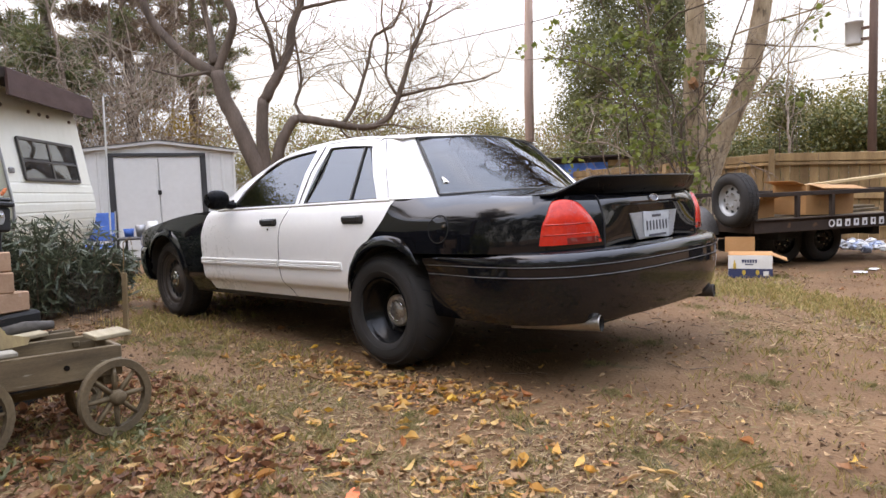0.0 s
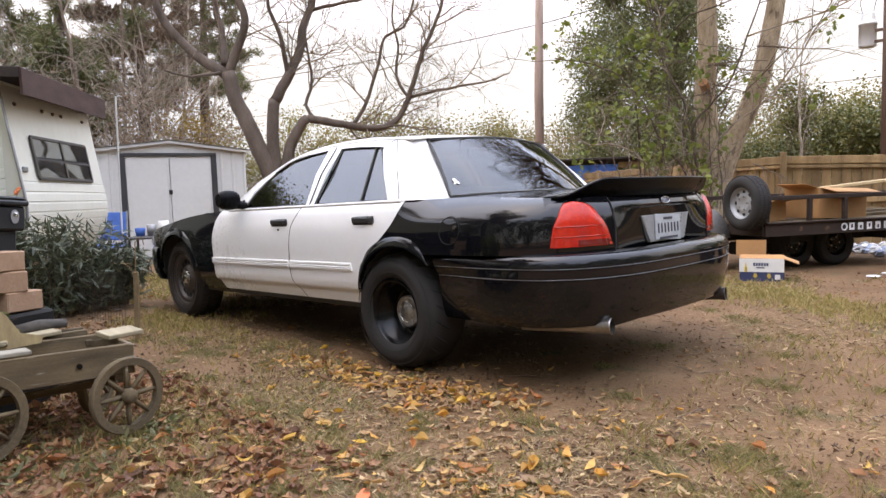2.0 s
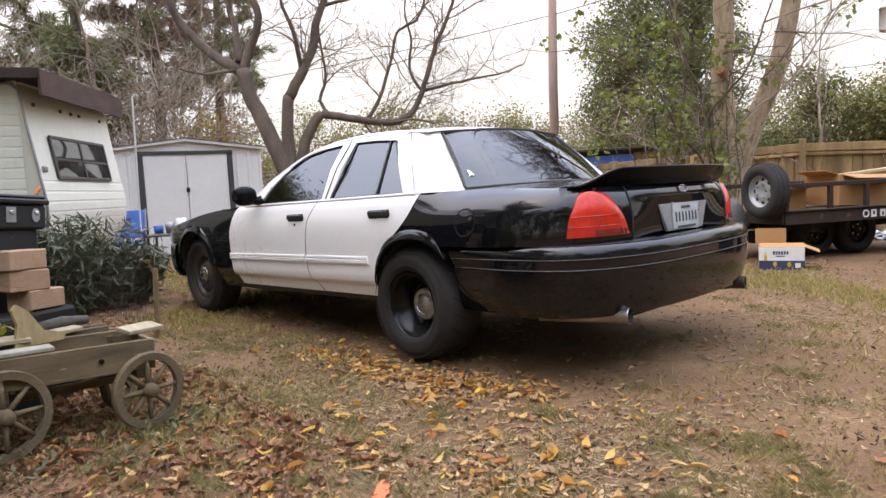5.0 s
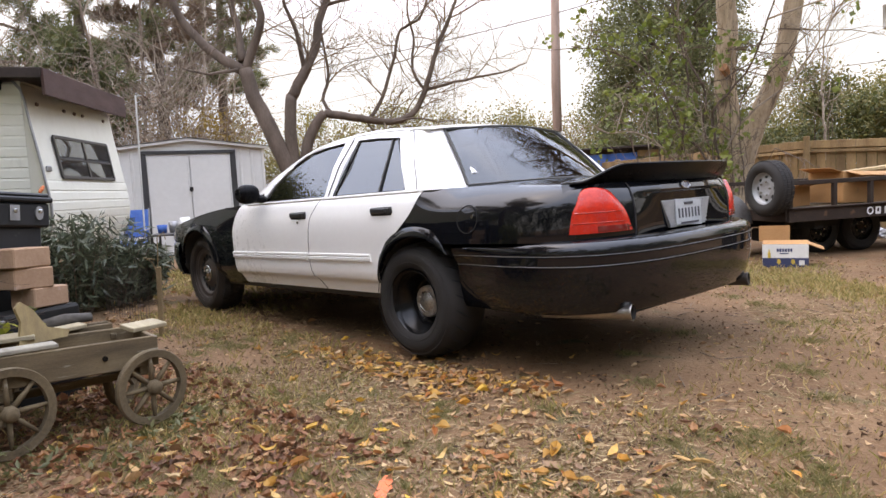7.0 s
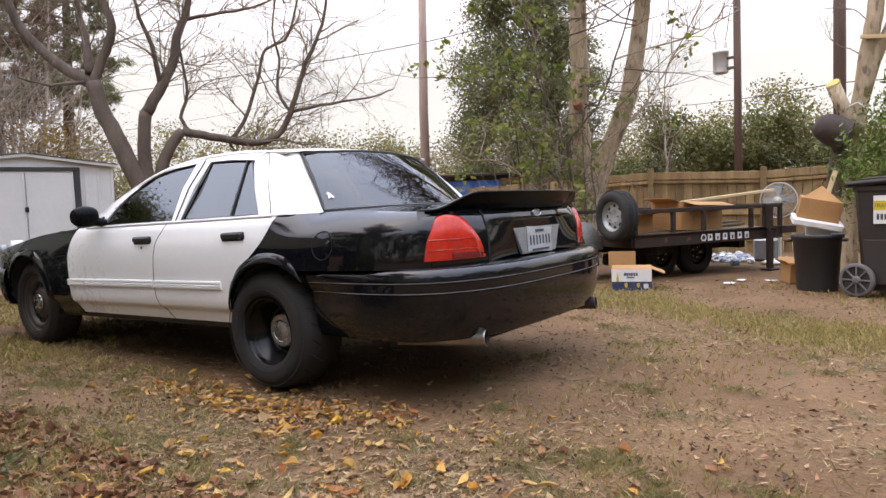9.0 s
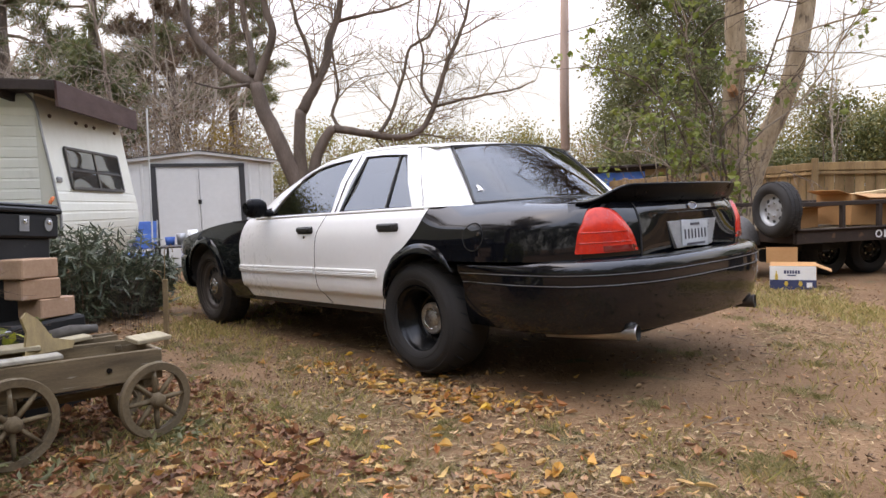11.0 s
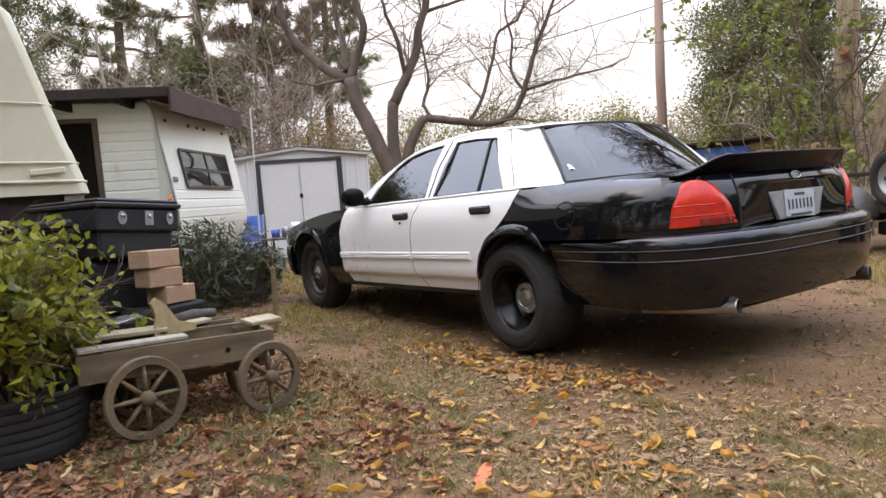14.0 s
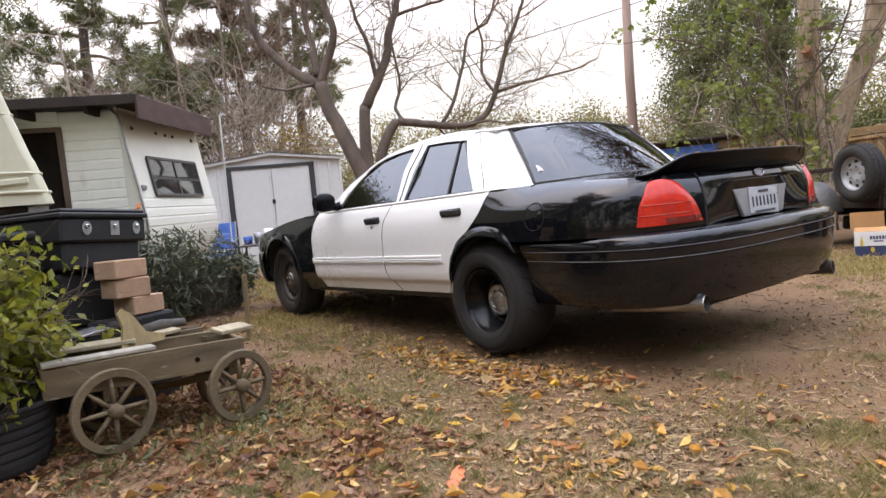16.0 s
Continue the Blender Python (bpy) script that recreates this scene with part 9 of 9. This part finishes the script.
def build_stump_tree():
    """Lopped tree with a hung black pot, and the cedar beside it."""
    rng, rn = random.Random(91), np.random.default_rng(91)
    t = thing("lopped_tree", T(2.33, 6.10, 0), "pale lopped tree trunk with sawn-off limb", "tree")
    g = Geo()
    limb(g, [(-0.12, 0.02, -0.1), (-0.10, 0, 0.9), (-0.04, 0, 1.6), (0.0, 0, 1.95), (0.04, 0, 2.21), (0.09, 0, 2.6), (0.14, 0, 2.92), (0.18, 0, 3.23), (0.24, 0.02, 4.4)], 0.115, 0.078, 14, 0.14, 0.006, rng)
    part("trunk", g, M_BARK_PALE, t, smooth=True)
    g = Geo()
    limb(g, [(0.05, -0.02, 2.10), (0.16, -0.01, 2.50), (0.30, 0.0, 2.85), (0.50, 0.05, 3.5)], 0.072, 0.05, 12, 0.14, 0.004, rng)
    part("trunk_fork", g, M_BARK_PALE, t, smooth=True)
    lop = part("lopped_limb", Geo().tube([(-0.02, -0.02, 1.66), (-0.10, -0.10, 1.86), (-0.16, -0.15, 2.02), (-0.245, -0.22, 2.26)], [0.10, 0.088, 0.080, 0.078], 16), M_BARK_PALE, t, smooth=True)
    q = Vector((-0.30, -0.42, 0.55)).normalized().to_track_quat("Z", "Y").to_matrix().to_4x4()
    q.translation = Vector((-0.248, -0.226, 2.268))
    part("sawn_face", Geo().lathe([(0.0, 0.006), (0.076, 0.006), (0.081, 0.0), (0.078, -0.030)], q, 24), surface("sawn_yellow", (0.66, 0.52, 0.17), (0.55, 0.41, 0.12), rough=0.8, scale=14, fine=60, bump=0.15), lop, "yellow sawn face")
    part("tie_rope", Geo().tube([(-0.22, -0.17, 1.99), (-0.12, -0.21, 1.97), (0.0, -0.13, 2.03), (0.08, -0.14, 1.96), (0.18, -0.16, 1.87), (0.32, -0.22, 1.80)], 0.007, 6), M_STICKER, t, "pale rope tied round the trunk")
    part("board_arm", Geo().box(0.44, 0.025, 0.045, T(0.24, -0.11, 2.755, 0, 8, 0), 0.004), M_PINE, t, "pale board nailed across the fork")
    g = Geo()
    for p, d in (((0.06, -0.02, 2.55), (-0.7, 0, 0.5)), ((0.12, 0, 2.95), (-0.8, 0.1, 0.6)), ((0.17, 0, 3.2), (-0.9, 0, 0.25))):
        twig_tree(g, Vector(p), Vector(d), 0.42, 0.010, 3, rng, 0.02, 0.7, (2, 2), 4)
    tagged(part("twig_spray", g, M_TWIG, t), kind="stuff")
    pot = Geo().lathe([(0, -0.20), (0.10, -0.20), (0.16, -0.14), (0.19, -0.02), (0.20, 0.10), (0.215, 0.11), (0.215, 0.13), (0.185, 0.13), (0.165, -0.02), (0.11, -0.16), (0, -0.17)], T(2.09, 5.86, 1.72, 0, 118, 28) @ Matrix.Diagonal((0.95, 0.95, 1.0, 1)), 36)
    tagged(part("hanging_pot", pot, surface("dark_pot", (0.040, 0.026, 0.022), (0.07, 0.045, 0.036), rough=0.8, scale=6, fine=50, bump=0.15), smooth=True), "dark brown pot hung on the lopped tree", "pot")
    part("pot_hook", Geo().tube([(-0.20, -0.19, 1.88), (-0.16, -0.16, 1.99), (-0.10, -0.10, 1.95)], 0.010, 6), M_STEEL_BLK, t)
    part("dark_trunk", Geo().tube([(-0.28, 0.0, -0.1), (-0.27, -0.02, 0.8), (-0.20, -0.06, 1.45), (-0.06, -0.06, 1.80)], [0.105, 0.10, 0.095, 0.085], 12), M_BARK, t, smooth=True)
    c = thing("cedar_bush", T(2.98, 5.55, 0), "bright green feathery cedar bush behind the bins", "bush")
    g = Geo()
    cent = []
    limb(g, [(0, 0, -0.1), (0, 0, 1.0), (0.05, 0, 2.2)], 0.06, 0.02, 8, 0.3)
    part("trunk", g, M_BARK, c, smooth=True)
    for i in range(150):
        z = rng.uniform(0.5, 2.35)
        w = soft_tab([(0.4, 0.5), (1.1, 0.80), (1.55, 0.72), (1.9, 0.45), (2.4, 0.16)], z)
        a = rng.uniform(0, 6.28)
        r = w * rng.uniform(0.45, 1.0)
        cent.append((r * math.cos(a), r * math.sin(a), z))
    pts = blobs(rn, cent, 90, 0.085, 1.2)
    tagged(part("foliage", leaf_cloud(pts, 0.075, rn, 0.0, 0.30), L_CEDAR, c, "bright green sprays"), kind="stuff")


build_stump_tree()

# ---- fallen leaves, grass, clods and a paint mark ----
def scatter(n, box, dens, seed):
    """Random plan points in a box (x0, x1, y0, y1), thinned by dens(x, y) between 0 and 1."""
    rng = random.Random(seed)
    out = []
    x0, x1, y0, y1 = box
    while len(out) < n:
        x, y = rng.uniform(x0, x1), rng.uniform(y0, y1)
        if rng.random() < dens(x, y):
            out.append((x, y))
    return out


def litter_mesh(pts, length, width, seed, curl=0.28, lift=0.005, tilt=0.13):
    """Curled, creased leaves lying on the ground."""
    rn = np.random.default_rng(seed)
    g = Geo()
    for x, y in pts:
        L = length * (0.5 + 0.95 * rn.random() ** 1.6)
        W = width * L * rn.uniform(0.6, 1.15)
        c = curl * rn.uniform(-0.35, 1.3) * L
        f = W * rn.uniform(-0.15, 0.75)
        a = rn.uniform(0, 6.2832)
        m = Matrix.Translation((x, y, ground_z(x, y) + lift + rn.uniform(0, 0.010) + abs(c) * 0.12)) @ Matrix.Rotation(a, 4, "Z") @ Matrix.Rotation(rn.normal(0, tilt), 4, "X") @ Matrix.Rotation(rn.normal(0, tilt), 4, "Y")
        bend, tw = rn.normal(0, 0.14) * L, rn.normal(0, 0.7)
        vs = [(-L * rn.uniform(0.5, 0.62), bend, c * 0.8)]
        for u, w in ((-0.30, 0.34), (-0.06, 0.50), (0.18, 0.42), (0.36, 0.20)):
            y0, z0 = bend * 4 * u * u, c * 3.2 * u * u
            k = f * (w * 2) * (1 + tw * u)
            wa, wb = w * rn.uniform(0.65, 1.2), w * rn.uniform(0.65, 1.2)
            vs += [(L * (u + rn.normal(0, 0.02)), y0 + W * wa, z0 + k * rn.uniform(0.6, 1.3)), (L * u, y0, z0), (L * (u + rn.normal(0, 0.02)), y0 - W * wb, z0 + k * (1 - tw * 0.6))]
        vs.append((L * rn.uniform(0.48, 0.60), bend * rn.uniform(0.5, 1.6), c * rn.uniform(0.6, 1.4)))
        g.add([m @ Vector(v) for v in vs], [(0, 2, 1), (0, 3, 2), (1, 2, 5, 4), (2, 3, 6, 5), (4, 5, 8, 7), (5, 6, 9, 8), (7, 8, 11, 10), (8, 9, 12, 11), (10, 11, 13), (11, 12, 13)])
    return g


def patch(x, y, s=0.8, k=0.0):
    return 0.5 + 0.5 * noise.noise(Vector((x * s, y * s, k)))


def near_side(x, y):
    """The leafy strip between cart, car and filming spot."""
    d = 1.0
    if y > -0.95:
        d *= 0.22 if x < 1.4 else 0.30
    if x > 1.5:
        d *= max(0.12, 1 - (x - 1.5) * 0.75)
    if x > 0.2 and y < -1.9:
        d *= 0.45
    if x < -0.2 and y > -1.75:
        d *= 0.4
    return d * (0.05 + 2.8 * max(0, patch(x, y, 1.3, 3.3) - 0.45)) * (0.5 + patch(x, y, 3.5, 8.1) * 0.8)


def bright_strip(x, y):
    """Yellow leaves gather in a drift ahead of the rear wheel."""
    u = Vector((x - 1.15, y + 1.75))
    e = math.exp(-(u.x * u.x / 0.95 + u.y * u.y / 0.55))
    u2 = Vector((x - 0.30, y + 1.12))
    e2 = math.exp(-(u2.x * u2.x / 0.30 + u2.y * u2.y / 0.035))
    return min(1.0, (0.07 + 0.45 * e + 1.1 * e2) * (0.35 + patch(x, y, 2.2, 5.0)))


def brown_drift(x, y):
    """Darker small leaves along the car's side and round the cart."""
    u = Vector((x + 0.6, y + 2.2))
    e = math.exp(-(u.x * u.x / 2.6 + u.y * u.y / 0.5))
    u3 = Vector((x - 0.2, y + 1.12))
    e3 = math.exp(-(u3.x * u3.x / 0.35 + u3.y * u3.y / 0.03))
    return min(1.0, near_side(x, y) * (0.35 + 1.1 * e + 2.0 * e3))


def grass_at(x, y):
    p = patch(x, y, 0.7, 12.0)
    d = 0.0
    if x < -2.2 and y < 1.5:
        d = 0.75
    b = math.exp(-(((x - 1.4) * 0.47 + (y - 2.7) * 0.88) ** 2) / 0.25)
    d = max(d, 0.9 * b * (1 if x > 0.3 else 0.6))
    if y < -0.9 and x > -2.2:
        d = max(d, 0.22 if x < 1.6 else 0.14)
    if y < -2.0 and x < 0.6:
        d = max(d, 0.20)
    if y > -0.9 and x > 1.2 and d < 0.1:
        d = 0.07
    if abs(y) < 0.95 and -3.8 < x < 1.3:
        d *= 0.15
    return min(1.0, d * max(0.0, p - 0.42) * 3.6)


def mould_at(x, y):
    """Crumbled leaves gather in streaks, most of all on the leafy side."""
    d = max(0.0, patch(x, y, 1.5, 31.0) - 0.36) * 1.8 * (0.2 + patch(x, y, 5.0, 32.0))
    if y > -0.6:
        d *= 0.16
    return min(1.0, d)


def turf_clumps():
    """Short grey-green turf in ragged clumps on the near dirt."""
    rng = random.Random(29)
    g = Geo()
    for cx, cy in scatter(130, (-0.2, 3.0, -3.7, -0.9), lambda x, y: max(0.0, patch(x, y, 1.1, 41.0) - 0.34) * 2, 28) + scatter(70, (-2.8, 0.0, -3.3, -1.0), lambda x, y: max(0.0, patch(x, y, 1.2, 44.0) - 0.36) * 2, 31) + scatter(30, (0.6, 3.6, -0.9, 3.2), lambda x, y: max(0.0, patch(x, y, 0.9, 43.0) - 0.36) * 2, 30):
        r = rng.uniform(0.05, 0.15)
        for _ in range(int(120 + 900 * r)):
            a, q = rng.uniform(0, 6.28), r * abs(rng.gauss(0, 0.6))
            x, y = cx + math.cos(a) * q * 1.5, cy + math.sin(a) * q
            z, h = ground_z(x, y), rng.uniform(0.010, 0.032)
            b = rng.uniform(0, 6.28)
            w = rng.uniform(0.0008, 0.0015)
            dx, dy = math.cos(b) * w, math.sin(b) * w
            lx, ly = rng.gauss(0, 0.7) * h, rng.gauss(0, 0.7) * h
            g.add([(x - dx, y - dy, z - 0.002), (x + dx, y + dy, z - 0.002), (x + lx * 0.5 + dx, y + ly * 0.5 + dy, z + h * 0.65), (x + lx, y + ly, z + h)], [(0, 1, 2, 3)])
    mat = leafy("short_turf", [(0.15, 0.15, 0.05), (0.21, 0.19, 0.07), (0.32, 0.25, 0.11), (0.13, 0.125, 0.045), (0.40, 0.30, 0.15)], rough=0.75, trans=0.25)
    tagged(part("turf", g, mat), "short ragged grass clumps on the dirt", "grass", kind="stuff")


def hay_at(x, y):
    """Mats of dead grass, thin on the wheel tracks and under the car."""
    d = max(0.0, patch(x, y, 0.9, 21.0) - 0.42) * 2.6 * (0.3 + patch(x, y, 4.0, 22.0))
    if abs(y) < 0.95 and x < 1.3:
        d *= 0.15
    if y > -0.9 and x > 1.0:
        d *= 0.55
    if x > 1.7 and y < -0.9:
        d *= 0.5
    return min(1.0, d)


def build_litter():
    yellow = leafy("dry_yellow_leaf", [(0.60, 0.25, 0.04), (0.62, 0.36, 0.10), (0.38, 0.12, 0.032), (0.56, 0.39, 0.20), (0.19, 0.08, 0.042), (0.58, 0.35, 0.12), (0.32, 0.14, 0.062), (0.68, 0.38, 0.05)], rough=0.6, trans=0.2)
    brown = leafy("dry_brown_leaf", [(0.30, 0.14, 0.06), (0.46, 0.28, 0.14), (0.17, 0.08, 0.042), (0.48, 0.32, 0.17), (0.34, 0.13, 0.055), (0.36, 0.20, 0.10), (0.09, 0.046, 0.03), (0.52, 0.33, 0.15)], rough=0.7, trans=0.12)
    box = (-4.5, 3.3, -4.2, 3.6)
    a = part("yellow_leaves", litter_mesh(scatter(350, (-1.2, 2.6, -3.4, -0.6), bright_strip, 1), 0.062, 0.48, 1), yellow)
    tagged(a, "yellow and orange leaves strewn on the dirt", "leaves", kind="stuff")
    b = part("brown_leaves", litter_mesh(scatter(3300, (-3.2, 2.8, -4.0, -0.5), brown_drift, 2), 0.042, 0.42, 2), brown)
    tagged(b, "small dry brown leaves littering the yard", "leaves", kind="stuff")
    c = part("sparse_leaves", litter_mesh(scatter(3400, (-3.5, 4.2, -2.4, 5.0), lambda x, y: (0.15 + 1.6 * max(0, patch(x, y, 1.3, 2) - 0.45)) * (0.25 if abs(y) < 0.9 and x < 1.1 else 1), 3), 0.036, 0.5, 3), brown)
    tagged(c, "scattered dry brown leaves on bare dirt", "leaves", kind="stuff")
    d = part("mixed_leaves", litter_mesh(scatter(440, (-1.6, 2.9, -3.9, -0.4), near_side, 4), 0.050, 0.5, 4), yellow)
    tagged(d, "scattered tan and yellow leaves", "leaves", kind="stuff")
    h = part("broad_leaves", litter_mesh(scatter(110, (-0.2, 1.9, -3.4, -2.1), lambda x, y: patch(x, y, 1.6, 4), 14), 0.066, 0.52, 14), yellow)
    tagged(h, "broad curled orange leaves near the cart", "leaves", kind="stuff")
    e = part("lawn_leaves", litter_mesh(scatter(2200, (-7.5, -2.2, -3.0, 1.6), lambda x, y: patch(x, y, 0.8, 6), 5), 0.055, 0.55, 5), brown)
    tagged(e, "dry leaves on the rough grass", "leaves", kind="stuff")

    russet = leafy("russet_leaf", [(0.20, 0.075, 0.035), (0.30, 0.12, 0.05), (0.13, 0.055, 0.03), (0.40, 0.19, 0.085), (0.085, 0.04, 0.024), (0.24, 0.085, 0.04)], rough=0.7, trans=0.1)
    rn = random.Random(51)
    pts = []
    for cx, cy in scatter(520, (-1.5, 1.15, -3.7, -1.95), lambda x, y: max(0.1, patch(x, y, 1.4, 52.0)), 50):
        pts += [(cx + rn.gauss(0, 0.07), cy + rn.gauss(0, 0.05)) for _ in range(rn.randint(4, 15))]
    k = part("russet_leaves", litter_mesh(pts, 0.046, 0.6, 52, 0.4, 0.007, 0.28), russet)
    tagged(k, "russet brown leaves heaped round the cart", "leaves", kind="stuff")
    pts = []
    for cx, cy in scatter(34, (0.2, 2.4, -3.3, -1.0), lambda x, y: max(0.1, patch(x, y, 1.2, 55.0)), 53):
        pts += [(cx + rn.gauss(0, 0.09), cy + rn.gauss(0, 0.05)) for _ in range(rn.randint(3, 11))]
    k = part("heaped_leaves", litter_mesh(pts, 0.058, 0.5, 54, 0.4, 0.010, 0.22), yellow)
    tagged(k, "small heaps of curled yellow leaves", "leaves", kind="stuff")

    pts = []
    for _ in range(420):
        u = rn.random()
        pts.append((-0.75 + 1.75 * u + rn.gauss(0, 0.05), -1.27 + 0.22 * u + 0.05 * math.sin(9 * u) + rn.gauss(0, 0.075)))
    k = part("wheel_leaves", litter_mesh(pts, 0.052, 0.58, 57, 0.4, 0.009, 0.25), yellow)
    tagged(k, "orange and tan leaves drifted against the tyre", "leaves", kind="stuff")

    # grass in tufts
    straw = leafy("rough_grass", [(0.20, 0.185, 0.045), (0.29, 0.235, 0.07), (0.44, 0.31, 0.13), (0.36, 0.235, 0.10), (0.16, 0.155, 0.04)], rough=0.7, trans=0.3)
    rng = random.Random(6)
    g = Geo()
    for x, y in scatter(13000, (-7.0, 4.2, -4.3, 5.2), grass_at, 7):
        far = (Vector((x, y)) - Vector((3, -3.5))).length
        for _ in range(5):
            px, py = x + rng.gauss(0, 0.028), y + rng.gauss(0, 0.028)
            h, a = rng.uniform(0.018, 0.058), rng.uniform(0, 6.28)
            w = 0.0016 + 0.0006 * far
            z = ground_z(px, py)
            dx, dy = math.cos(a) * w, math.sin(a) * w
            bx, by = rng.gauss(0, 0.55) * h, rng.gauss(0, 0.55) * h
            g.add([(px - dx, py - dy, z - 0.003), (px + dx, py + dy, z - 0.003), (px + bx * 0.5 + dx * 0.7, py + by * 0.5 + dy * 0.7, z + h * 0.6), (px + bx, py + by, z + h)], [(0, 1, 2, 3)])
    tagged(part("grass", g, straw), "thin patchy grass with dry blades", "grass", kind="stuff")
    # dry hay lying in mats
    hay = leafy("dry_hay", [(0.29, 0.18, 0.09), (0.38, 0.25, 0.13), (0.17, 0.10, 0.052), (0.22, 0.165, 0.07), (0.48, 0.34, 0.19), (0.13, 0.08, 0.045)], rough=0.8, trans=0.1)
    g = Geo()
    for x, y in scatter(56000, (-3.0, 3.6, -4.1, 4.2), hay_at, 17):
        a, L, w = rng.uniform(0, 6.28), rng.uniform(0.015, 0.065), rng.uniform(0.0009, 0.0022)
        z = ground_z(x, y) + rng.uniform(0.002, 0.011)
        dx, dy = math.cos(a), math.sin(a)
        b = rng.gauss(0, 0.25) * L
        g.add([(x - dy * w, y + dx * w, z), (x + dy * w, y - dx * w, z), (x + dx * L * 0.5 + dy * (w + b * 0.3), y + dy * L * 0.5 - dx * (w + b * 0.3), z + rng.uniform(0, 0.006)), (x + dx * L + dy * b, y + dy * L - dx * b, z + rng.uniform(-0.003, 0.012))], [(0, 1, 2, 3)])
    tagged(part("dry_hay", g, hay), "mats of dry straw-coloured grass on the dirt", "hay", kind="stuff")
    turf_clumps()
    # low weeds by the cart wheels
    weed = leafy("weed_leaves", [(0.095, 0.095, 0.03), (0.13, 0.12, 0.04), (0.07, 0.07, 0.026)], trans=0.3)
    pts = []
    for cx, cy, k, s in ((-0.02, -2.35, 80, 0.13), (0.12, -2.55, 60, 0.16), (0.05, -2.95, 50, 0.2), (0.25, -2.75, 30, 0.16), (0.2, -3.2, 40, 0.2)):
        for _ in range(k):
            x, y = cx + rng.gauss(0, s * 0.55), cy + rng.gauss(0, s * 0.55)
            pts.append((x, y, ground_z(x, y) + rng.uniform(0.005, 0.085)))
    tagged(part("weeds", leaf_cloud(pts, 0.045, np.random.default_rng(3), 0.2, 0.35), weed), "low green weeds round the cart wheels", "weeds", kind="stuff")
    # dark leaf mould and chips between the leaves
    mould = leafy("leaf_mould", [(0.07, 0.038, 0.022), (0.11, 0.06, 0.033), (0.16, 0.085, 0.045), (0.045, 0.027, 0.018), (0.24, 0.14, 0.075)], rough=0.85, trans=0.0)
    m_ = part("leaf_mould", litter_mesh(scatter(9000, (-3.4, 3.4, -4.0, 3.6), mould_at, 27), 0.022, 0.5, 27, 0.5, 0.003, 0.5), mould)
    tagged(m_, "dark crumbled leaves trodden into the dirt", "leaves", kind="stuff")
    # clods, twigs and chips
    g = Geo()
    for x, y in scatter(5200, (-3, 4, -3.9, 4.5), lambda x, y: 0.3 + 0.7 * patch(x, y, 1.4, 9), 8):
        s = rng.uniform(0.003, 0.011)
        m = Matrix.Translation((x, y, ground_z(x, y) + s * 0.3)) @ Euler((rng.uniform(0, 6), rng.uniform(0, 6), rng.uniform(0, 6))).to_matrix().to_4x4()
        g.add([m @ Vector(v) for v in ((s, 0, 0), (-s, 0.2 * s, 0), (0, s * 0.8, 0), (0, -s, 0), (0, 0, s * 0.8), (0, 0, -s * 0.7))], [(0, 2, 4), (2, 1, 4), (1, 3, 4), (3, 0, 4), (2, 0, 5), (1, 2, 5), (3, 1, 5), (0, 3, 5)])
    tagged(part("clods", g, M_SOIL), "small dirt clods and stones", "stones", kind="stuff")
    g = Geo()
    for x, y in scatter(260, (-3, 3.4, -3.9, 3.5), lambda x, y: 0.6, 9):
        a, L = rng.uniform(0, 6.28), rng.uniform(0.05, 0.22)
        z = ground_z(x, y) + 0.006
        g.tube([(x, y, z), (x + math.cos(a) * L * 0.5 + rng.gauss(0, 0.008), y + math.sin(a) * L * 0.5 + rng.gauss(0, 0.008), z + 0.004), (x + math.cos(a) * L, y + math.sin(a) * L, z)], [0.003, 0.0025, 0.0015], 4)
    tagged(part("fallen_twigs", g, M_TWIG), "thin fallen twigs on the dirt", "twigs", kind="stuff")
    # marking paint sprayed on the dirt
    g = Geo()
    rows = []
    for i in range(15):
        u = i / 14
        cx, cy = 1.315 - 0.14 * u, -2.26 + 0.14 * u
        w = 0.027 * math.sin(math.pi * min(1, u * 0.9 + 0.08)) ** 0.6
        rows.append([(cx + k * w * 0.3 + rng.gauss(0, 0.003), cy + k * w + rng.gauss(0, 0.002), ground_z(cx, cy + k * w) + 0.013) for k in (-1, -0.5, 0, 0.5, 1)])
    g.grid(rows)
    M_SPRAY = surface("orange_spray", (0.85, 0.16, 0.05), (0.60, 0.13, 0.06), rough=0.7, scale=20, fine=120, bump=0.3, c3=(0.30, 0.16, 0.10), spots=0.3, world_space=True)
    tagged(part("paint_mark", g, M_SPRAY), "fluorescent orange spray mark on the dirt", "paint mark")


build_litter()
